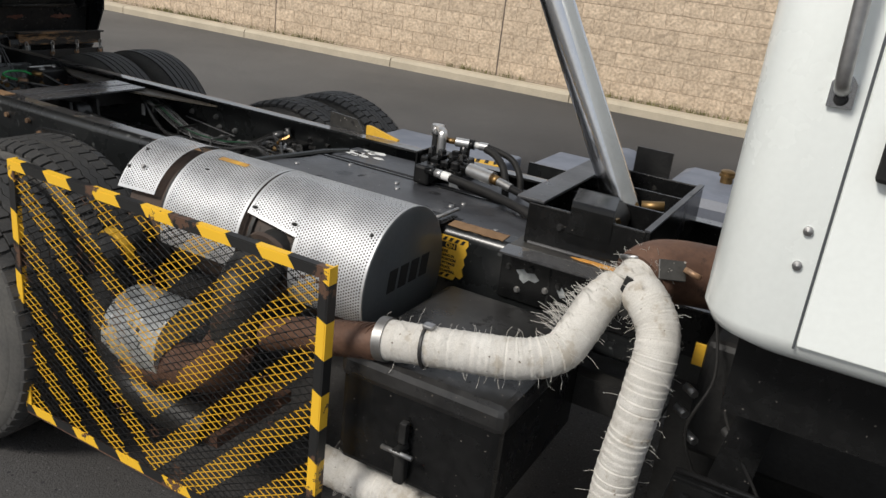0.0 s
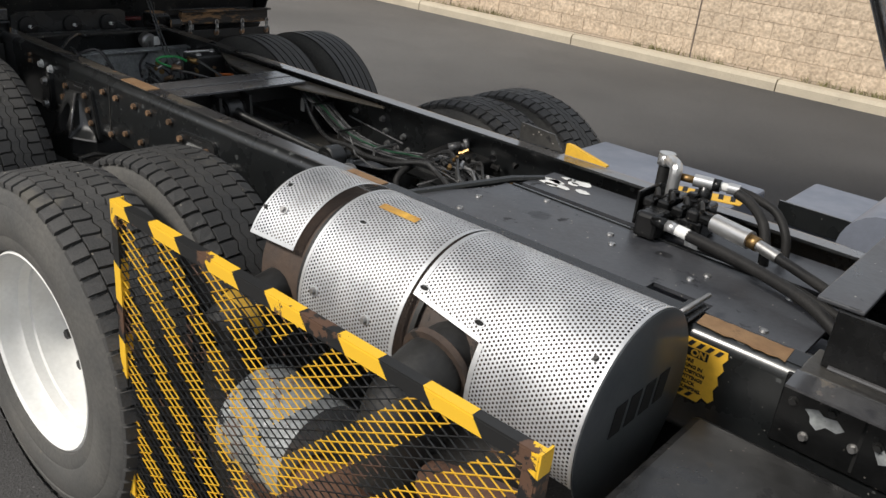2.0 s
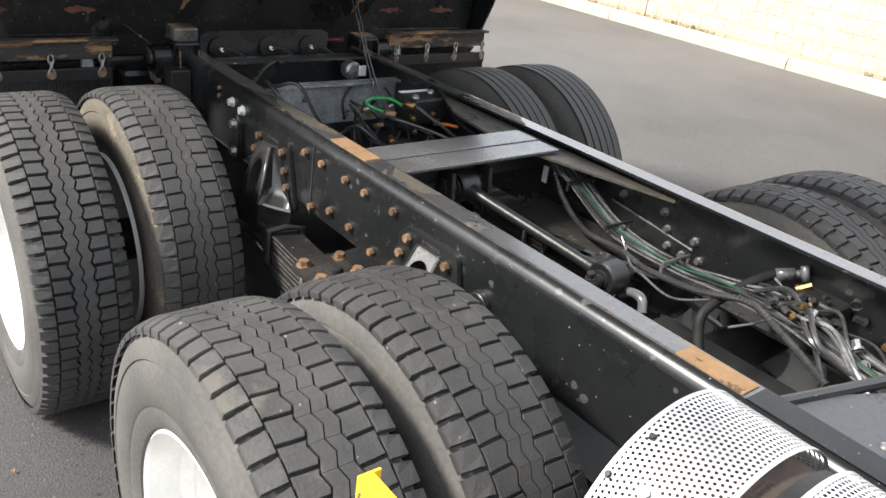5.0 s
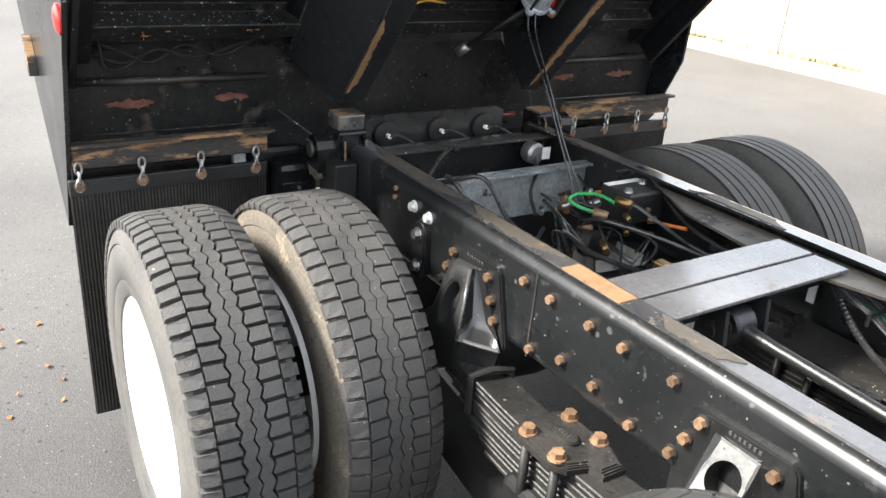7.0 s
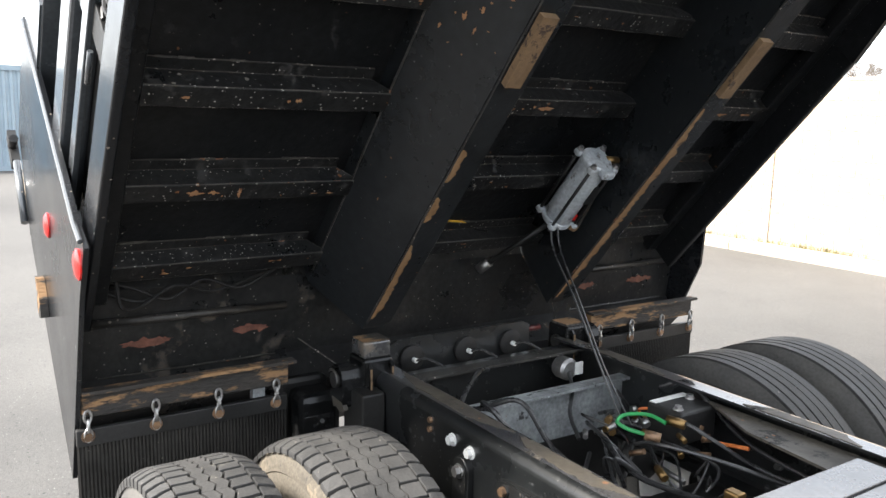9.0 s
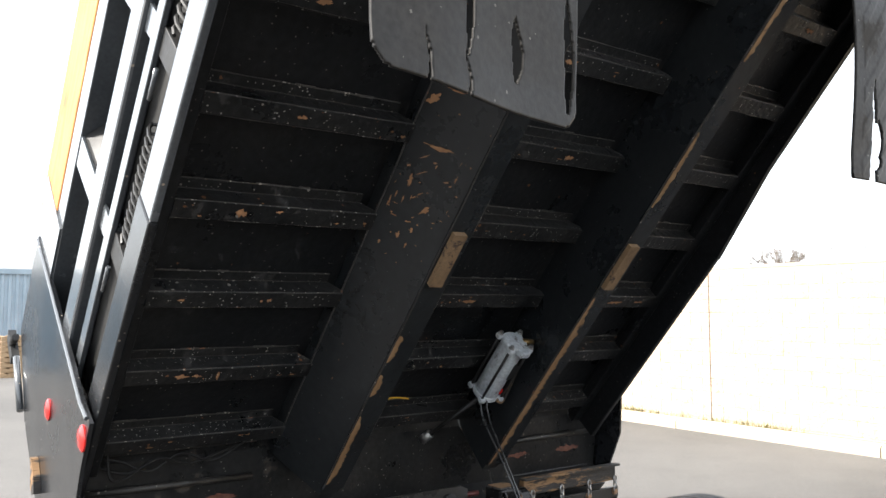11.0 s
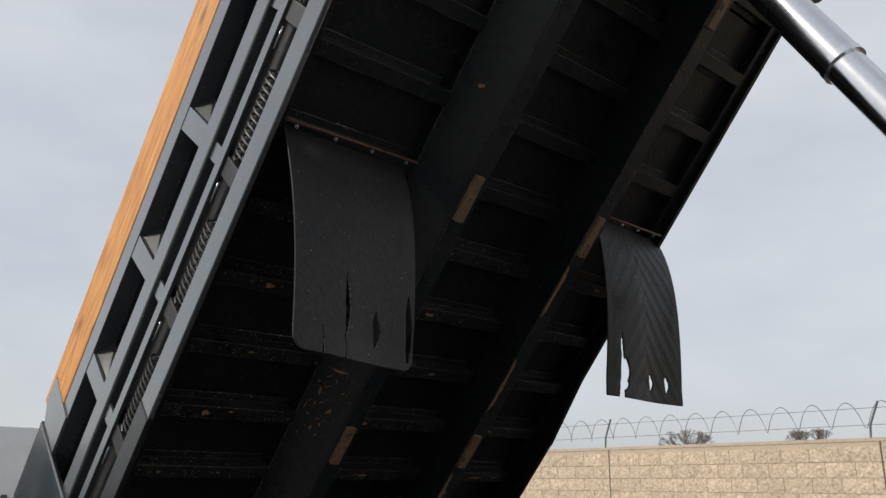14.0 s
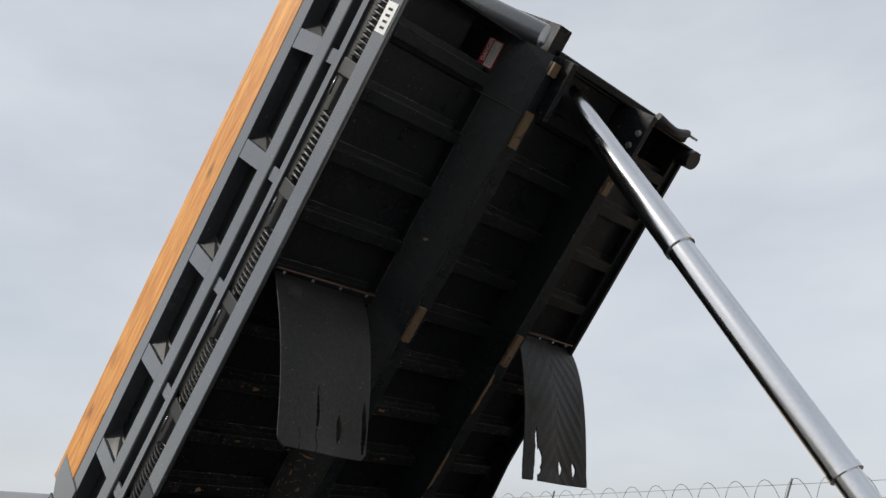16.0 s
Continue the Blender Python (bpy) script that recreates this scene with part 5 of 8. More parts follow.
part("elbow_head", tube(curve_points([(1.943, .19, 1.150), (1.940, .195, 1.168), (1.925, .215, 1.172), (1.885, .265, 1.165)], 5), .019, 10), M_zinc, ob)
part("elbow_cap", tube([(1.860, .297, 1.138), (1.860, .297, 1.170)], .028, 6), M_zinc, ob, "pale zinc hexagon cap")
part("cap_top", tube([(1.860, .297, 1.170), (1.860, .297, 1.176)], .0258, 20), M_zinc, ob)
part("cap_stem", tube([(1.860, .297, 1.0), (1.860, .297, 1.135)], .020, 12), M_dark, ob)
LINE_A, LINE_B = Vector((1.955, .212, 1.142)), Vector((2.118, .252, 1.141))
for f0, f1, r, mt, nm in ((0, .22, .013, M_brass, "brass_nipple"), (.22, .55, .0185, M_zinc, "swivel_fitting"), (.55, .68, .0215, M_boxblack, "union_nut"), (.68, .80, .013, M_whiteplastic, "sleeve"), (.80, 1.0, .0165, M_zinc, "crimp_sleeve")):
    part(nm, tube([LINE_A.lerp(LINE_B, f0), LINE_A.lerp(LINE_B, f1)], r, 6 if mt in (M_brass, M_boxblack) else 14), mt, ob)
part("union_post", tube([(2.027, .235, 1.06), (2.027, .235, 1.135)], .022, 8), M_boxblack, ob)
part("filter", tube([(2.118, .118, 1.073), (2.235, .083, 1.071)], .0265, 22), M_zinc, ob, "zinc-plated cylinder")
part("filter_neck", tube([(2.08, .13, 1.073), (2.12, .118, 1.073)], .020, 14), M_boxblack, ob)
part("filter_coupler", tube([(2.234, .083, 1.071), (2.262, .075, 1.068)], .021, 6), M_brass, ob)
part("crimp_sleeve", tube([(2.262, .075, 1.068), (2.325, .055, 1.060)], .0165, 12), M_steel, ob)
part("hose_end", tube([(1.985, .012, 1.062), (2.03, .006, 1.062)], .017, 6), M_boxblack, ob)
part("hose_end", tube([(2.03, .006, 1.062), (2.062, .003, 1.060)], .0175, 6), M_zinc, ob)
part("hose_end", tube([(2.062, .003, 1.060), (2.10, .0, 1.057)], .0165, 12), M_whiteplastic, ob)
part("port_block", box(1.93, 2.0, .005, .10, 1.0, 1.075, .012), M_boxblack, ob)
part("port_nut", tube([(2.085, .035, 1.03), (2.125, .03, 1.03)], .018, 6), M_whiteplastic, ob)
for pts, r in (([(2.115, .252, 1.141), (2.165, .265, 1.130), (2.235, .25, 1.112), (2.285, .22, 1.065), (2.305, .2, 1.0)], .0125), ([(2.118, .238, 1.136), (2.168, .222, 1.125), (2.224, .182, 1.098), (2.255, .155, 1.05), (2.27, .14, .99)], .0145), ([(2.098, .0, 1.057), (2.2, -.02, 1.053), (2.32, -.05, 1.047), (2.46, -.10, 1.035), (2.56, -.14, 1.0)], .0165), ([(2.32, .056, 1.060), (2.40, .03, 1.05), (2.50, -.01, 1.035), (2.62, -.08, 1.0)], .014), ([(2.12, .03, 1.03), (2.25, .02, 1.02), (2.40, .0, 1.015), (2.55, -.05, 1.0)], .013)):
    part("hydraulic_hose", tube(curve_points(pts, 8), r, 14), M_hose, ob)

# trunnion box that carries the hoist
TX0, TX1, TYN, TYF = 2.545, 2.945, -.387, .30
ob = part("hoist_cradle", box(TX0 - .012, TX0 + .08, TYN - .004, TYF, 1.172, 1.182, .003), M_plate, truck, "black steel box cradle round the hoist foot")
part("side_plate", box(TX0 + .034, TX1, TYN - .012, TYN, 1.043, 1.171, .003), M_boxblack, ob)
part("side_plate", box(TX0 + .034, TX1, TYF - .012, TYF, 1.0, 1.171, .003), M_boxblack, ob)
part("end_plate", box(TX0 + .034, TX0 + .046, TYN + .001, TYF - .013, 1.0, 1.171), M_boxblack, ob)
part("end_plate", box(TX1, TX1 + .012, TYN - .012, TYF, 1.0, 1.171), M_boxblack, ob)
for yy in (-.132, .092):
    part("divider_plate", box(TX0 + .05, TX1 - .001, yy - .005, yy + .005, 1.0, 1.164), M_boxblack, ob)
part("top_bar", box(TX1 - .006, TX1 + .013, TYN - .012, TYF, 1.1715, 1.177), M_plate, ob)
part("weld_bead", tube([(TX0 + .05, TYN - .014, 1.046), (2.75, TYN - .015, 1.047), (TX1, TYN - .014, 1.046)], .006, 8), M_flange, ob)
# bent cover plate over the near pivot
bm = bmesh.new()
cov = [(-.402, 1.108), (-.402, 1.190), (-.399, 1.201), (-.390, 1.207), (-.26, 1.213), (-.26, 1.206), (-.386, 1.200), (-.393, 1.190), (-.393, 1.108)]
add_prism(bm, cov, 0, 2.712, 2.844)
bmesh.ops.transform(bm, matrix=Matrix(((1, -.22, 0, -.22 * .39), (0, 1, 0, 0), (0, 0, 1, 0), (0, 0, 0, 1))), verts=bm.verts)
part("pivot_cover", bm, M_boxblack, ob, "bent black steel cover plate with worn edge")
part("pivot_pin", tube([(2.78, -.39, 1.12), (2.78, -.14, 1.12)], .05, 24), M_dark, ob)
part("bolt", bolt((2.80, -.27, 1.135), (1, -.2, .1), .017, .03), M_brass, ob)
part("bolt", bolt((2.69, TYN - .013, 1.118), (0, -1, 0), .009, .008), M_dark, ob)
part("upright_plate", box(2.66, 2.80, .44, .452, 1.03, 1.235), M_dark, ob)
part("brass_fitting", tube([(2.83, -.03, 1.14), (2.90, -.01, 1.15)], .018, 8), M_brass, ob)
ob = part("rail_flat", box(2.555, 3.25, -.445, -.32, 1.032, 1.042, .003), M_blackdusty, truck, "black flat bar with orange rust and yellow paint")
part("rust_patch", prism([(2.745, -.418), (2.772, -.412), (2.80, -.398), (2.835, -.392), (2.87, -.381), (2.90, -.384), (2.935, -.378), (2.955, -.400), (2.93, -.432), (2.90, -.441), (2.872, -.434), (2.842, -.437), (2.81, -.425), (2.78, -.428)], 2, 1.0422, 1.0445), surf("orange_rust", (0.55, 0.22, 0.04), (0.62, 0.36, 0.08), 9, 0.8, 0.9), ob)
rng = random.Random(77)
edge = [(2.315 + .2 * k / 12, -.352 - .006 * rng.random()) for k in range(13)] + [(2.52 - .2 * k / 12, -.412 - .010 * rng.random()) for k in range(13)]
part("bare_metal_patch", prism(edge, 2, RAIL_TOP + .0004, RAIL_TOP + .0024), M_tan, rail_near, "scuffed rusty bare patch")
part("fresh_flange", box(2.29, 2.55, -.411, -.3455, RAIL_TOP + .0001, RAIL_TOP + .0006), M_boxblack, rail_near)
part("rail_shelf", prism([(-.512, 1.028), (-.512, 1.034), (-.450, 1.040), (-.4455, 1.040), (-.4455, 1.030), (-.505, 1.026)], 0, 2.552, 3.2), M_flange, truck, "worn black flat lip along the rail")
splice = part("splice_plate", box(2.535, 3.2, WEB - .010, WEB - .001, .86, 1.024, .003), M_boxblack, truck, "black bolted plate on the rail web with chipped paint")
for bx, bz in ((2.563, .968), (2.638, .979), (2.691, .923), (2.731, .95), (2.80, .965), (2.86, .93), (2.60, .90)):
    part("bolt", bolt((bx, WEB - .010, bz), (0, -1, 0), .008, .010), M_steel if bz < .93 else M_dark, splice)
for loop in ([(2.588, .962), (2.612, .972), (2.625, .962), (2.65, .966), (2.668, .950), (2.655, .938), (2.634, .941), (2.619, .926), (2.604, .936), (2.600, .950)], [(2.722, .948), (2.738, .953), (2.752, .938), (2.757, .921), (2.742, .914), (2.732, .930)], [(2.79, .925), (2.806, .931), (2.812, .915), (2.796, .909)]):
    part("chipped_paint", prism(loop, 1, WEB - .0112, WEB - .0098), M_galv, splice, "chipped grey primer patch")
for gx in (2.70, 2.815):
    part("plate_joint", box(gx - .003, gx + .003, WEB - .0108, WEB - .0098, .87, 1.02), M_text_dark, splice)
clip = part("rail_clip", box(2.262, 2.312, -.449, -.443, .985, 1.052, .003), M_boxblack, truck, "black clip plate with a long bolt over the rail")
part("clip_arm", box(2.262, 2.312, -.443, -.33, 1.034, 1.040, .002), M_boxblack, clip)
part("clip_bolt", tube([(2.288, -.44, 1.052), (2.294, -.30, 1.052)], .0065, 10), M_steel, clip)
part("bolt", bolt((2.288, -.449, 1.040), (0, -1, 0), .0135, .012), M_steel, clip)

# telescopic hoist
FOOT, HEAD = Vector((2.77, -.03, 1.12)), Vector((1.075, -.03, 4.17))


def on_hoist(z):
    return FOOT + (HEAD - FOOT) * ((z - FOOT.z) / (HEAD.z - FOOT.z))


ob = part("hoist_cylinder", tube([on_hoist(3.12), on_hoist(4.34)], .0695, 40), M_chrome, truck, "polished telescopic hydraulic hoist")
part("lip", tube([on_hoist(3.112), on_hoist(3.135)], .0725, 40), M_chrome, ob)
part("stage", tube([on_hoist(2.10), on_hoist(3.13)], .0625, 40), M_chrome, ob)
part("lip", tube([on_hoist(2.095), on_hoist(2.118)], .0655, 40), M_chrome, ob)
part("stage", tube([on_hoist(1.14), on_hoist(2.11)], .054, 40), M_chrome, ob)
part("foot", tube([on_hoist(1.02), on_hoist(1.16)], .0545, 32), M_chrome, ob)

# ---- exhaust particle filter ----
FY, FZ, FR = -.68, .93, .222
flt = part("exhaust_filter", tube([(1.38, FY, FZ), (2.30, FY, FZ)], .195, 40), M_filterbody, truck, "exhaust particle filter in perforated steel heat shields")


def shield(x0, x1, a0, a1, a2=None):
    """A curved perforated sheet; angles in degrees from straight up, positive towards the outside of the truck; a2: its end at x1."""
    bm = bmesh.new()
    uvl = bm.loops.layers.uv.new("UVMap")
    n = 40
    rows = []
    for i in range(n + 1):
        row = []
        for xx, end in ((x0, a1), (x1, a1 if a2 is None else a2)):
            a = radians(a0 + (end - a0) * i / n)
            row.append((bm.verts.new((xx, FY - FR * math.sin(a), FZ + FR * math.cos(a))), (FR * a, xx)))
        rows.append(row)
    for r0, r1 in zip(rows, rows[1:]):
        f = bm.faces.new([v for v, _ in (r0[0], r0[1], r1[1], r1[0])])
        f.smooth = True
        for lp, (_, uv) in zip(f.loops, (r0[0], r0[1], r1[1], r1[0])):
            lp[uvl].uv = uv
    return bm


def on_shield(x, a, lift=.0016):
    a = radians(a)
    return Vector((x, FY - (FR + lift) * math.sin(a), FZ + (FR + lift) * math.cos(a)))


for x0, x1, a0, a1, a2 in ((1.343, 1.505, -95, 66, 64), (1.556, 1.868, -95, 101, 101), (1.876, 2.072, -95, 54, 61), (2.072, 2.332, -95, 112, 112)):
    part("heat_shield", shield(x0, x1, a0, a1, a2), M_perf, flt, "perforated stainless heat shield", fix=False)
for x0, w, a1 in ((1.343, .008, 66), (1.497, .008, 64), (1.556, .009, 101), (1.859, .009, 101), (1.876, .012, 54), (2.326, .006, 112)):
    bm = add_lathe(bmesh.new(), [(FR + .0006, x0), (FR + .0012, x0 + .0005), (FR + .0012, x0 + w - .0005), (FR + .0006, x0 + w)], (0, FY, FZ), 'x', 40, True, radians(90 - 95), radians(a1 + 95))
    part("shield_edge", bm, M_stainless, flt)
for line in ([(1.876 + .196 * k / 8, 54 + 7 * k / 8 - 1) for k in range(9)], [(2.077, 61 + 51 * k / 12) for k in range(13)], [(1.556 + .312 * k / 6, 100) for k in range(7)], [(1.343 + .162 * k / 6, 65 - 2 * k / 6) for k in range(7)]):
    bm = bmesh.new()
    along = line[0][1] != line[-1][1] and line[0][0] == line[-1][0]
    a = [bm.verts.new(on_shield(x - (.006 if along else 0), g - (0 if along else 1.6), .0012)) for x, g in line]
    b = [bm.verts.new(on_shield(x + (.006 if along else 0), g + (0 if along else 1.0), .0012)) for x, g in line]
    for k in range(len(line) - 1):
        bm.faces.new((a[k], a[k + 1], b[k + 1], b[k])).smooth = True
    part("shield_margin", bm, M_stainless, flt, fix=False)
part("band_clamp", tube([(1.53, FY, FZ), (1.565, FY, FZ)], .206, 40), M_dark, flt)
part("band_clamp", tube([(1.888, FY, FZ), (1.9, FY, FZ)], .206, 40), M_dark, flt)
bm = add_lathe(bmesh.new(), [(FR - .002, 2.330), (FR - .001, 2.334), (FR - .004, 2.336), (.0005, 2.336)], (0, FY, FZ), 'x', 64)
part("end_cap", bm, M_cap, flt, "dark grey round end plate with cut-out lettering")
for bx, a in ((1.413, 44.2), (1.608, 80), (1.778, 80.3)):
    p = on_shield(bx, a, 0)
    n = Vector((0, p.y - FY, p.z - FZ)).normalized()
    ob = part("washer", tube([p, p + n * .003], .0125, 18), M_stainless, flt)
    part("nut", bolt(p + n * .002, n, .0075, .009), M_steel, ob)
for bx, a in ((1.365, 26), (1.352, 47), (2.30, 42)):
    p = on_shield(bx, a, 0)
    part("rivet", bolt(p, (0, p.y - FY, p.z - FZ), .0048, .005), M_dark, flt)
for bx, a in ((1.641, 28.8), (1.895, 48.5), (2.052, 52)):
    bm = bmesh.new()
    bm.faces.new([bm.verts.new(on_shield(bx + .0105 * math.cos(2 * math.pi * k / 16), a + 1.25 * math.sin(2 * math.pi * k / 16), .0022)) for k in range(16)])
    part("slot", bm, M_text_dark, flt, fix=False)
    part("slot_rim", tube([on_shield(bx + .0125 * math.cos(2 * math.pi * k / 16), a + 1.6 * math.sin(2 * math.pi * k / 16), .0018) for k in range(17)], .0014, 5), M_stainless, flt)
part("scorch_mark", add_lathe(bmesh.new(), [(FR + .0015, 1.63), (FR + .0015, 1.748)], (0, FY, FZ), 'x', 6, True, radians(97), radians(6)), surf("scorched_yellow", (0.62, 0.36, 0.05), (0.20, 0.10, 0.05), 9, 0.7), flt, "scorched yellow streak", fix=False)
part("outlet_pipe", tube(curve_points([(1.985, FY - .15, FZ + .03), (1.985, FY - .27, FZ + .0), (1.99, FY - .33, FZ - .06), (2.0, FY - .35, FZ - .18)], 6), .075, 24), M_dark, flt, "black outlet elbow")
part("outlet_clamp", tube([(1.985, FY - .205, FZ + .022), (1.985, FY - .220, FZ + .018)], .088, 24), M_filterbody, flt)
part("inlet_pipe", tube(curve_points([(1.44, FY - .15, FZ - .03), (1.44, FY - .28, FZ - .06), (1.44, FY - .36, FZ - .10)], 6), .06, 20), M_dark, flt)
part("yellow_band", tube([(1.44, FY - .285, FZ - .062), (1.44, FY - .31, FZ - .072)], .063, 20), M_yellow, flt)
for pts, r, mt in (([(2.0, -1.03, .75), (1.9, -1.03, .62), (1.7, -1.02, .55), (1.5, -1.0, .5)], .075, M_rustpipe), ([(2.1, -1.0, .78), (2.25, -1.05, .86), (2.4, -1.06, .90), (2.52, -1.05, .925)], .044, M_rustpipe), ([(1.45, -1.02, .78), (1.5, -1.05, .6), (1.6, -1.05, .45), (1.9, -1.03, .40)], .06, M_dark)):
    part("exhaust_pipe", tube(curve_points(pts, 8), r, 20), mt, flt, "rusty exhaust pipe")
for k in range(9):
    part("bellows_ring", tube([(2.36 + k * .016, -1.055 + k * .0004, .887 + k * .004), (2.366 + k * .016, -1.055, .889 + k * .004)], .048, 22), M_rustpipe, flt)
part("catalyst", tube([(1.52, -.98, .62), (1.75, -.98, .62)], .13, 30), M_galv, flt, "scuffed metal canister")
part("bracket", box(1.75, 1.95, -1.05, -.7, .36, .40), M_rustpipe, flt)

# ---- mesh guard ----
GX0, GX1, GZ0, GZ1, GY = 1.235, 2.415, .27, 1.135, -1.18
grd = part("mesh_guard", box(GX0, GX1, GY - .003, GY + .018, GZ1 - .004, GZ1), M_haztop, truck, "expanded-metal guard with black and yellow hazard stripes")
part("top_bar", box(GX0, GX1, GY - .004, GY, GZ1 - .030, GZ1 - .004), M_haztop, grd)
part("bottom_bar", box(GX0, GX1, GY - .003, GY + .03, GZ0 - .006, GZ0), M_rustpipe, grd)
part("bottom_bar", box(GX0, GX1, GY - .004, GY, GZ0, GZ0 + .03), M_haztop, grd)
for gx in (GX0, GX1):
    s = 1 if gx == GX0 else -1
    part("side_bar", box(min(gx, gx + s * .024), max(gx, gx + s * .024), GY - .004, GY, GZ0 + .03, GZ1 - .030), M_hazpost, grd)
    part("side_bar", box(min(gx, gx - s * .004), max(gx, gx - s * .004), GY - .003, GY + .030, GZ0, GZ1), M_hazpost, grd)


def expanded_mesh():
    w, h, b, t = .044, .0235, .0015, .0016
    verts, faces = [], []
    nx, nz = int((GX1 - GX0) / (w / 2)), int((GZ1 - .025 - GZ0) / h)
    for k in range(nz):
        for sgn in (1, -1):
            for i in range(nx):
                z0 = GZ0 + .02 + k * h + (0 if sgn > 0 else h)
                a = (GX0 + i * w / 2, z0 + sgn * (h / 2 if i % 2 else 0))
                c = (GX0 + (i + 1) * w / 2, z0 + sgn * (h / 2 if (i + 1) % 2 else 0))
                n = len(verts)
                for (px, pz) in (a, c):
                    for dz, dy in ((-b, -t + .001), (b, -t - .001), (b, t - .001), (-b, t + .001)):
                        verts.append((px, GY + .004 + dy, pz + dz))
                for f in ((0, 1, 5, 4), (1, 2, 6, 5), (2, 3, 7, 6), (3, 0, 4, 7)):
                    faces.append([n + q for q in f])
    me = bpy.data.meshes.new("expanded_metal")
    me.from_pydata(verts, [], faces)
    me.materials.append(M_hazmesh)
    return me


ob = tagged(new("expanded_metal", expanded_mesh()), "striped expanded-metal mesh", kind="stuff")
ob.parent = grd

# ---- battery box ----
bat = part("battery_box", box(2.40, 2.86, -1.07, -.50, .55, .87, .02), M_boxblack, truck, "scuffed black steel battery box with a toggle latch")
part("lid", box(2.393, 2.867, -1.077, -.493, .80, .876, .022), M_boxlid, bat)
part("latch", box(2.595, 2.625, -1.10, -1.07, .57, .66, .006), M_dark, bat)
part("t_handle", tube([(2.565, -1.115, .675), (2.655, -1.115, .675)], .0065, 10), M_steel, bat)
part("spindle", tube([(2.61, -1.075, .675), (2.61, -1.12, .675)], .013, 12), M_dark, bat)
part("clip", box(2.60, 2.62, -1.098, -1.078, .69, .75, .003), M_dark, bat)
part("mount_beam", box(2.35, 3.1, -.5, -.44, .62, .72), M_dark, truck)

# ---- wrapped exhaust hoses ----


def wrapped(name, pts, r, label, seed):
    """A hose bound in overlapping turns of woven tape, with loose frayed threads."""
    q = curve_points(pts, 34)
    rr = random.Random(seed)
    radii = []
    dist = 0.0
    for i, p in enumerate(q):
        dist += (p - q[i - 1]).length if i else 0
        ph = ((dist + .005 * math.sin(dist * 41 + seed) + .003 * math.sin(dist * 97)) % .023) / .023
        radii.append(r * (1 + .040 * (1 - ph) ** 1.3 + .012 * math.sin(dist * 23 + seed) + .011 * rr.uniform(-1, 1)))
    ob = part(name, tube(q, r, 28, True, radii), M_wrap, truck, label)
    bm = bmesh.new()
    for k in range(150):
        i = rr.randrange(2, len(q) - 2)
        d = (q[i + 1] - q[i - 1]).normalized()
        u = d.orthogonal().normalized()
        a = rr.uniform(0, 6.28)
        out = (u * math.cos(a) + d.cross(u) * math.sin(a)).normalized()
        p0 = q[i] + out * r
        ln = rr.uniform(.008, .035)
        bend = Vector((rr.uniform(-1, 1), rr.uniform(-1, 1), rr.uniform(-1.2, .6))) * .5
        add_tube(bm, [p0, p0 + (out + bend * .4) * ln * .6, p0 + (out + bend) * ln], .0006, 3, False)
    part("frayed_threads", bm, M_wrap, ob, fix=False, kind="stuff")
    return ob


wrapped("wrapped_hose", [(2.50, -1.05, .93), (2.60, -1.04, .945), (2.72, -1.01, .955), (2.84, -.965, .962), (2.91, -.91, .981), (2.930, -.85, 1.02), (2.946, -.77, 1.077), (2.972, -.715, 1.112)], .050, "white woven heat wrap round an exhaust hose, frayed", 1)
wrapped("wrapped_hose", [(3.035, -.725, 1.118), (3.062, -.76, 1.115), (3.103, -.79, 1.076), (3.12, -.82, 1.027), (3.119, -.845, .945), (3.114, -.86, .856), (3.104, -.87, .743), (3.10, -.875, .645), (3.10, -.88, .5), (3.10, -.88, .35)], .052, "white woven heat wrap round a hanging exhaust hose", 2)
wrapped("wrapped_collar", [(2.998, -.72, 1.11), (3.005, -.70, 1.125), (3.018, -.665, 1.145), (3.028, -.645, 1.152)], .056, "white heat wrap collar below the exhaust elbow", 5)
part("joint_bracket", prism([(2.975, 1.06), (3.05, 1.06), (3.06, 1.15), (3.00, 1.165)], 1, -.765, -.758), M_dark, truck, "black bracket plate between the wrapped hoses")
wrapped("wrapped_hose", [(2.30, -1.0, .44), (2.42, -1.0, .442), (2.56, -1.0, .448), (2.70, -1.0, .44), (2.9, -.97, .40)], .052, "dirty white wrapped exhaust hose", 3)
bm = bmesh.new()
rr = random.Random(4)
for k in range(130):
    w = rr.random()
    p0 = Vector((2.885 + .06 * w + rr.uniform(-.02, .02), -.88 + .10 * w + rr.uniform(-.03, .03), 1.035 + .075 * w + rr.uniform(-.015, .012)))
    d = Vector((-.8 + rr.uniform(-.5, .5), -.1 + rr.uniform(-.5, .5), .6 + rr.uniform(-.4, .5)))
    ln = rr.uniform(.015, .055)
    add_tube(bm, [p0, p0 + d * ln * .5, p0 + d * ln + Vector((0, 0, -ln * .25))], .0007, 3, False)
part("frayed_tuft", bm, M_wrap, truck, "frayed tuft of glass fibre", fix=False, kind="stuff")
part("hose_clamp", tube([(2.495, -1.05, .93), (2.52, -1.048, .933)], .057, 28), M_steel, truck, "shiny hose clamp")
part("hose_clamp", tube([(2.618, -1.039, .946), (2.625, -1.038, .947)], .0555, 28), M_dark, truck, "dark hose clamp")
part("clamp_screw", box(2.608, 2.636, -1.055, -1.03, .998, 1.010, .004), M_steel, truck)
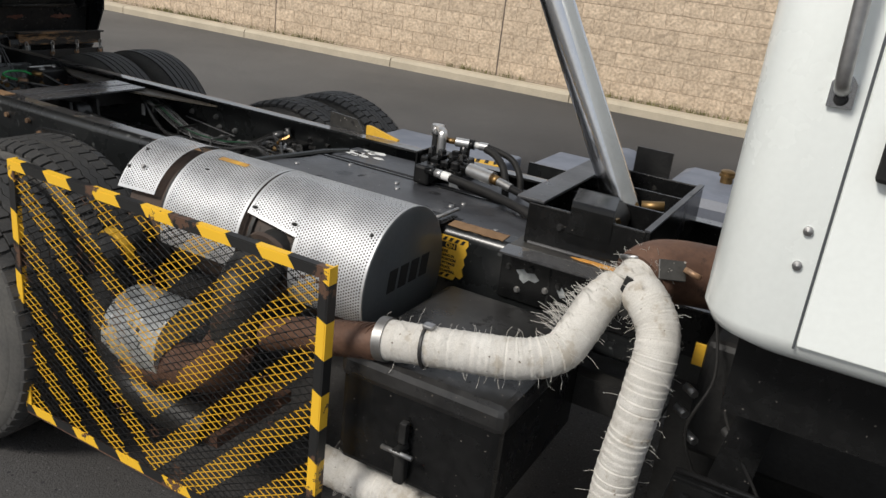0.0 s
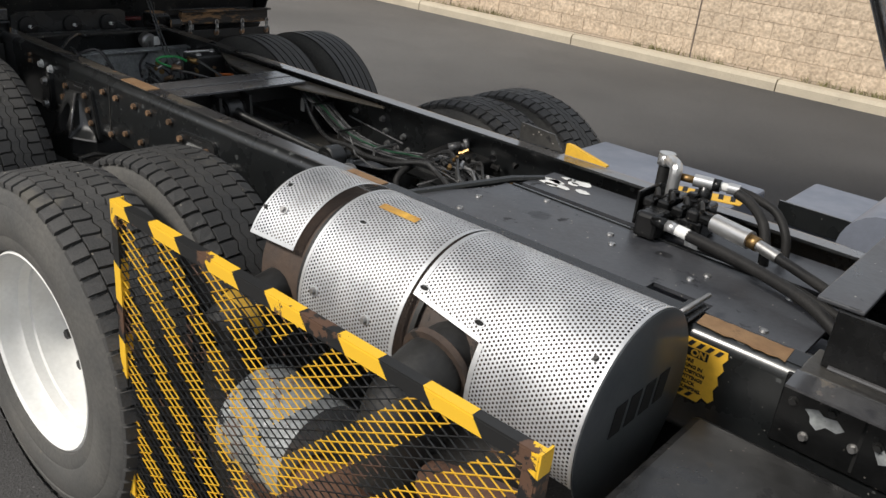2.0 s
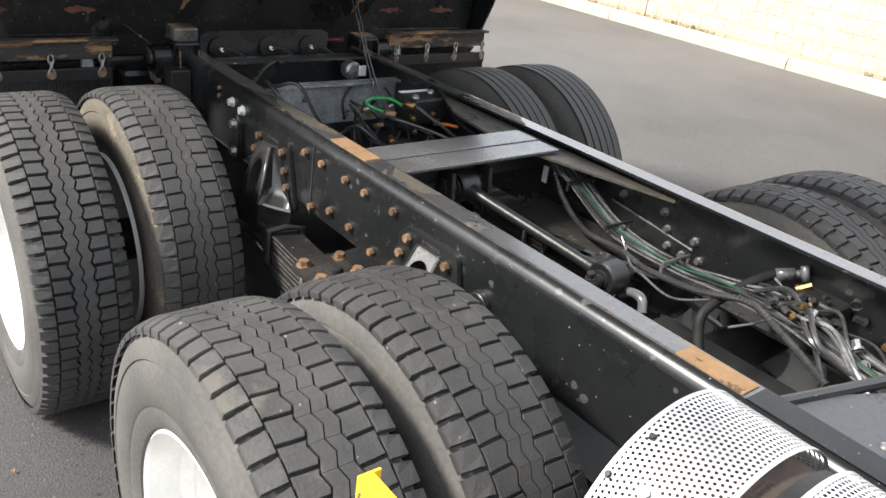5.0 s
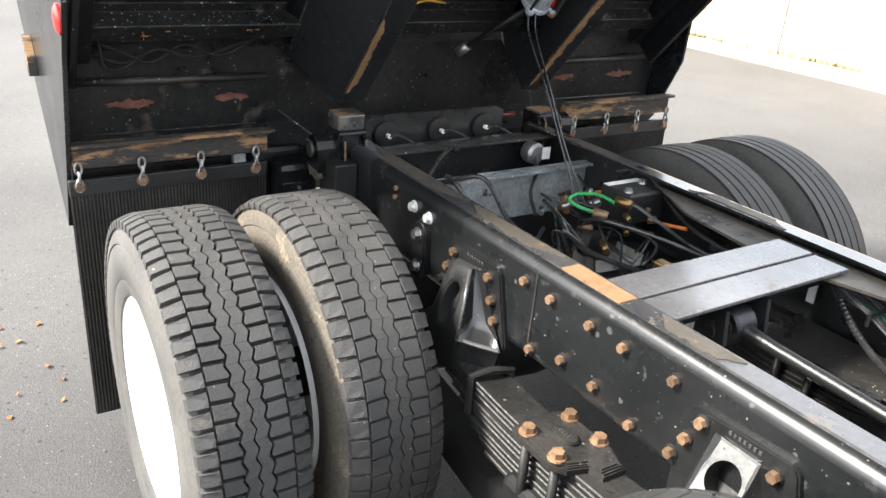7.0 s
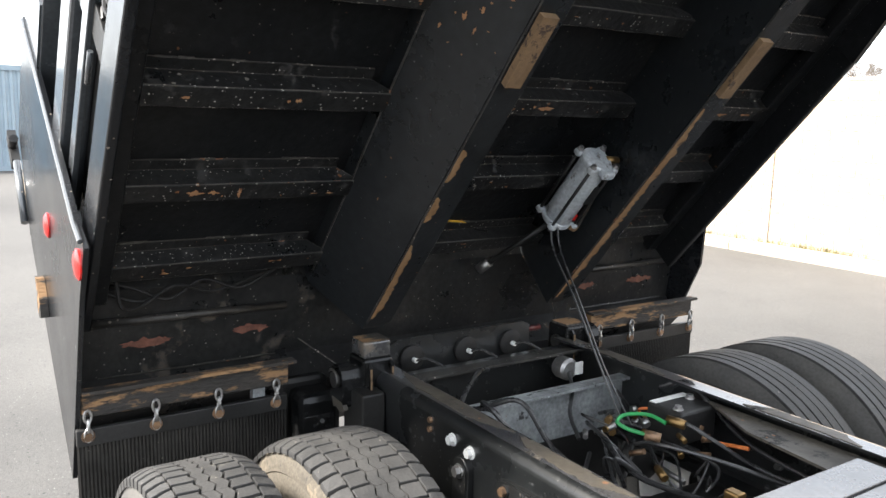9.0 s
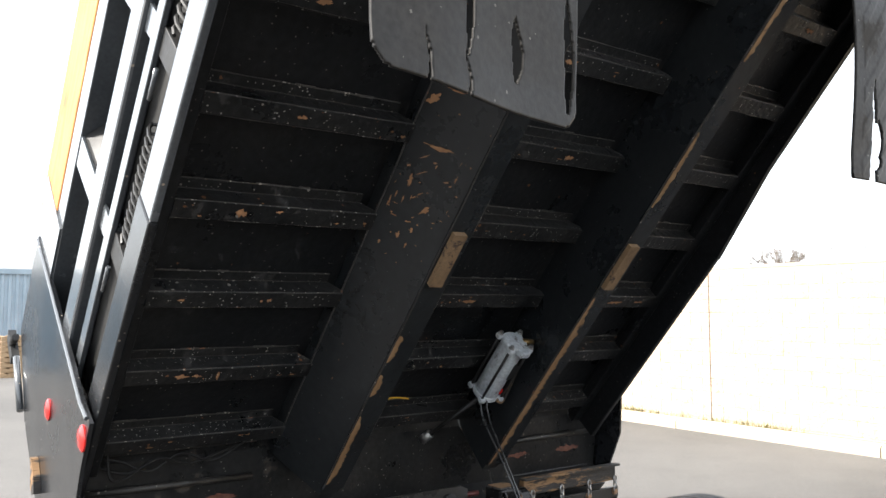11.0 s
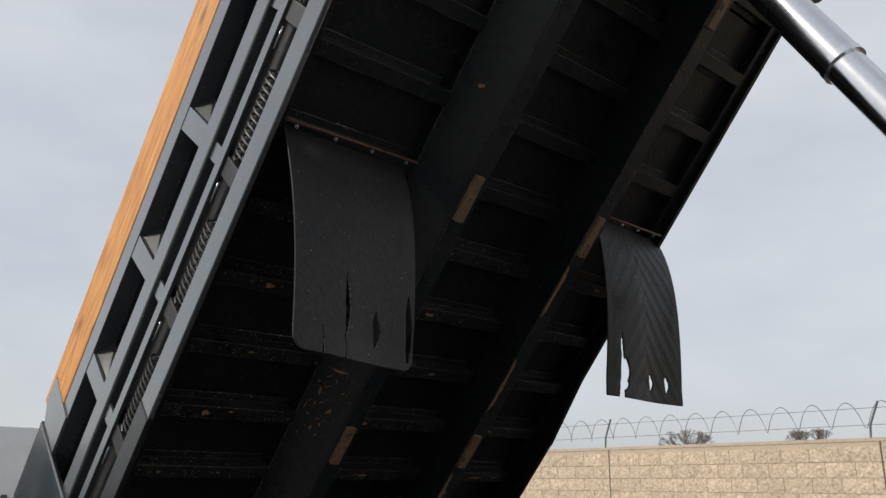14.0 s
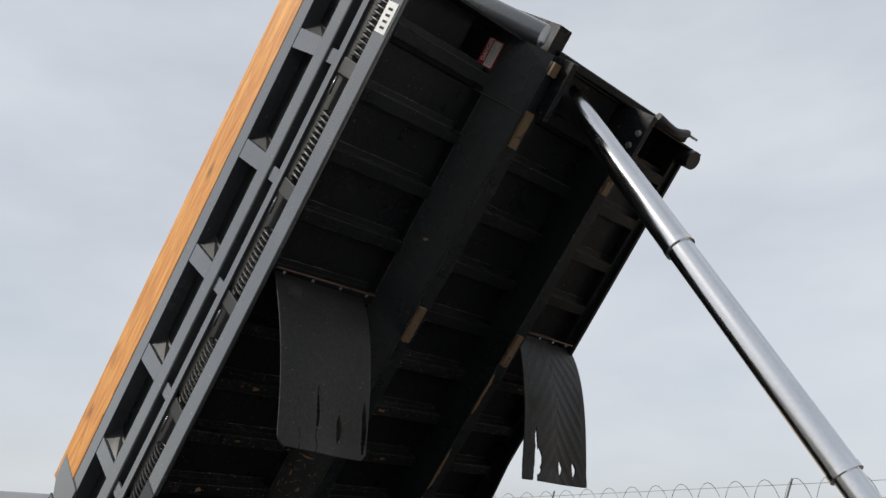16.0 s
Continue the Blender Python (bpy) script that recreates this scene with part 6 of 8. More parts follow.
ob = part("exhaust_elbow", tube(curve_points([(3.018, -.665, 1.125), (3.035, -.63, 1.142), (3.075, -.585, 1.145), (3.16, -.525, 1.135), (3.35, -.45, 1.12), (3.6, -.4, 1.10)], 10), .084, 32, True, None), M_rustpipe, truck, "rust-brown exhaust elbow")
part("band_clamp", tube([(3.016, -.672, 1.139), (3.021, -.660, 1.144)], .0625, 28), M_steel, ob, "shiny hose clamp")
part("clamp_screw", tube([(2.955, -.675, 1.178), (3.005, -.69, 1.195)], .007, 8), M_steel, ob)
bm = box(-.034, .034, -.004, .004, -.026, .026, .002)
bmesh.ops.transform(bm, matrix=Matrix.Translation((3.09, -.69, 1.185)) @ Matrix.Rotation(radians(28), 4, 'Z') @ Matrix.Rotation(radians(-35), 4, 'X'), verts=bm.verts)
part("clamp_plate", bm, M_blackdusty, ob, "black folded clamp plate")
part("clamp_bolt", tube([(3.118, -.685, 1.195), (3.16, -.69, 1.185)], .008, 8), M_boltr, ob)

# warning plate on the rail web
torn = [(2.166, .862), (2.372, .858), (2.380, .874), (2.396, .868), (2.406, .880), (2.399, .902), (2.407, .921), (2.401, .938), (2.411, .958), (2.404, .972), (2.413, .988), (2.410, 1.003), (2.166, 1.005)]
sgn = part("warning_label", prism(torn, 1, WEB - .003, WEB - .0008), M_yellow, truck, "torn yellow warning label with black print")
for k in range(11):
    for zz, dz in ((.986, .014), (.864, .012)):
        if zz > .9 or k < 9:
            part("stripe", prism([(2.168 + .0215 * k, zz), (2.179 + .0215 * k, zz), (2.188 + .0215 * k, zz + dz), (2.177 + .0215 * k, zz + dz)], 1, WEB - .0044, WEB - .0031), M_text_dark, sgn)
part("header_panel", box(2.172, 2.372, WEB - .0038, WEB - .0031, .962, .982), M_text_dark, sgn)
for k in range(6):
    part("print_bar", box(2.18, 2.305 - .012 * (k % 3), WEB - .0044, WEB - .0031, .9485 - .0135 * k, .9545 - .0135 * k), M_text_dark, sgn)


def lettering(text, name, size, m, material, parent, label="", extrude=.0008, shear=0.0):
    cu = bpy.data.curves.new(name, 'FONT')
    cu.body, cu.size, cu.extrude, cu.shear = text, size, extrude, shear
    cu.offset = size * .025
    cu.align_x, cu.align_y = 'CENTER', 'CENTER'
    tmp = bpy.data.objects.new(name, cu)
    me = bpy.data.meshes.new_from_object(tmp)
    bpy.data.objects.remove(tmp)
    bpy.data.curves.remove(cu)
    me.materials.append(material)
    me.transform(m)
    ob = new(name, me)
    ob.parent = parent
    return tagged(ob, label)


for k in range(4):
    y0, z0 = FY - .105 + .06 * k, FZ - .018
    part("name_mark", prism([(y0, z0), (y0 + .044, z0), (y0 + .056, z0 + .068), (y0 + .012, z0 + .068)], 0, 2.3366, 2.3378), M_text_dark, flt, "black slanted bar of the maker's mark")
lettering("ON", "print", .022, Matrix.Translation((2.350, WEB - .0046, .972)) @ Matrix.Rotation(radians(90), 4, 'X'), M_yellow, sgn)
for k, word in enumerate(("ORE", "KING IN", "POSITION", "FITTINGS", "TRUCK", "DUMPING.")):
    lettering(word, "print", .0115, Matrix.Translation((2.322 + .0034 * len(word), WEB - .0040, .951 - .0135 * k)) @ Matrix.Rotation(radians(90), 4, 'X'), M_text_dark, sgn)

# ---- far-side boxes ----
for x0, x1, y0, y1, z1, lab in ((1.27, 1.972, .56, .99, .95, "blue-grey painted steel tank top"), (2.075, 2.42, .85, 1.22, .965, "blue-grey painted tool box")):
    ob = part("side_tank", box(x0, x1, y0, y1, .45, z1, .012), M_bluegrey, truck, lab)
    part("edge_strip", box(x0 - .005, x1 + .005, y0 - .012, y0 - .001, z1 - .07, z1 + .006), M_black, ob)
ob = part("side_tank", box(2.72, 3.6, .62, 1.15, .45, 1.06, .05), M_bluegrey, truck, "blue-grey fuel tank with a yellow filler cap")
part("filler_cap", add_lathe(bmesh.new(), [(.026, 1.06), (.026, 1.085), (.034, 1.087), (.034, 1.097), (.031, 1.098), (.031, 1.110), (.022, 1.115), (.0005, 1.115)], (2.94, .93, 0), 'z', 20), M_brass, ob)
part("air_tank", tube([(2.45, .62, .96), (2.45, 1.1, .96)], .12, 24), M_bluegrey, truck, "blue-grey round tank")

# ---- cab ----
cab_pts = []
for cx, cy, a0 in ((3.34, -1.0, 180), (5.2, -1.0, 270), (5.2, 1.0, 0), (3.34, 1.0, 90)):
    for k in range(7):
        a = radians(a0 + 90 * k / 6)
        cab_pts.append((cx + .12 * math.cos(a), cy + .12 * math.sin(a)))
bm = bmesh.new()
levels = [(1.215, .955), (1.235, .985), (1.27, 1.0), (1.9, 1.0), (2.5, .985), (2.8, .95), (2.86, .90)]
rings = [[bm.verts.new((4.3 + (px - 4.3) * s, py * s, z)) for px, py in cab_pts] for z, s in levels]
for a, b in zip(rings, rings[1:]):
    for k in range(len(a)):
        f = bm.faces.new((a[k], a[(k + 1) % len(a)], b[(k + 1) % len(a)], b[k]))
        f.smooth = True
bm.faces.new(rings[0][::-1])
bm.faces.new(rings[-1])
cab = part("cab", bm, M_white, truck, "white painted truck cab with rounded corners")
CY = -1.12
part("door_seam", box(3.4035, 3.4085, CY - .0010, CY + .002, 1.255, 2.4), M_cap, cab)
part("door", box(3.410, 4.3, CY - .004, CY + .004, 1.262, 2.42, .003), M_white, cab, "white cab door")
part("handle_recess", box(3.50, 3.66, CY - .007, CY - .003, 1.52, 1.70, .002), M_white, cab)
part("door_handle", box(3.450, 3.56, CY - .03, CY - .003, 1.585, 1.69, .008), M_text_dark, cab, "black door latch handle")
part("grab_handle", tube(curve_points([(3.368, CY - .0, 1.72), (3.366, CY - .03, 1.725), (3.364, CY - .045, 1.76), (3.360, CY - .048, 1.9), (3.356, CY - .048, 2.2)], 8), .0125, 14), M_steel, cab, "brushed steel grab handle")
part("handle_foot", add_prism(bmesh.new(), [(3.348, 1.690), (3.388, 1.690), (3.388, 1.73), (3.378, 1.742), (3.358, 1.742), (3.348, 1.73)], 1, CY - .010, CY + .002), M_chrome, cab)
part("bolt", bolt((3.368, CY - .01, 1.705), (0, -1, 0), .009, .008), M_dark, cab)
for bx, bz in ((3.376, 1.475), (3.374, 1.41)):
    part("screw", add_lathe(bmesh.new(), [(.0085, -.0), (.0085, -.006), (.0005, -.009)], (bx, CY, bz), 'y', 14), M_steel, cab)
# black enamel on cab floor and step tank carries the shade under the cab
part("cab_floor", box(3.3, 5.1, -.95, .95, 1.0, 1.22), M_boxblack, truck)
ob = part("cab_step", box(3.25, 4.2, -1.12, -.60, .50, .56, .01), M_boxblack, truck, "black ribbed cab step over the tank")
for k in range(9):
    part("step_ridge", tube([(3.3 + .1 * k, -1.10, .562), (3.3 + .1 * k, -.66, .562)], .010, 8), M_dark, ob)
part("step_tank", box(3.25, 4.2, -1.08, -.55, .30, .50, .03), M_boxblack, truck)
for pts in ([(3.2, -.6, 1.1), (3.25, -.7, .95), (3.22, -.75, .8), (3.3, -.7, .6)], [(3.3, -.5, 1.0), (3.35, -.65, .9), (3.4, -.7, .8), (3.35, -.6, .6)], [(3.25, -.5, .9), (3.3, -.7, .85), (3.42, -.75, .7)]):
    part("cable", tube(curve_points(pts, 8), .0042, 7), M_hose, truck)
ob = part("upper_step", box(3.228, 3.95, -1.13, -.835, .728, .745, .006), M_boxblack, truck, "black punched steel cab step with a raised lip")
for yy, zz, r in ((-.838, .750, .0075), (-.868, .747, .004)):
    part("step_lip", tube([(3.232, yy, zz), (3.95, yy, zz)], r, 10), M_boxblack, ob)
for i in range(7):
    for j in range(3):
        part("punched_hole", add_lathe(bmesh.new(), [(.0125, .745), (.0115, .752), (.008, .753), (.0065, .7465), (.0005, .7465)], (3.275 + .10 * i + .05 * (j % 2), -.93 - .07 * j, 0), 'z', 14), M_boxblack, ob)
# two dark blocks added as a backdrop, they cover the ground beyond
part("front_frame", box(3.2, 4.4, -.60, -.44, .66, 1.0, .02), M_dark, truck)
part("gearbox", prism([(3.12, .36), (3.12, .80), (3.3, .95), (4.5, .98), (4.5, .34)], 1, -.43, -.05), M_dark, truck, "black block added under the cab to hide the ground")
part("step_bracket", prism([(3.27, .52), (3.38, .52), (3.42, 1.0), (3.34, 1.0)], 1, -.74, -.70), M_boxblack, truck, "black step bracket under the cab")
for p in ((3.18, -.62, .86), (3.17, -.63, .80), (3.3, -.63, .78), (3.21, -.64, .74)):
    part("fitting", tube([p, (p[0] + .03, p[1] - .03, p[2])], .012, 6), M_steel, truck)

tag = part("hazard_tape", prism([(1.715, .69), (1.74, .615), (1.985, .70), (1.975, .785)], 2, .9505, .9530), M_yellow, truck, "worn yellow and black striped tape on the tank top")
for k in range(6):
    x = 1.745 + .04 * k
    part("stripe", prism([(x, .645 + .013 * k), (x + .016, .652 + .013 * k), (x - .004, .71 + .013 * k), (x - .02, .703 + .013 * k)], 2, .9531, .9540), M_text_dark, tag)

part("warning_tag", box(3.17, 3.21, -.565, -.56, .90, .965, .002), M_yellow, truck, "yellow tag beside the exhaust")

# wires of the rear lights, slot in the deck, flakes on the strip
for ly in (-.262, -.041, .153):
    part("light_wire", tube(curve_points([(-1.262, ly, 1.033), (-1.235, ly + .02, 1.045), (-1.22, ly + .07, 1.02), (-1.20, ly + .12, .98)], 6), .004, 6), M_cable, truck)
part("deck_slot", box(1.46, 2.52, .02, .11, .962, .968), M_text_dark, truck)
dp = bpy.data.objects["deck_plate"]
part("edge_angle", box(1.36, 2.52, -.352, -.335, .98, 1.004, .002), M_black, dp)
part("edge_angle", prism([(1.46, .0635), (2.52, .0335), (2.52, .0415), (1.46, .0715)], 2, .975, .999), M_black, dp)
rng = random.Random(44)
ds = bpy.data.objects["deck_strip"]
for k in range(12):
    cx, cy, rr = rng.uniform(2.10, 2.26), rng.uniform(.09, .125), rng.uniform(.006, .018)
    bm = bmesh.new()
    bm.faces.new([bm.verts.new((cx + 1.8 * rr * math.cos(a) * rng.uniform(.4, 1.1), cy + rr * math.sin(a) * rng.uniform(.4, 1.1), .9975)) for a in [i * .57 for i in range(11)]])
    part("paint_flake", bm, M_whiteplastic, ds, fix=False)

# ---- raised dump bed (built flat, then tipped about its rear hinge) ----
TIP = 48.5
BED = Matrix.Translation((-1.25, 0, 1.0)) @ Matrix.Rotation(radians(-TIP), 4, 'Y')
LEN = 4.02
bed = holder("dump_bed", "raised black dump bed with steel cross members and timber side boards", "dump bed")
bed.matrix_world = BED
part("bed_floor", box(.09, 3.69, -1.19, 1.06, .4235, .436), M_under, bed, "black scuffed bed floor seen from below")
part("bed_floor", box(3.69, LEN, -1.19, 1.06, .570, .582), M_under, bed)
part("floor_step", box(3.685, 3.697, -1.19, 1.06, .4365, .569), M_under, bed)


def cross_member(x, y0, y1, clip0, clip1):
    """A shallow folded hat channel: flat foot, upright sides, a thin flange on the floor, ends cut at a slant where they meet a sill."""
    bm = bmesh.new()
    a0, a1 = (.050 if clip0 else 0), (.050 if clip1 else 0)
    section = ((-.034, .4235, 1), (-.034, .417, 1), (-.010, .414, 1), (-.010, .364, 0), (-.007, .36, 0), (.051, .36, 0), (.054, .364, 0), (.056, .414, 1), (.086, .417, 1), (.086, .4235, 1))
    rings = []
    for y, inset in ((y0, a0), (y1, -a1)):
        rings.append([bm.verts.new((x + dx, y + inset * up, z)) for dx, z, up in section])
    n = len(section)
    for k in range(n - 1):
        bm.faces.new((rings[0][k], rings[0][k + 1], rings[1][k + 1], rings[1][k]))
    bm.faces.new(rings[0])
    bm.faces.new(rings[1][::-1])
    bmesh.ops.recalc_face_normals(bm, faces=bm.faces[:])
    return bm


def worn_edges(x, y0, y1, clip0, clip1):
    """Lines of the scuffed edges and weld seams of a cross member, with their radii."""
    a0, a1 = (.050 if clip0 else 0), (.050 if clip1 else 0)
    lines = []
    for dx, z, inset, r in ((.0525, .3625, 0, .0017), (-.0085, .3625, 0, .0014), (.057, .4135, 1, .0013), (.0865, .4205, 1, .0016)):
        ya, yb = (y0 + a0, y1 - a1) if inset else (y0, y1)
        lines.append(([(x + dx + .0012 * math.sin(k * 2.3 + x * 9), ya + (yb - ya) * k / 9, z + .0008 * math.sin(k * 1.7)) for k in range(10)], r))
    for clip, yl, yh in ((clip0, y0, y0 + a0), (clip1, y1, y1 - a1)):
        if clip:
            lines.append(([(x + .0535, yl, .364), (x + .0555, yh, .413)], .0016))
    rr = random.Random(int(x * 997 + y0 * 131))
    for k in range(3):
        ya = rr.uniform(y0 + a0 + .02, y1 - a1 - .14)
        lines.append(([(x + .087, ya + .012 * i, .4205 + .001 * math.sin(i * 2.7)) for i in range(rr.randrange(4, 9))], rr.uniform(.003, .0045)))
    return lines


XM = [.165 + .325 * k for k in range(12)]
for x in XM:
    for y0, y1, c0, c1 in ((-1.175, -.535, False, True), (-.385, .385, True, True), (.535, 1.07, True, False)):
        xm = part("cross_member", cross_member(x, y0, y1, c0, c1), M_member if x < 2.2 else M_under, bed, "black scuffed channel cross member")
        for line, r in worn_edges(x, y0, y1, c0, c1):
            part("worn_edge", tube(line, r, 5), M_edge if x < 1.9 else M_scuff, xm)
SILL_Z = .155
for s in (-1, 1):
    sec = [(s * .552, .50), (s * .548, .365), (s * .43, SILL_Z), (s * .352, SILL_Z), (s * .372, .50)]
    part("sill", prism(sec, 0, .06, LEN - .02), M_sill, bed, "deep black longitudinal sill with sloped side")
    part("sill_flange", box(.10, LEN - .02, s * .391 - .042, s * .391 + .042, SILL_Z - .014, SILL_Z - .002), M_sill, bed)
    for yy, zz in ((s * .433, SILL_Z - .010), (s * .349, SILL_Z - .010), (s * .550, .367)):
        line = [(.12 + (LEN - .16) * k / 40, yy + .0012 * math.sin(k * 2.1), zz + .001 * math.sin(k * 1.3)) for k in range(41)]
        part("worn_edge", tube(line, .003, 5), M_scuff, bed)
    for x0, x1 in ((1.10, 1.30), (2.37, 2.58), (3.53, 3.73), (3.93, 4.0)):
        part("wear_pad", box(x0, x1, s * .389 - .0235 - .016, s * .389 + .0235 - .016, SILL_Z - .034, SILL_Z - .0145), M_pad, bed, "worn tan pad")
    wear = random.Random(31 + s)
    for x0, x1, w in ((.14, .50, .026), (.60, .70, .022), (.76, .88, .022)) if s < 0 else ((.12, 1.04, .034), (1.46, 1.76, .022), (2.02, 2.3, .022)):
        n = int((x1 - x0) / .014) + 4
        lo = [(x0 + (x1 - x0) * k / n, s * .391 - .043 + wear.uniform(-.0005, .0015)) for k in range(n + 1)]
        hi = [(x0 + (x1 - x0) * (k + wear.uniform(-.3, .3)) / n, s * .391 - .040 + w * wear.uniform(.45, 1.0) * min(1, .25 + 5 * k / n, .25 + 5 * (n - k) / n)) for k in range(n + 1)]
        part("bare_edge", prism(lo + hi[::-1], 2, SILL_Z - .0165, SILL_Z - .0142), M_tan, bed, "bare rusty edge")

# scrapes through the paint on the near sill's sloping side and on the cross members
M_scrape = surf("rusty_scrape", (0.36, 0.19, 0.09), (0.24, 0.12, 0.06), 25, 0.8, 0.95, bump=0.2)
rng = random.Random(21)


def scrape(origin, ax_u, ax_v, length, width, lift):
    n = 20
    o, u, v = Vector(origin) + Vector(lift), Vector(ax_u).normalized(), Vector(ax_v).normalized()
    bm = bmesh.new()
    bm.faces.new([bm.verts.new(o + u * (length / 2 * math.cos(2 * math.pi * k / n) * rng.uniform(.45, 1.15)) + v * (width / 2 * math.sin(2 * math.pi * k / n) * rng.uniform(.15, 1.3))) for k in range(n)])
    part("bare_scrape", bm, M_scrape, bed, fix=False)


def on_slope(x, f):
    return (x, -.548 + .118 * f, .365 - .21 * f)


for x, f, ln, wd, dx in ((1.50, .45, .13, .035, .2), (1.36, .25, .05, .03, 1.0), (1.30, .6, .06, .03, .6), (1.26, .1, .05, .02, 1), (1.62, .1, .07, .05, .5), (1.68, .35, .10, .03, .2), (1.18, .4, .03, .03, 1), (1.42, .7, .03, .012, .4), (1.34, .45, .03, .01, .5), (1.22, .55, .025, .02, 1), (2.9, .45, .05, .04, .3), (1.12, .2, .02, .02, 1), (1.45, .3, .06, .008, .5), (1.40, .35, .07, .008, .5), (.55, .4, .015, .012, 1)):
    scrape(on_slope(x, f), (dx, .49 * (1 - dx), -.87 * (1 - dx)), (1 - dx, -.49 * dx, .87 * dx), ln * .85, wd * .5, (0, -.0021, -.0012))
for k in range(34):
    x, f = rng.gauss(1.33, .12), rng.uniform(.05, .95)
    dx = rng.choice((.15, .3, .5, 1.0))
    scrape(on_slope(x, f), (dx, .49 * (1 - dx), -.87 * (1 - dx)), (1 - dx, -.49 * dx, .87 * dx), rng.uniform(.006, .030), rng.uniform(.002, .007), (0, -.0021, -.0012))
for k, y, ln, wd in ((3, -.98, .05, .035), (2, -.80, .02, .02), (1, -.95, .035, .02), (1, -1.0, .05, .03), (1, -.88, .012, .05), (3, -.15, .04, .03), (4, .1, .05, .03), (2, .0, .06, .03), (5, -.1, .08, .03), (5, -.95, .05, .03), (4, -.9, .03, .02), (6, .9, .06, .03), (3, .7, .05, .02), (2, .8, .10, .03), (2, .95, .06, .02)):
    scrape((XM[k] + .022, y, .36), (0, 1, 0), (1, 0, 0), ln, wd * .75, (0, 0, -.0016))
for k in range(40):
    i = rng.randrange(0, 6)
    scrape((XM[i] + .022 + rng.uniform(-.02, .02), rng.choice((rng.uniform(-1.15, -.56), rng.uniform(-.36, .36))), .36), (0, 1, 0), (1, 0, 0), rng.uniform(.006, .03), rng.uniform(.004, .012), (0, 0, -.0016))

# bed sides


FAR_LOW, RE = (.255, .30, .345), 1.17


def bed_side(s):
    off = 0.0 if s < 0 else -.125

    def b(x0, x1, yo, yi, z0, z1, bev=.004):
        ya, yb = sorted((s * (yo + off), s * (yi + off)))
        return box(x0, x1, ya, yb, z0, z1, bev)
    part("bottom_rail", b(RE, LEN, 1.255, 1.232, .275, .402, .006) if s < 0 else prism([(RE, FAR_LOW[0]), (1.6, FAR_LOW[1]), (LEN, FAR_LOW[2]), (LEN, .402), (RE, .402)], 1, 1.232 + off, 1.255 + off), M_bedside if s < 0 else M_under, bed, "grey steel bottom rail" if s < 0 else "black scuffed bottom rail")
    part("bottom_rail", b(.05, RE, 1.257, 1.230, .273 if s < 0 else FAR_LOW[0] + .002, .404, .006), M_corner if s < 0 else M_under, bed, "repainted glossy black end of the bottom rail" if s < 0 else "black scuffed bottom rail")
    part("rail_foot", b(.05, LEN, 1.231, 1.175, .36, .402, .004), M_under, bed)
    part("side_sheet", b(.05, LEN, 1.19, 1.182, .39, 1.13, 0), M_under, bed, "black bed side sheet")
    part("track_rail", b(.25, LEN, 1.262, 1.246, .545, .602, .003), M_bedside, bed)
    part("track_back", b(.25, LEN, 1.20, 1.192, .43, .74, 0), M_dark, bed)
    part("mid_rail", b(.10, LEN, 1.275, 1.20, .675, .795, .010), M_bedside, bed, "dark grey steel side rail")
    part("top_rail", b(-.25, LEN, 1.275, 1.182, 1.055, 1.168), M_bedside, bed, "dark grey steel top rail")
    ob = part("side_board", b(.37, LEN, 1.278, 1.235, 1.170, 1.445, .006), M_wood, bed, "orange-stained timber side board")
    for k in range(5):
        x = .85 + .65 * k
        bm = bmesh.new()
        add_prism(bm, [(x - .01, 1.057), (x + .10, 1.057), (x + .115, .793), (x + .015, .793)], 1, s * (1.272 + off), s * (1.264 + off))
        add_prism(bm, [(x - .01, 1.057), (x - .002, 1.057), (x + .023, .793), (x + .015, .793)], 1, s * (1.19 + off), s * (1.264 + off))
        gus = part("gusset", bm, M_bedside, bed)
        bm = bmesh.new()
        outer = [Vector((px, s * (py + off), pz)) for px, py, pz in ((x + .10, 1.262, 1.055), (x + .175, 1.192, 1.055), (x + .135, 1.192, .797), (x + .115, 1.262, .797))]
        rows = [[bm.verts.new(p + Vector((dx, 0, 0))) for p in outer] for dx in (0, -.006)]
        bm.faces.new(rows[0])
        bm.faces.new(rows[1][::-1])
        for i in range(4):
            bm.faces.new((rows[0][i], rows[0][(i + 1) % 4], rows[1][(i + 1) % 4], rows[1][i]))
        part("side_plate", bm, M_dark, gus, "dark folded side of the gusset")
        bm = bmesh.new()
        add_prism(bm, [(x + .02, .677), (x + .095, .677), (x + .100, .60), (x + .025, .60)], 1, s * (1.262 + off), s * (1.252 + off))
        add_prism(bm, [(x + .02, .677), (x + .028, .677), (x + .033, .60), (x + .025, .60)], 1, s * (1.20 + off), s * (1.252 + off))
        part("gusset", bm, M_bedside, bed)
        part("track_plate", b(x + .01, x + .09, 1.25, 1.195, .402, .547, .002), M_dark, bed)
        part("latch_pin", tube([(x - .10, s * (1.258 + off), .50), (x - .01, s * (1.258 + off), .503)], .007, 8), M_bedside, bed)
        # spring in its slot
        pts = []
        x0, x1 = x + .10, min(x + .49, LEN - .02)
        turns = 13
        for i in range(turns * 9):
            a = 2 * math.pi * i / 9
            pts.append((x0 + (x1 - x0) * i / (turns * 9), s * (1.225 + off + .02 * math.cos(a)), .472 + .055 * math.sin(a)))
        if x1 - x0 > .1:
            part("coil_spring", tube(pts, .0056, 6), M_dark, bed, "dirty coil spring")


bed_side(-1)
bed_side(1)
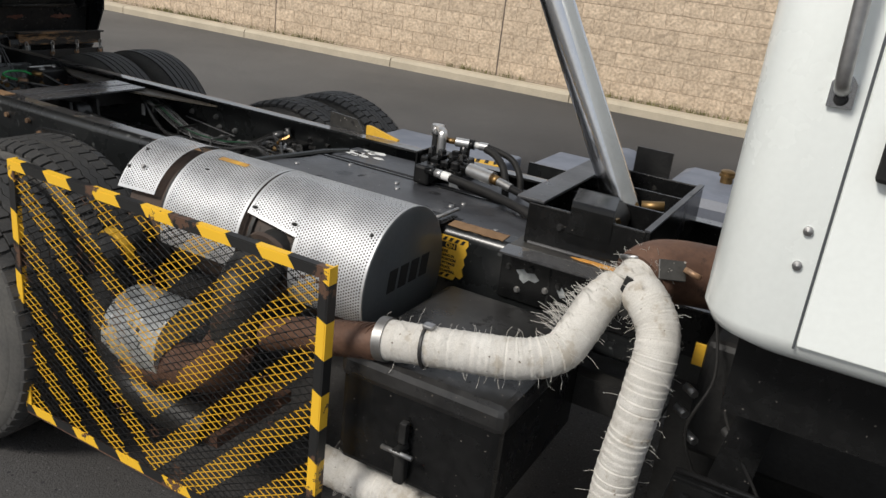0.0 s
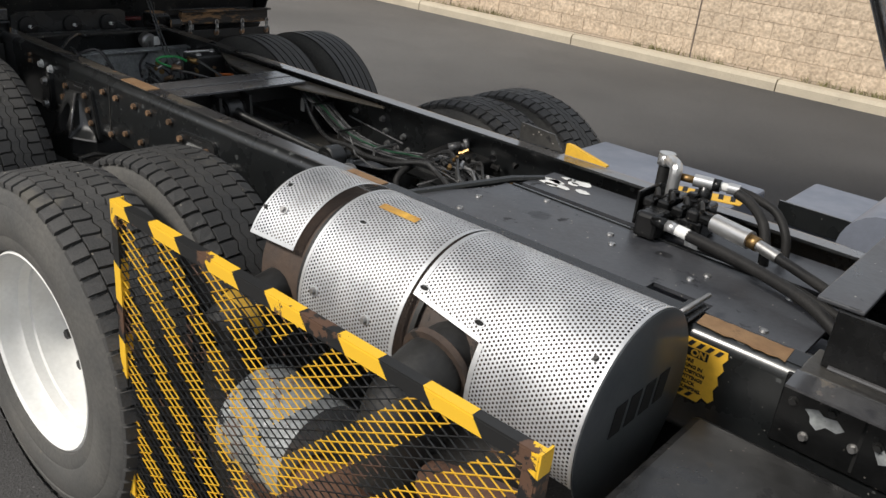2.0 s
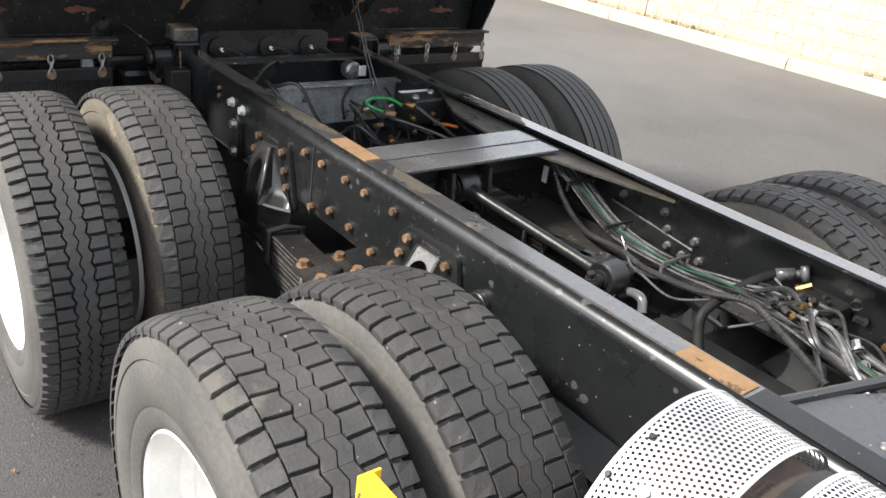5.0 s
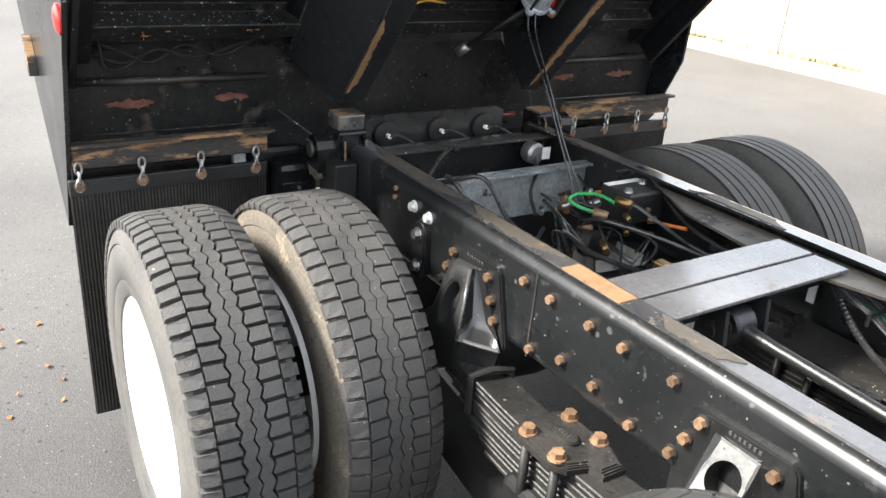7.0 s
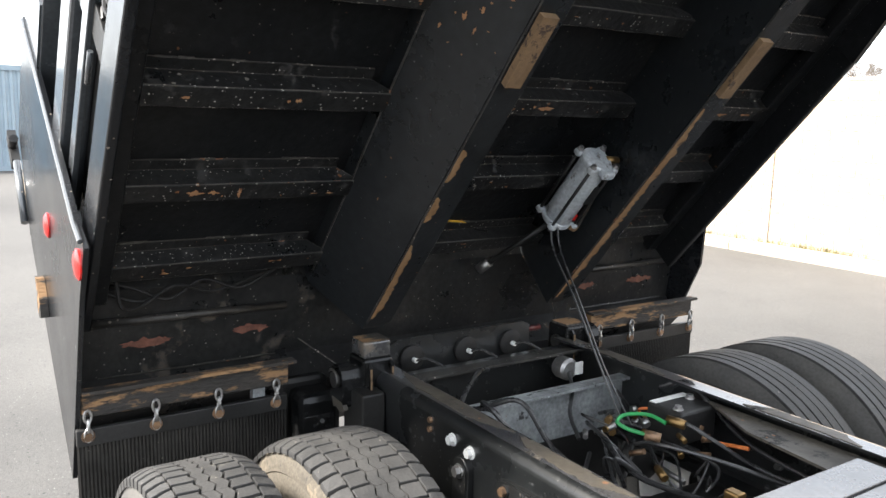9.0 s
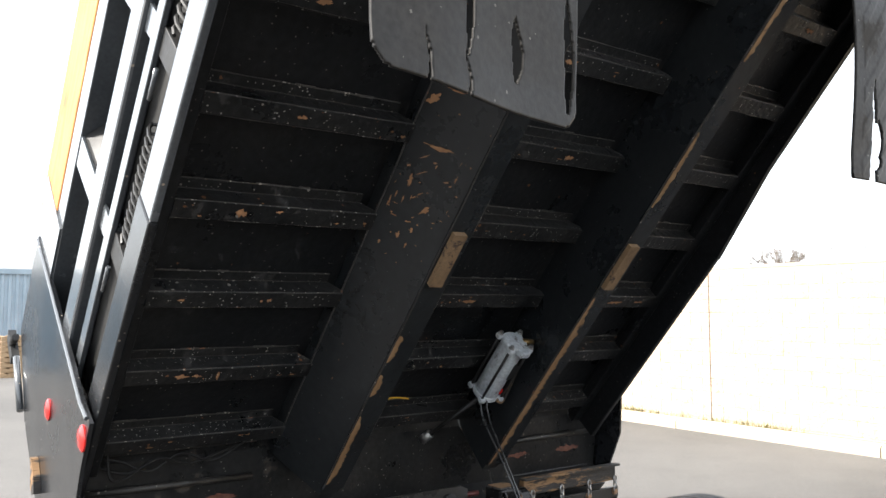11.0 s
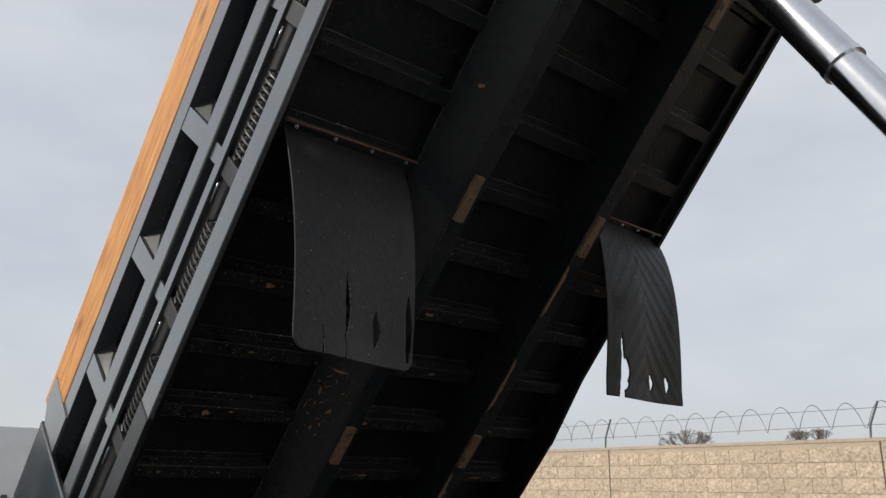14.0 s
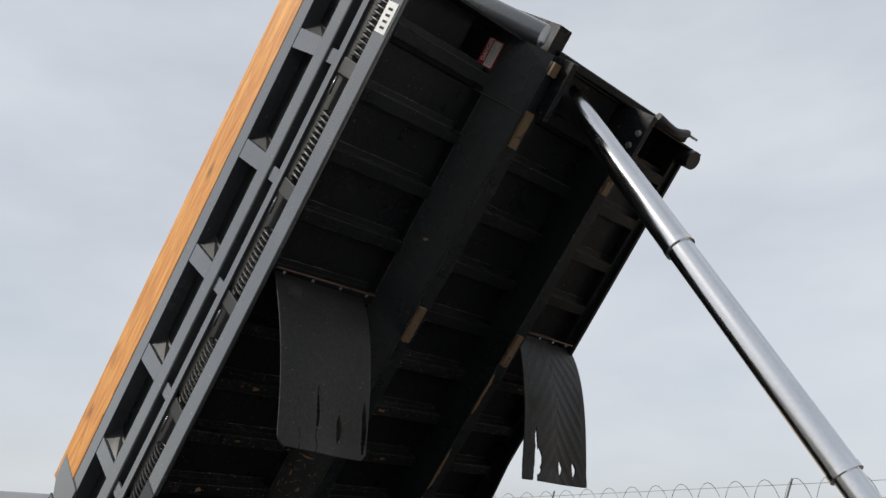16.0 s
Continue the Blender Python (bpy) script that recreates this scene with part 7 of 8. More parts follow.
# rear corner plates, running past the floor
for s in (-1, 1):
    pts = [(-.36, .04), (.28, .215), (.46, .24), (.43, .34), (.30, 1.36), (-.20, 1.36), (-.36, 1.0)] if s < 0 else [(-.36, .12), (-.105, .176), (.078, .233), (.215, .34), (.28, .45), (.30, 1.36), (-.20, 1.36), (-.36, 1.0)]
    ya, yb = sorted((s * 1.285, s * 1.272))
    ob = part("corner_plate", prism(pts, 1, ya, yb), M_corner, bed, "black rear corner plate of the bed side")
    edge = [(.45, s * 1.287, .27), (.42, s * 1.287, .36), (.295, s * 1.287, 1.345)] if s < 0 else [(.285, s * 1.287, .5), (.295, s * 1.287, 1.345)]
    part("edge_bead", tube(edge, .007, 8), M_bedside, ob)
    part("end_plate", prism([(.31, 1.06), (.56, 1.06), (.56, 1.40), (.40, 1.40), (.30, 1.30)], 1, *sorted((s * 1.282, s * 1.27))), M_bedside, bed)
    for cx, cz, r in ((.372, .262, .036), (.042, .683, .034)) if s < 0 else ():
        part("reflector", add_lathe(bmesh.new(), [(r * 1.15, 0), (r * 1.15, s * .005), (r, s * .008), (r * .8, s * .012), (.0005, s * .014)], (cx, s * 1.285, cz), 'y', 24), M_red, bed, "round red reflector")
    bm = tube([(-.24, s * 1.30, 1.36), (-.32, s * 1.30, 1.40)], .016, 8)
    add_box(bm, -.36, -.31, *sorted((s * 1.28, s * 1.31)), 1.32, 1.48)
    part("tailgate_latch", bm, M_dark, bed)
    part("tailgate_bar", tube([(-.30, s * 1.295, 1.30), (-.36, s * 1.295, 1.05)], .014, 8), M_bedside, bed)
    hook = prism([(-.25, .55), (-.22, .60), (-.212, .68), (-.235, .71), (-.25, .65), (-.29, .625), (-.285, .575)], 1, *sorted((s * 1.286, s * 1.31)))
    part("tailgate_hook", hook, M_crust, bed, "rusty tailgate hook")
part("tailgate", box(-.36, -.28, -1.25, 1.25, .06, 1.35, .01), M_under, bed, "black tailgate")
part("rear_apron", prism([(.10, .50), (.06, .40), (-.165, .245), (-.175, .13), (-.30, .13), (-.30, .16), (-.21, .26), (.02, .50)], 1, -1.26, 1.26), M_apron, bed, "black sloping rear apron with splashed mud")
for s in (-1, 1):
    part("apron_pipe", tube([(-.005, s * 1.23, .335), (-.01, s * .62, .332)], .012, 10), M_scuff, bed, "thin black pipe with worn paint")
    part("apron_pipe", tube([(.085, s * 1.23, .425), (.085, s * .60, .425)], .010, 10), M_scuff, bed)
    part("apron_weld", tube([(-.152, s * (1.2 - .055 * k), .240 + .0012 * math.sin(k * 2.3)) for k in range(11)], .0028, 5), M_edge, bed)
    part("sill_weld", tube([(-.146 + .0058 * k, s * (.602 - .013 * k), .338 - .0228 * k) for k in range(11)], .0026, 5), M_edge, bed)
    for ay, ln in ((-1.06, .16), (-.73, .13)):
        n = 30
        rr = random.Random(int(ay * 100) + s)
        d = Vector((.225, 0, .155)).normalized()
        bm = bmesh.new()
        bm.faces.new([bm.verts.new(Vector((-.080, s * -ay, .3036)) + Vector((.0015, 0, -.0022)) + Vector((0, 1, 0)) * (ln / 2 * math.cos(2 * math.pi * k / n) * rr.uniform(.75, 1.05)) + d * (.016 * math.sin(2 * math.pi * k / n) * rr.uniform(.3, 1.3))) for k in range(n)])
        part("rust_patch", bm, M_rustdark, bed, fix=False)
    part("apron_lip", box(-.32, -.285, *sorted((s * .64, s * 1.25)), .118, .135), M_scuff, bed)
# dark red bars draw lights mirrored in the apron paint
for k, ay in enumerate((-1.08, -.80, -.2, .3)):
    part("reflection_lamp", tube([(-.115, ay, .16), (-.115, ay + .12, .16)], .012, 8), M_reflection, bed)
part("bulkhead", box(LEN, LEN + .012, -1.19, 1.19, .30, 1.5), M_under, bed, "black front bulkhead")
# hoist head frame at the front
ob = part("hoist_head", box(LEN - .22, LEN - .0, -.33, .33, .33, .37, .004), M_under, bed, "black hoist head frame with bolted side plates")
for s in (-1, 1):
    part("head_plate", box(LEN - .30, LEN + .02, *sorted((s * .34, s * .372)), .06, .42, .004), M_under, ob)
    for bx, bz in ((LEN - .26, .16), (LEN - .18, .12), (LEN - .10, .10), (LEN - .26, .28)):
        part("bolt", bolt((bx, s * .34, bz), (0, -s, 0), .015, .016), M_steel, ob)
part("front_beam", box(LEN + .012, LEN + .06, -.30, .95, .27, .33, .008), M_under, bed)
part("doghouse", prism([(-.36, .30), (-.27, .30), (-.27, .9), (-.30, 1.1), (-.36, 1.1)], 0, LEN + .012, LEN + .17), M_sill, bed, "black hoist doghouse")
part("corner_tube", tube([(LEN + .07, -.46, .26), (LEN + .07, -.68, .66), (LEN + .075, -.80, .90)], .062, 24), M_bedside, bed, "glossy grey rounded fold at the bed front")
part("stub_pipe", tube([(LEN - .05, 1.10, .36), (LEN - .05, 1.10, .26)], .06, 20), M_dark, bed)
part("front_rope", tube(curve_points([(LEN + .05, .55, .22), (LEN + .03, .72, .20), (LEN + .06, .86, .22)], 6), .025, 10), M_dark, bed)
part("front_rope_end", tube([(LEN + .06, .86, .22), (LEN + .06, .97, .22)], .008, 8), M_steel, bed)
# front plate on the sloping side of the sill, with its label
for s in (-1, 1):
    sec = [(s * .432, .150), (s * .664, .5635), (s * .660, .568), (s * .425, .157)]
    ob = part("sill_front_plate", prism(sec, 0, 3.70, LEN + .01), M_sill, bed, "black welded plate at the sill front")
    part("weld_bead", tube([(3.70, s * (.434 + .0058 * k), .151 + .0102 * k + .0012 * math.sin(k * 2.1)) for k in range(40)], .004, 6), M_scuff, ob)
SLOPE = Matrix.Translation((3.895, -.5835, .4185)) @ Matrix.Rotation(math.atan2(.118, .21), 4, 'X')
dng = part("danger_label", box(-.073, .073, -.0060, -.0020, -.044, .044), M_text_red, bed, "white danger label with red header and border")
dng.matrix_local = SLOPE
part("white_panel", box(-.067, .067, -.0075, -.0062, -.038, .006), M_whiteplastic, dng)
lettering("DANGER", "danger_word", .030, Matrix.Translation((.012, -.0066, .024)) @ Matrix.Rotation(radians(90), 4, 'X'), M_whiteplastic, dng, "white capitals")
for k in range(4):
    part("print_bar", box(-.06, .055 - .012 * (k % 3), -.0085, -.0077, -.004 - .009 * k, -.002 - .009 * k), M_text_dark, dng)
part("reflective_tape", box(3.71, 3.86, -1.2575, -1.2555, .292, .387), M_whiteplastic, bed, "white tape with dark print")
for k in range(4):
    part("tape_mark", box(3.73 + .03 * k, 3.742 + .03 * k, -1.2585, -1.2577, .318, .358), M_text_dark, bed)

# air tank under the bed
M_alu = surf("cast_aluminium", (0.52, 0.55, 0.57), (0.34, 0.37, 0.40), 9, 0.38, 0.6, metal=0.2, bump=0.15, spots=[((0.17, 0.165, 0.16), 13, 0.62), ((0.62, 0.62, 0.61), 20, 0.66)], fine=0.25)
TX, TYY, TZ = .41, .262, .285
tk = part("air_cylinder", add_lathe(bmesh.new(), [(.0005, .0), (.048, .0), (.051, .01), (.051, .27), (.048, .28), (.0005, .28)], (TX, TYY, TZ), 'x', 28), M_alu, bed, "scuffed pale grey air cylinder")
for dx in (-.012, .262):
    part("end_block", add_lathe(bmesh.new(), [(.0005, 0), (.050, 0), (.055, .006), (.055, .020), (.050, .026), (.0005, .026)], (TX + dx, TYY, TZ), 'x', 24), M_alu, tk)
    for dy in (-.047, .047):
        for dz in (-.043, .043):
            part("corner_lug", box(TX + dx + .002, TX + dx + .024, TYY + dy - .014, TYY + dy + .014, TZ + dz - .014, TZ + dz + .014, .007), M_alu, tk)
for dy in (-.050, .050):
    for dz in (-.043, .043):
        part("tie_rod", tube([(TX - .02, TYY + dy, TZ + dz), (TX + .30, TYY + dy, TZ + dz)], .0055, 8), M_dark, tk)
        part("rod_nut", bolt((TX + .288, TYY + dy, TZ + dz), (1, 0, 0), .009, .012), M_steel, tk)
part("port_boss", box(TX + .262, TX + .29, TYY - .02, TYY + .03, TZ - .078, TZ - .045, .007), M_alu, tk)
part("return_pipe", tube(curve_points([(TX, TYY + .03, TZ - .05), (TX - .012, TYY + .06, TZ - .05), (TX + .02, TYY + .085, TZ - .03), (TX + .12, TYY + .095, TZ - .01), (TX + .27, TYY + .092, TZ - .005)], 8), .008, 8), M_crust, tk)
part("fitting", tube([(TX + .28, TYY + .04, TZ), (TX + .28, TYY + .09, TZ - .005)], .013, 8), M_brass, tk)
part("name_plate", box(TX + .12, TX + .20, TYY + .012, TYY + .036, TZ - .0525, TZ - .044), M_text_dark, tk)
part("red_mark", box(TX + .035, TX + .060, TYY + .022, TYY + .030, TZ - .0505, TZ - .044), M_red, tk)
part("push_rod", tube([(TX - .01, TYY, TZ), (.10, .13, .33)], .010, 10), M_dark, tk)
part("clevis", tube([(.125, .14, .328), (.075, .12, .334)], .02, 8), M_steel, tk)
for dy in (0, .03):
    part("hose", tube(curve_points([(TX + .01, TYY - .05 + dy, TZ - .03), (.375, .20 + dy, .17), (.35, .19 + dy * .6, -.02), (.31, .175 + dy * .5, -.25), (.28, .16 + dy, -.46)], 8), .0034, 8), M_cable, tk)
for pts in ([(.08, -.1, .42), (.14, -.2, .36), (.2, -.25, .40), (.26, -.22, .45)], [(.07, -1.2, .40), (.05, -1.08, .36), (.10, -.98, .37), (.055, -.86, .37), (.09, -.72, .39), (.11, -.62, .42)], [(.10, -1.2, .42), (.09, -1.1, .38), (.05, -1.0, .36), (.10, -.9, .385), (.06, -.78, .37), (.11, -.66, .40)], [(.12, -1.15, .40), (.07, -1.14, .33), (.05, -1.08, .345), (.09, -1.0, .38)], [(.1, .0, .40), (.2, .05, .42), (.24, .1, .38)]):
    part("cable", tube(curve_points(pts, 8), .0055, 7), M_hose, bed)
part("yellow_wire", tube(curve_points([(.22, -.18, .40), (.26, -.08, .42), (.25, .02, .42)], 6), .004, 6), M_yellow, bed)
# rear hinge lugs, tail beam and mud flaps
for s in (-1, 1):
    y0, y1 = sorted((s * .37, s * .475))
    ob = part("hinge_lug", box(-1.335, -1.225, y0, y1, .94, 1.075, .010), M_boxblack, truck, "black hinge block at the frame end with scuffed edges")
    top = box(-1.325, -1.235, y0 + .004, y1 - .004, 1.075, 1.128 if s < 0 else 1.08, .006)
    part("hinge_cap", top, M_flange, ob, "worn bluish bearing cap")
    part("cap_dirt", box(-1.322, -1.238, y0 + .006, y1 - .006, 1.1285 if s < 0 else 1.0805, 1.1305 if s < 0 else 1.0825, .001), M_crust, ob)
    for yy in (s * .385, s * .462):
        cheek = [(-1.232, .90), (-1.205, .90), (-1.200, 1.00), (-1.203, 1.052), (-1.214, 1.066), (-1.232, 1.066)]
        part("cheek_plate", prism(cheek, 1, yy - .005, yy + .005), M_boxblack, ob)
        part("worn_edge", tube([(-1.2035, yy, .905), (-1.199, yy, 1.0), (-1.202, yy, 1.05)], .0035, 6), M_pad, ob)
    ya, yb = sorted((s * .475, s * .545))
    lug = prism([(-1.325 + .045 * (1 + math.cos(radians(a))), 1.005 + .055 * math.sin(radians(a))) for a in range(0, 181, 15)] + [(-1.325, .93), (-1.235, .93)], 1, ya, yb)
    part("pivot_eye", lug, M_boxblack, ob)
    part("hinge_pin", tube([(-1.28, s * .36, 1.01), (-1.28, s * .556, 1.01)], .026, 18), M_dark, ob)
    part("pin_keeper", tube([(-1.28 + .034 * math.cos(.3 * k), s * .558, 1.01 + .034 * math.sin(.3 * k)) for k in range(9)], .004, 6), M_scuff, ob)
    part("dirt_crust", prism([(-1.31, .948), (-1.24, .945), (-1.225, .925), (-1.25, .91), (-1.28, .922), (-1.30, .915)], 1, *sorted((s * .546, s * .53))), M_dustplate, ob)
    bm = box(-1.44, -1.40, *sorted((s * .655, s * 1.27)), .978, 1.052, .006)
    ob = part("tail_beam", bm, M_crust, truck, "rusty angle beam under the tail")
    part("tail_beam_plate", box(-1.41, -1.37, *sorted((s * .64, s * 1.27)), 1.053, 1.063), M_crust, ob)
    part("beam_strut", box(-1.47, -1.44, *sorted((s * .72, s * .76)), .88, 1.0), M_galv, ob)
# blocks added at the rail ends so no bright ground shows beside the tyres
part("tail_bracket", box(-1.29, -1.16, -.515, -.434, .66, .985, .006), M_dark, truck, "black block added at the frame tail over a bright gap")
part("tail_bracket", box(-1.29, -1.16, .434, .515, .66, .985, .006), M_dark, truck)
ob = part("marker_box", box(-1.46, -1.33, -.640, -.50, .775, .950, .025), M_boxblack, truck, "black plastic housing behind the wheels")
part("mounting_flange", box(-1.476, -1.461, -.672, -.498, .760, .975, .02), M_dark, ob)
part("marker_bolt", bolt((-1.33, -.575, .865), (1, 0, 0), .007, .014), M_steel, ob)
part("cover_plate", box(-1.33, -1.324, -.635, -.53, .80, .885, .003), M_boxblack, ob)


def chain(bm, p, n):
    """Short hanging chain of n links, downwards from p."""
    for k in range(n):
        z = p[2] - .027 * k
        pts = []
        for i in range(13):
            a = 2 * math.pi * i / 12
            d = .0095 * math.cos(a)
            pts.append((p[0] + (d if k % 2 else 0), p[1] + (0 if k % 2 else d), z + .0185 * math.sin(a)))
        add_tube(bm, pts, .0042, 6, False)
    return bm


for s in (-1, 1):
    fl = thing("mud_flap", bmesh.new(), M_flap, "black ribbed rubber mud flap hung on short chains behind the wheels", "mud flap", group="mud flaps")
    bm = bmesh.new()
    n = 60
    y0, y1 = sorted((s * .66, s * 1.285))
    front, back = [], []
    for i in range(n * 2 + 1):
        yy = y0 + (y1 - y0) * i / (n * 2)
        xx = -1.405 + (.0035 if i % 2 else -.0)
        front.append([bm.verts.new((xx, yy, z)) for z in (.93, .10)])
        back.append([bm.verts.new((-1.415, yy, z)) for z in (.93, .10)])
    for i in range(n * 2):
        bm.faces.new((front[i][0], front[i + 1][0], front[i + 1][1], front[i][1]))
        bm.faces.new((back[i + 1][0], back[i][0], back[i][1], back[i + 1][1]))
    bm.to_mesh(fl.data)
    bm.free()
    part("clamp_bar", box(-1.42, -1.398, y0, y1, .895, .945, .003), M_dark, fl)
    for k in range(4):
        yy = s * (.70 + .185 * k)
        part("chain", chain(bmesh.new(), (-1.39, yy, .985), 3), M_steel, fl, "short grey steel chain")
        part("eye_bolt", bolt((-1.398, yy, .925), (1, 0, 0), .014, .012), M_boltr, fl)

# loose rubber flaps that hang from the bed


def hanging_flap(y0, y1, ztop, zlow, x, cuts, chevrons, twist, label):
    """A worn rubber sheet, bent over at its top edge, with torn slots at the foot."""
    ny, nz = 150, 190
    h = ztop - zlow
    verts, faces = [], []
    r = random.Random(int(abs(y0) * 100))

    def torn(u, v):
        for c, w, top, low in cuts:
            if low <= v <= top:
                m = (v - low) / (top - low)
                shape = math.sin(math.pi * min(1.0, .08 + .92 * m)) ** .8 if low > .03 else (1 - m) ** .6
                if abs(u - c - .010 * math.sin(5 * m)) < w * shape:
                    return True
        for cu, cv in ((0, 0), (1, 0)):
            du, dv = abs(u - cu) * (y1 - y0), abs(v - cv) * h
            if du < .05 and dv < .05 and math.hypot(.05 - du, .05 - dv) > .05 and not chevrons:
                return True
        return False

    th = .008
    for side in (0, 1):
        for j in range(nz + 1):
            v = j / nz
            for i in range(ny + 1):
                u = i / ny
                yy = y0 + (y1 - y0) * u + .012 * math.sin(3 * v + u) * (1 - v)
                bow = .03 * math.sin(math.pi * min(1, (1 - v) * 1.1)) * (1 - .6 * abs(u - .4)) - .05 * v ** 6 * (.5 + u)
                rib = 0
                if chevrons and side:
                    rib = .0016 if ((v * h + abs(u - .5) * (y1 - y0) * 1.25) % .11) < .05 and .07 < u < .93 else 0
                zz = zlow + h * v - .012 * u * (1 - v)
                if j == 0 and (i == 0 or i == ny):
                    zz += .03
                verts.append((x + bow + twist * (1 - u) * (1 - v) + .01 * math.sin(7 * u) * (1 - v) + (th + rib if side else 0), yy, zz))
    per = (nz + 1) * (ny + 1)
    keep = [[not torn((i + .5) / ny, (j + .5) / nz) for i in range(ny)] for j in range(nz)]
    for j in range(nz):
        for i in range(ny):
            if not keep[j][i]:
                continue
            a = j * (ny + 1) + i
            q = (a, a + 1, a + ny + 2, a + ny + 1)
            faces.append(q)
            faces.append(tuple(per + k for k in q[::-1]))
            for (di, dj, e) in ((-1, 0, (3, 0)), (1, 0, (1, 2)), (0, -1, (0, 1)), (0, 1, (2, 3))):
                ii, jj = i + di, j + dj
                if not (0 <= ii < ny and 0 <= jj < nz) or not keep[jj][ii]:
                    p, o = q[e[0]], q[e[1]]
                    faces.append((o, p, per + p, per + o))
    me = bpy.data.meshes.new("rubber_flap")
    me.from_pydata(verts, [], faces)
    me.materials.append(M_flap)
    for p in me.polygons:
        p.use_smooth = len(p.vertices) == 4
    ob = tagged(new("rubber_flap", me), label, "rubber flap", "hanging flaps")
    part("hanging_bar", tube([(x + .02, y0 - .01, ztop + .005), (x + .02, y1 - (.09 if chevrons else -.01), ztop + .0)], .006, 8), M_rustpipe, ob)
    for k in range(4):
        yy = y0 + (y1 - y0) * ((.06 + .29 * k) if not chevrons else (.08 + .22 * k))
        part("bolt", bolt((x + .012, yy, ztop - .012), (1, 0, .2), .006, .010), M_steel, ob)
    return ob


hanging_flap(-1.195, -.612, 3.075, 2.235, .175, [(.21, .012, .13, 0), (.40, .012, .10, 0), (.40, .024, .37, .09), (.665, .034, .23, .075), (.95, .030, .34, .035)], False, .14, "black rubber flap with torn slots hanging from the bed")
hanging_flap(.55, 1.145, 3.11, 2.228, .20, [(.17, .035, .36, .0), (.20, .05, .13, .04), (.22, .04, .22, .08), (.58, .032, .155, .065), (.80, .028, .16, .065)], True, .0, "black chevron-ribbed rubber flap with a ragged foot hanging from the bed")

# ---- beyond: wire, bushes, yard ----
rng = random.Random(9)
wire = holder("razor_wire", "coiled razor wire on angled posts along the wall top", "razor wire")
pts = []
R_C = .175
for i in range(2100):
    a = 2 * math.pi * i / 14
    pts.append((-16 + .46 * i / 14, WALL_Y + .1 + R_C * .55 * math.sin(a), WALL_TOP + .33 + R_C * math.cos(a)))
bm = bmesh.new()
add_tube(bm, [p for p in pts if p[0] < 15], .005, 4, False)
part("coil", bm, M_wirefence, wire)
for z in (.20, .42):
    part("strand", tube([(-30, WALL_Y + .1, WALL_TOP + z), (16, WALL_Y + .1, WALL_TOP + z)], .004, 5), M_wirefence, wire)
for k in range(12):
    x = JOINT_0 - .15 + JOINT_STEP * (k - 4)
    part("post", tube([(x, WALL_Y + .1, WALL_TOP - .02), (x + .02, WALL_Y + .1, WALL_TOP + .2), (x + .16, WALL_Y + .08, WALL_TOP + .50)], .016, 8), M_wirefence, wire)


def bush(x, y, z, r, seed):
    rr = random.Random(seed)
    bm = bmesh.new()
    def grow(p, d, ln, rad, depth):
        q = p + d * ln
        add_tube(bm, [p, p + d * ln * .5 + Vector((rr.uniform(-1, 1), rr.uniform(-1, 1), rr.uniform(-1, 1))) * ln * .06, q], rad, 4, False)
        if depth:
            for _ in range(3):
                nd = (d + Vector((rr.uniform(-.7, .7), rr.uniform(-.7, .7), rr.uniform(-.25, .5)))).normalized()
                grow(q, nd, ln * .72, rad * .62, depth - 1)
    add_tube(bm, [(x, y, 0), (x, y, z - r)], .12, 8, False, [.16, .10])
    for k in range(9):
        a = 2 * math.pi * k / 9
        grow(Vector((x + rr.uniform(-.2, .2), y, z - r)), Vector((math.cos(a) * .8, math.sin(a) * .8, .35 + .4 * rr.random())).normalized(), r * .36, .014, 5)
    return thing("bare_tree", bm, M_twig, "bare leafless tree top behind the wall", "tree", group="trees behind the wall", fix=False)


bush(-9.9, 17.0, 3.42, .75, 1)
bush(-6.9, 17.5, 3.30, .5, 2)

# yard behind the truck
cont = holder("container", "blue-grey corrugated steel container across the yard", "container")
outline = []
for i in range(60):
    y = -9 + .2 * i
    outline += [(-25.80, y), (-25.80, y + .07), (-25.84, y + .10), (-25.84, y + .17)]
bm = prism(outline + [(-26.0, 3.0), (-26.0, -9.0)], 2, .1, 2.9)
part("side", bm, M_container, cont)
part("roof_rail", box(-26.1, -25.75, -9.05, 3.05, 2.9, 3.05), M_container, cont)
part("floor_rail", box(-26.1, -25.75, -9.05, 3.05, .0, .15), M_container, cont)
tr = holder("trailer", "white box trailer parked beyond the yard", "trailer")
part("box_body", box(-40, -32, 2.0, 14.0, 1.1, 3.9, .05), M_farwhite, tr)
part("lower_frame", box(-39, -33, 2.5, 13, .7, 1.1), M_dark, tr)
for y in (3.5, 5.0, 12.0):
    part("wheel", tube([(-33.0, y, .5), (-32.6, y, .5)], .5, 20), M_rubber, tr)
pal = holder("pallet_stack", "stack of weathered wooden pallets in the yard", "pallet stack")
for k in range(8):
    z = .14 * k
    for j in range(5):
        part("deck_board", box(-24.0, -23.0, 1.3 + .22 * j, 1.42 + .22 * j, z + .10, z + .125), M_pallet, pal)
    for j in range(3):
        part("bearer", box(-24.0 + .45 * j, -23.9 + .45 * j, 1.3, 2.35, z, z + .10), M_pallet, pal)
bar = holder("barrier", "orange plastic barrier in the yard", "barrier")
part("body", box(-24.6, -24.3, 2.9, 3.9, .25, .95, .04), M_farorange, bar)
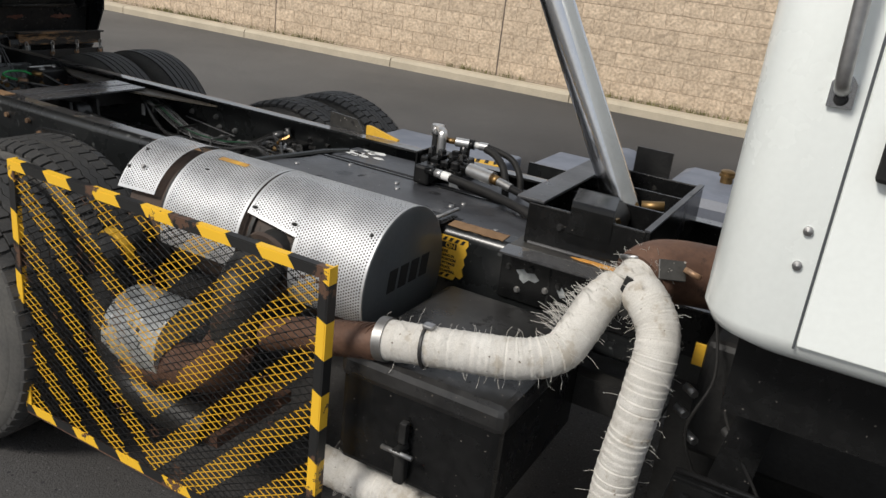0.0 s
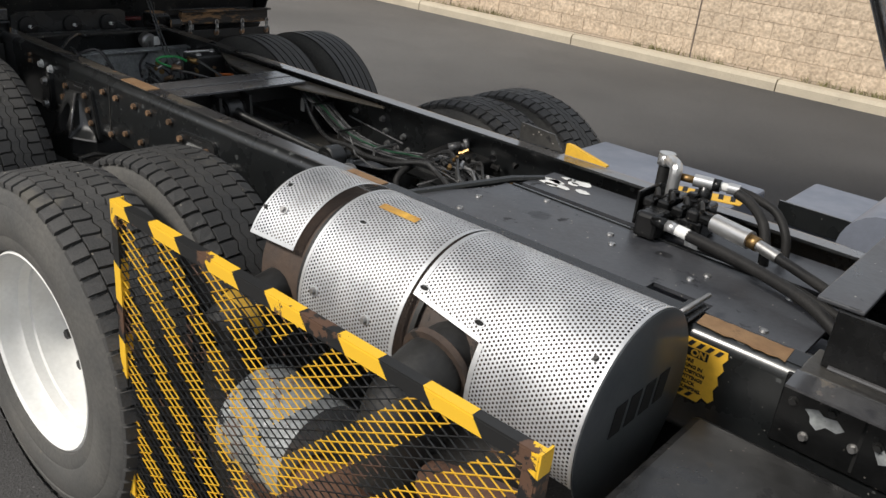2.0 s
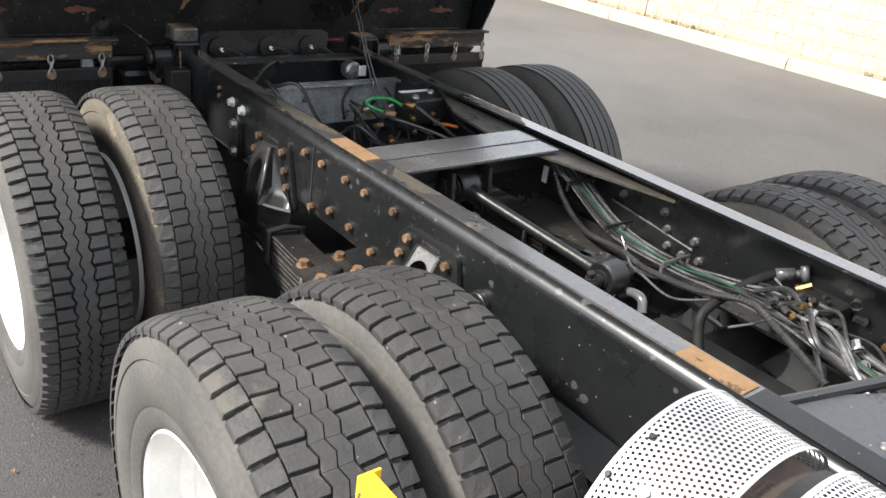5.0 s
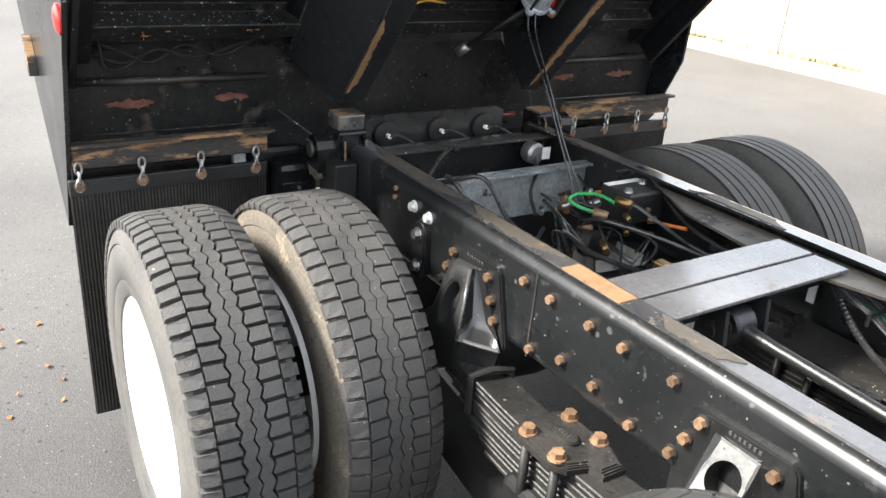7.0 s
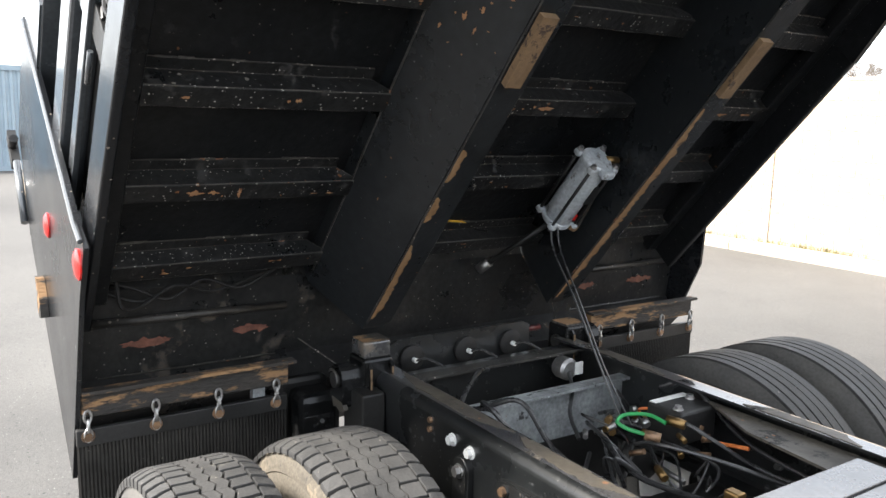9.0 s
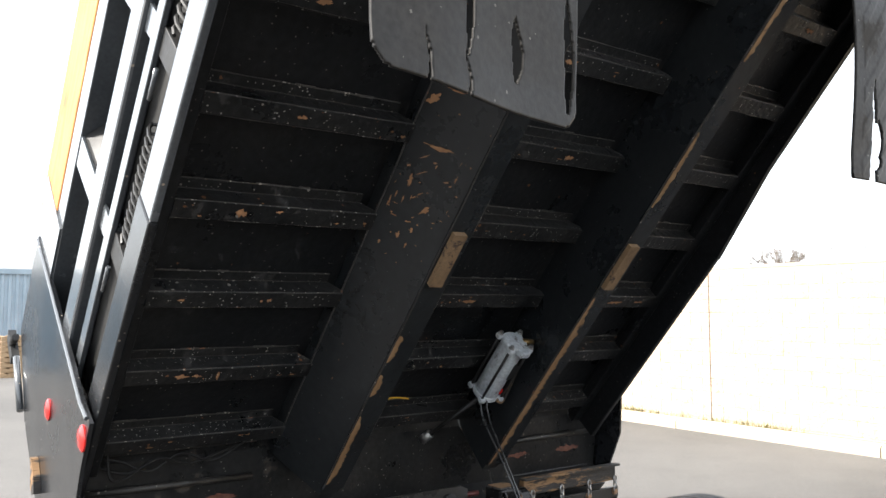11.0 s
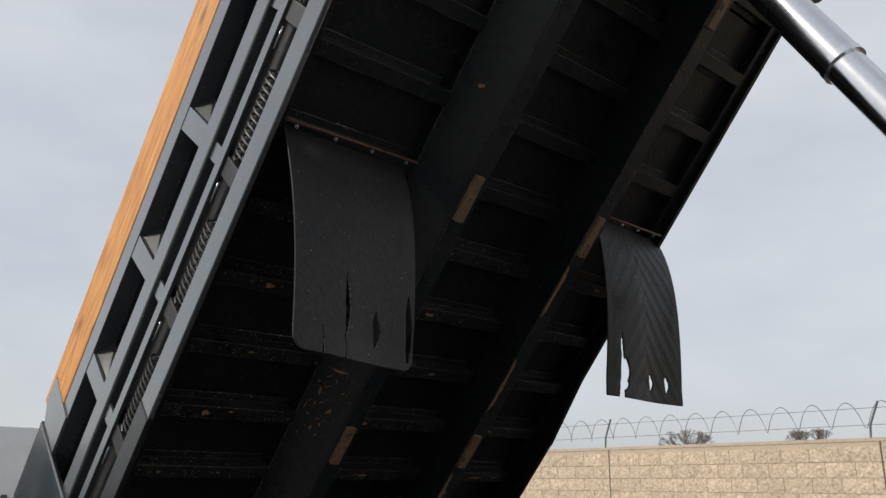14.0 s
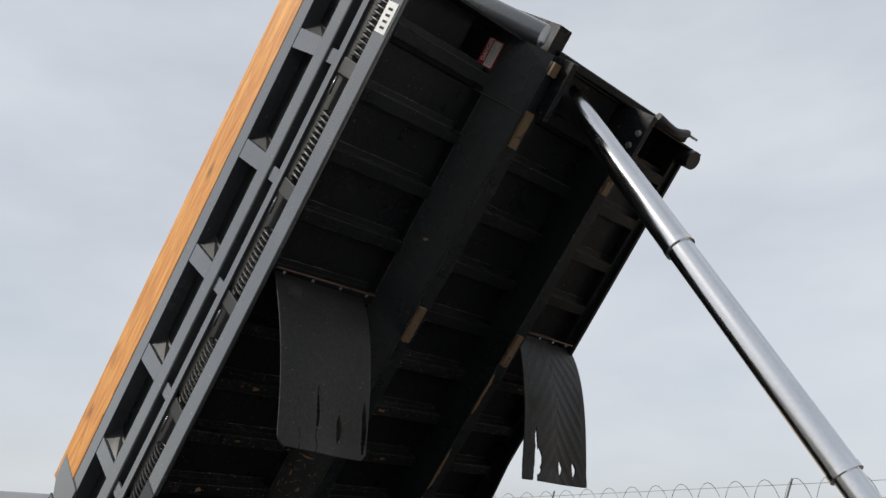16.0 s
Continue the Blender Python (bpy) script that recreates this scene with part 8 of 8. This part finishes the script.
part("foot", box(-24.7, -24.2, 3.0, 3.8, .0, .25, .03), M_farorange, bar)

# dead leaves on the asphalt
bm = bmesh.new()
rng = random.Random(14)
for k in range(230):
    cx, cy = rng.gauss(-2.3, 1.3), rng.gauss(-2.3, .55)
    if k % 3 == 0:
        cx, cy = rng.gauss(-2.1, .3), rng.gauss(-1.85, .25)
    r0, a0 = rng.uniform(.006, .015), rng.uniform(0, 6.28)
    bm.faces.new([bm.verts.new((cx + r0 * (1.5 if i % 2 else .7) * math.cos(a0 + i * 1.05), cy + r0 * math.sin(a0 + i * 1.05), .004 + rng.uniform(0, .012))) for i in range(6)])
thing("fallen_leaves", bm, M_leaf, "scattered dry brown leaves on the asphalt", "leaves", kind="stuff", fix=False)

# ---- blocks of the wall ----
shapes = {}
far = bmesh.new()
courses = 11
for c in range(courses):
    z = BASE_Z - .02 + .2 * c + .03
    for panel in range(-6, 7):
        xa = JOINT_0 + JOINT_STEP * panel + .012
        x = xa + (0 if c % 2 else -.2)
        end = xa + JOINT_STEP - .024
        while x < end - .01:
            b0, b1 = max(x, xa), min(x + .392, end)
            x += .4
            w = round(b1 - b0, 3)
            if w < .05 or b1 < -33 or b0 > 21:
                continue
            if -8.9 < b0 < 1.8:
                key = (w, (int(b0 * 10) + c * 3) % 5)
                if key not in shapes:
                    shapes[key] = mesh_of("block", block_mesh(w, int(w * 1000) + key[1] * 17), M_block, True)
                o = new("block", shapes[key])
                o.parent = wall
                o.location = (b0, WALL_Y, z)
            else:
                add_box(far, b0, b1, WALL_Y - .008, WALL_Y + .02, z, z + .192)
ob = tagged(new("blocks_beyond", mesh_of("blocks_beyond", far, M_blockjoin, True)), "tan split-face blocks", kind="stuff")
ob.parent = wall
part("wall_cap", box(-34, 22, WALL_Y - .006, WALL_Y + .2, WALL_TOP - .015, WALL_TOP + .03), M_mortar, wall)

for k in range(-6, 7):
    x = JOINT_0 + JOINT_STEP * k
    part("control_joint", box(x - .011, x + .011, WALL_Y - .0035, WALL_Y + .001, .14, WALL_TOP - .015), M_joint, wall)
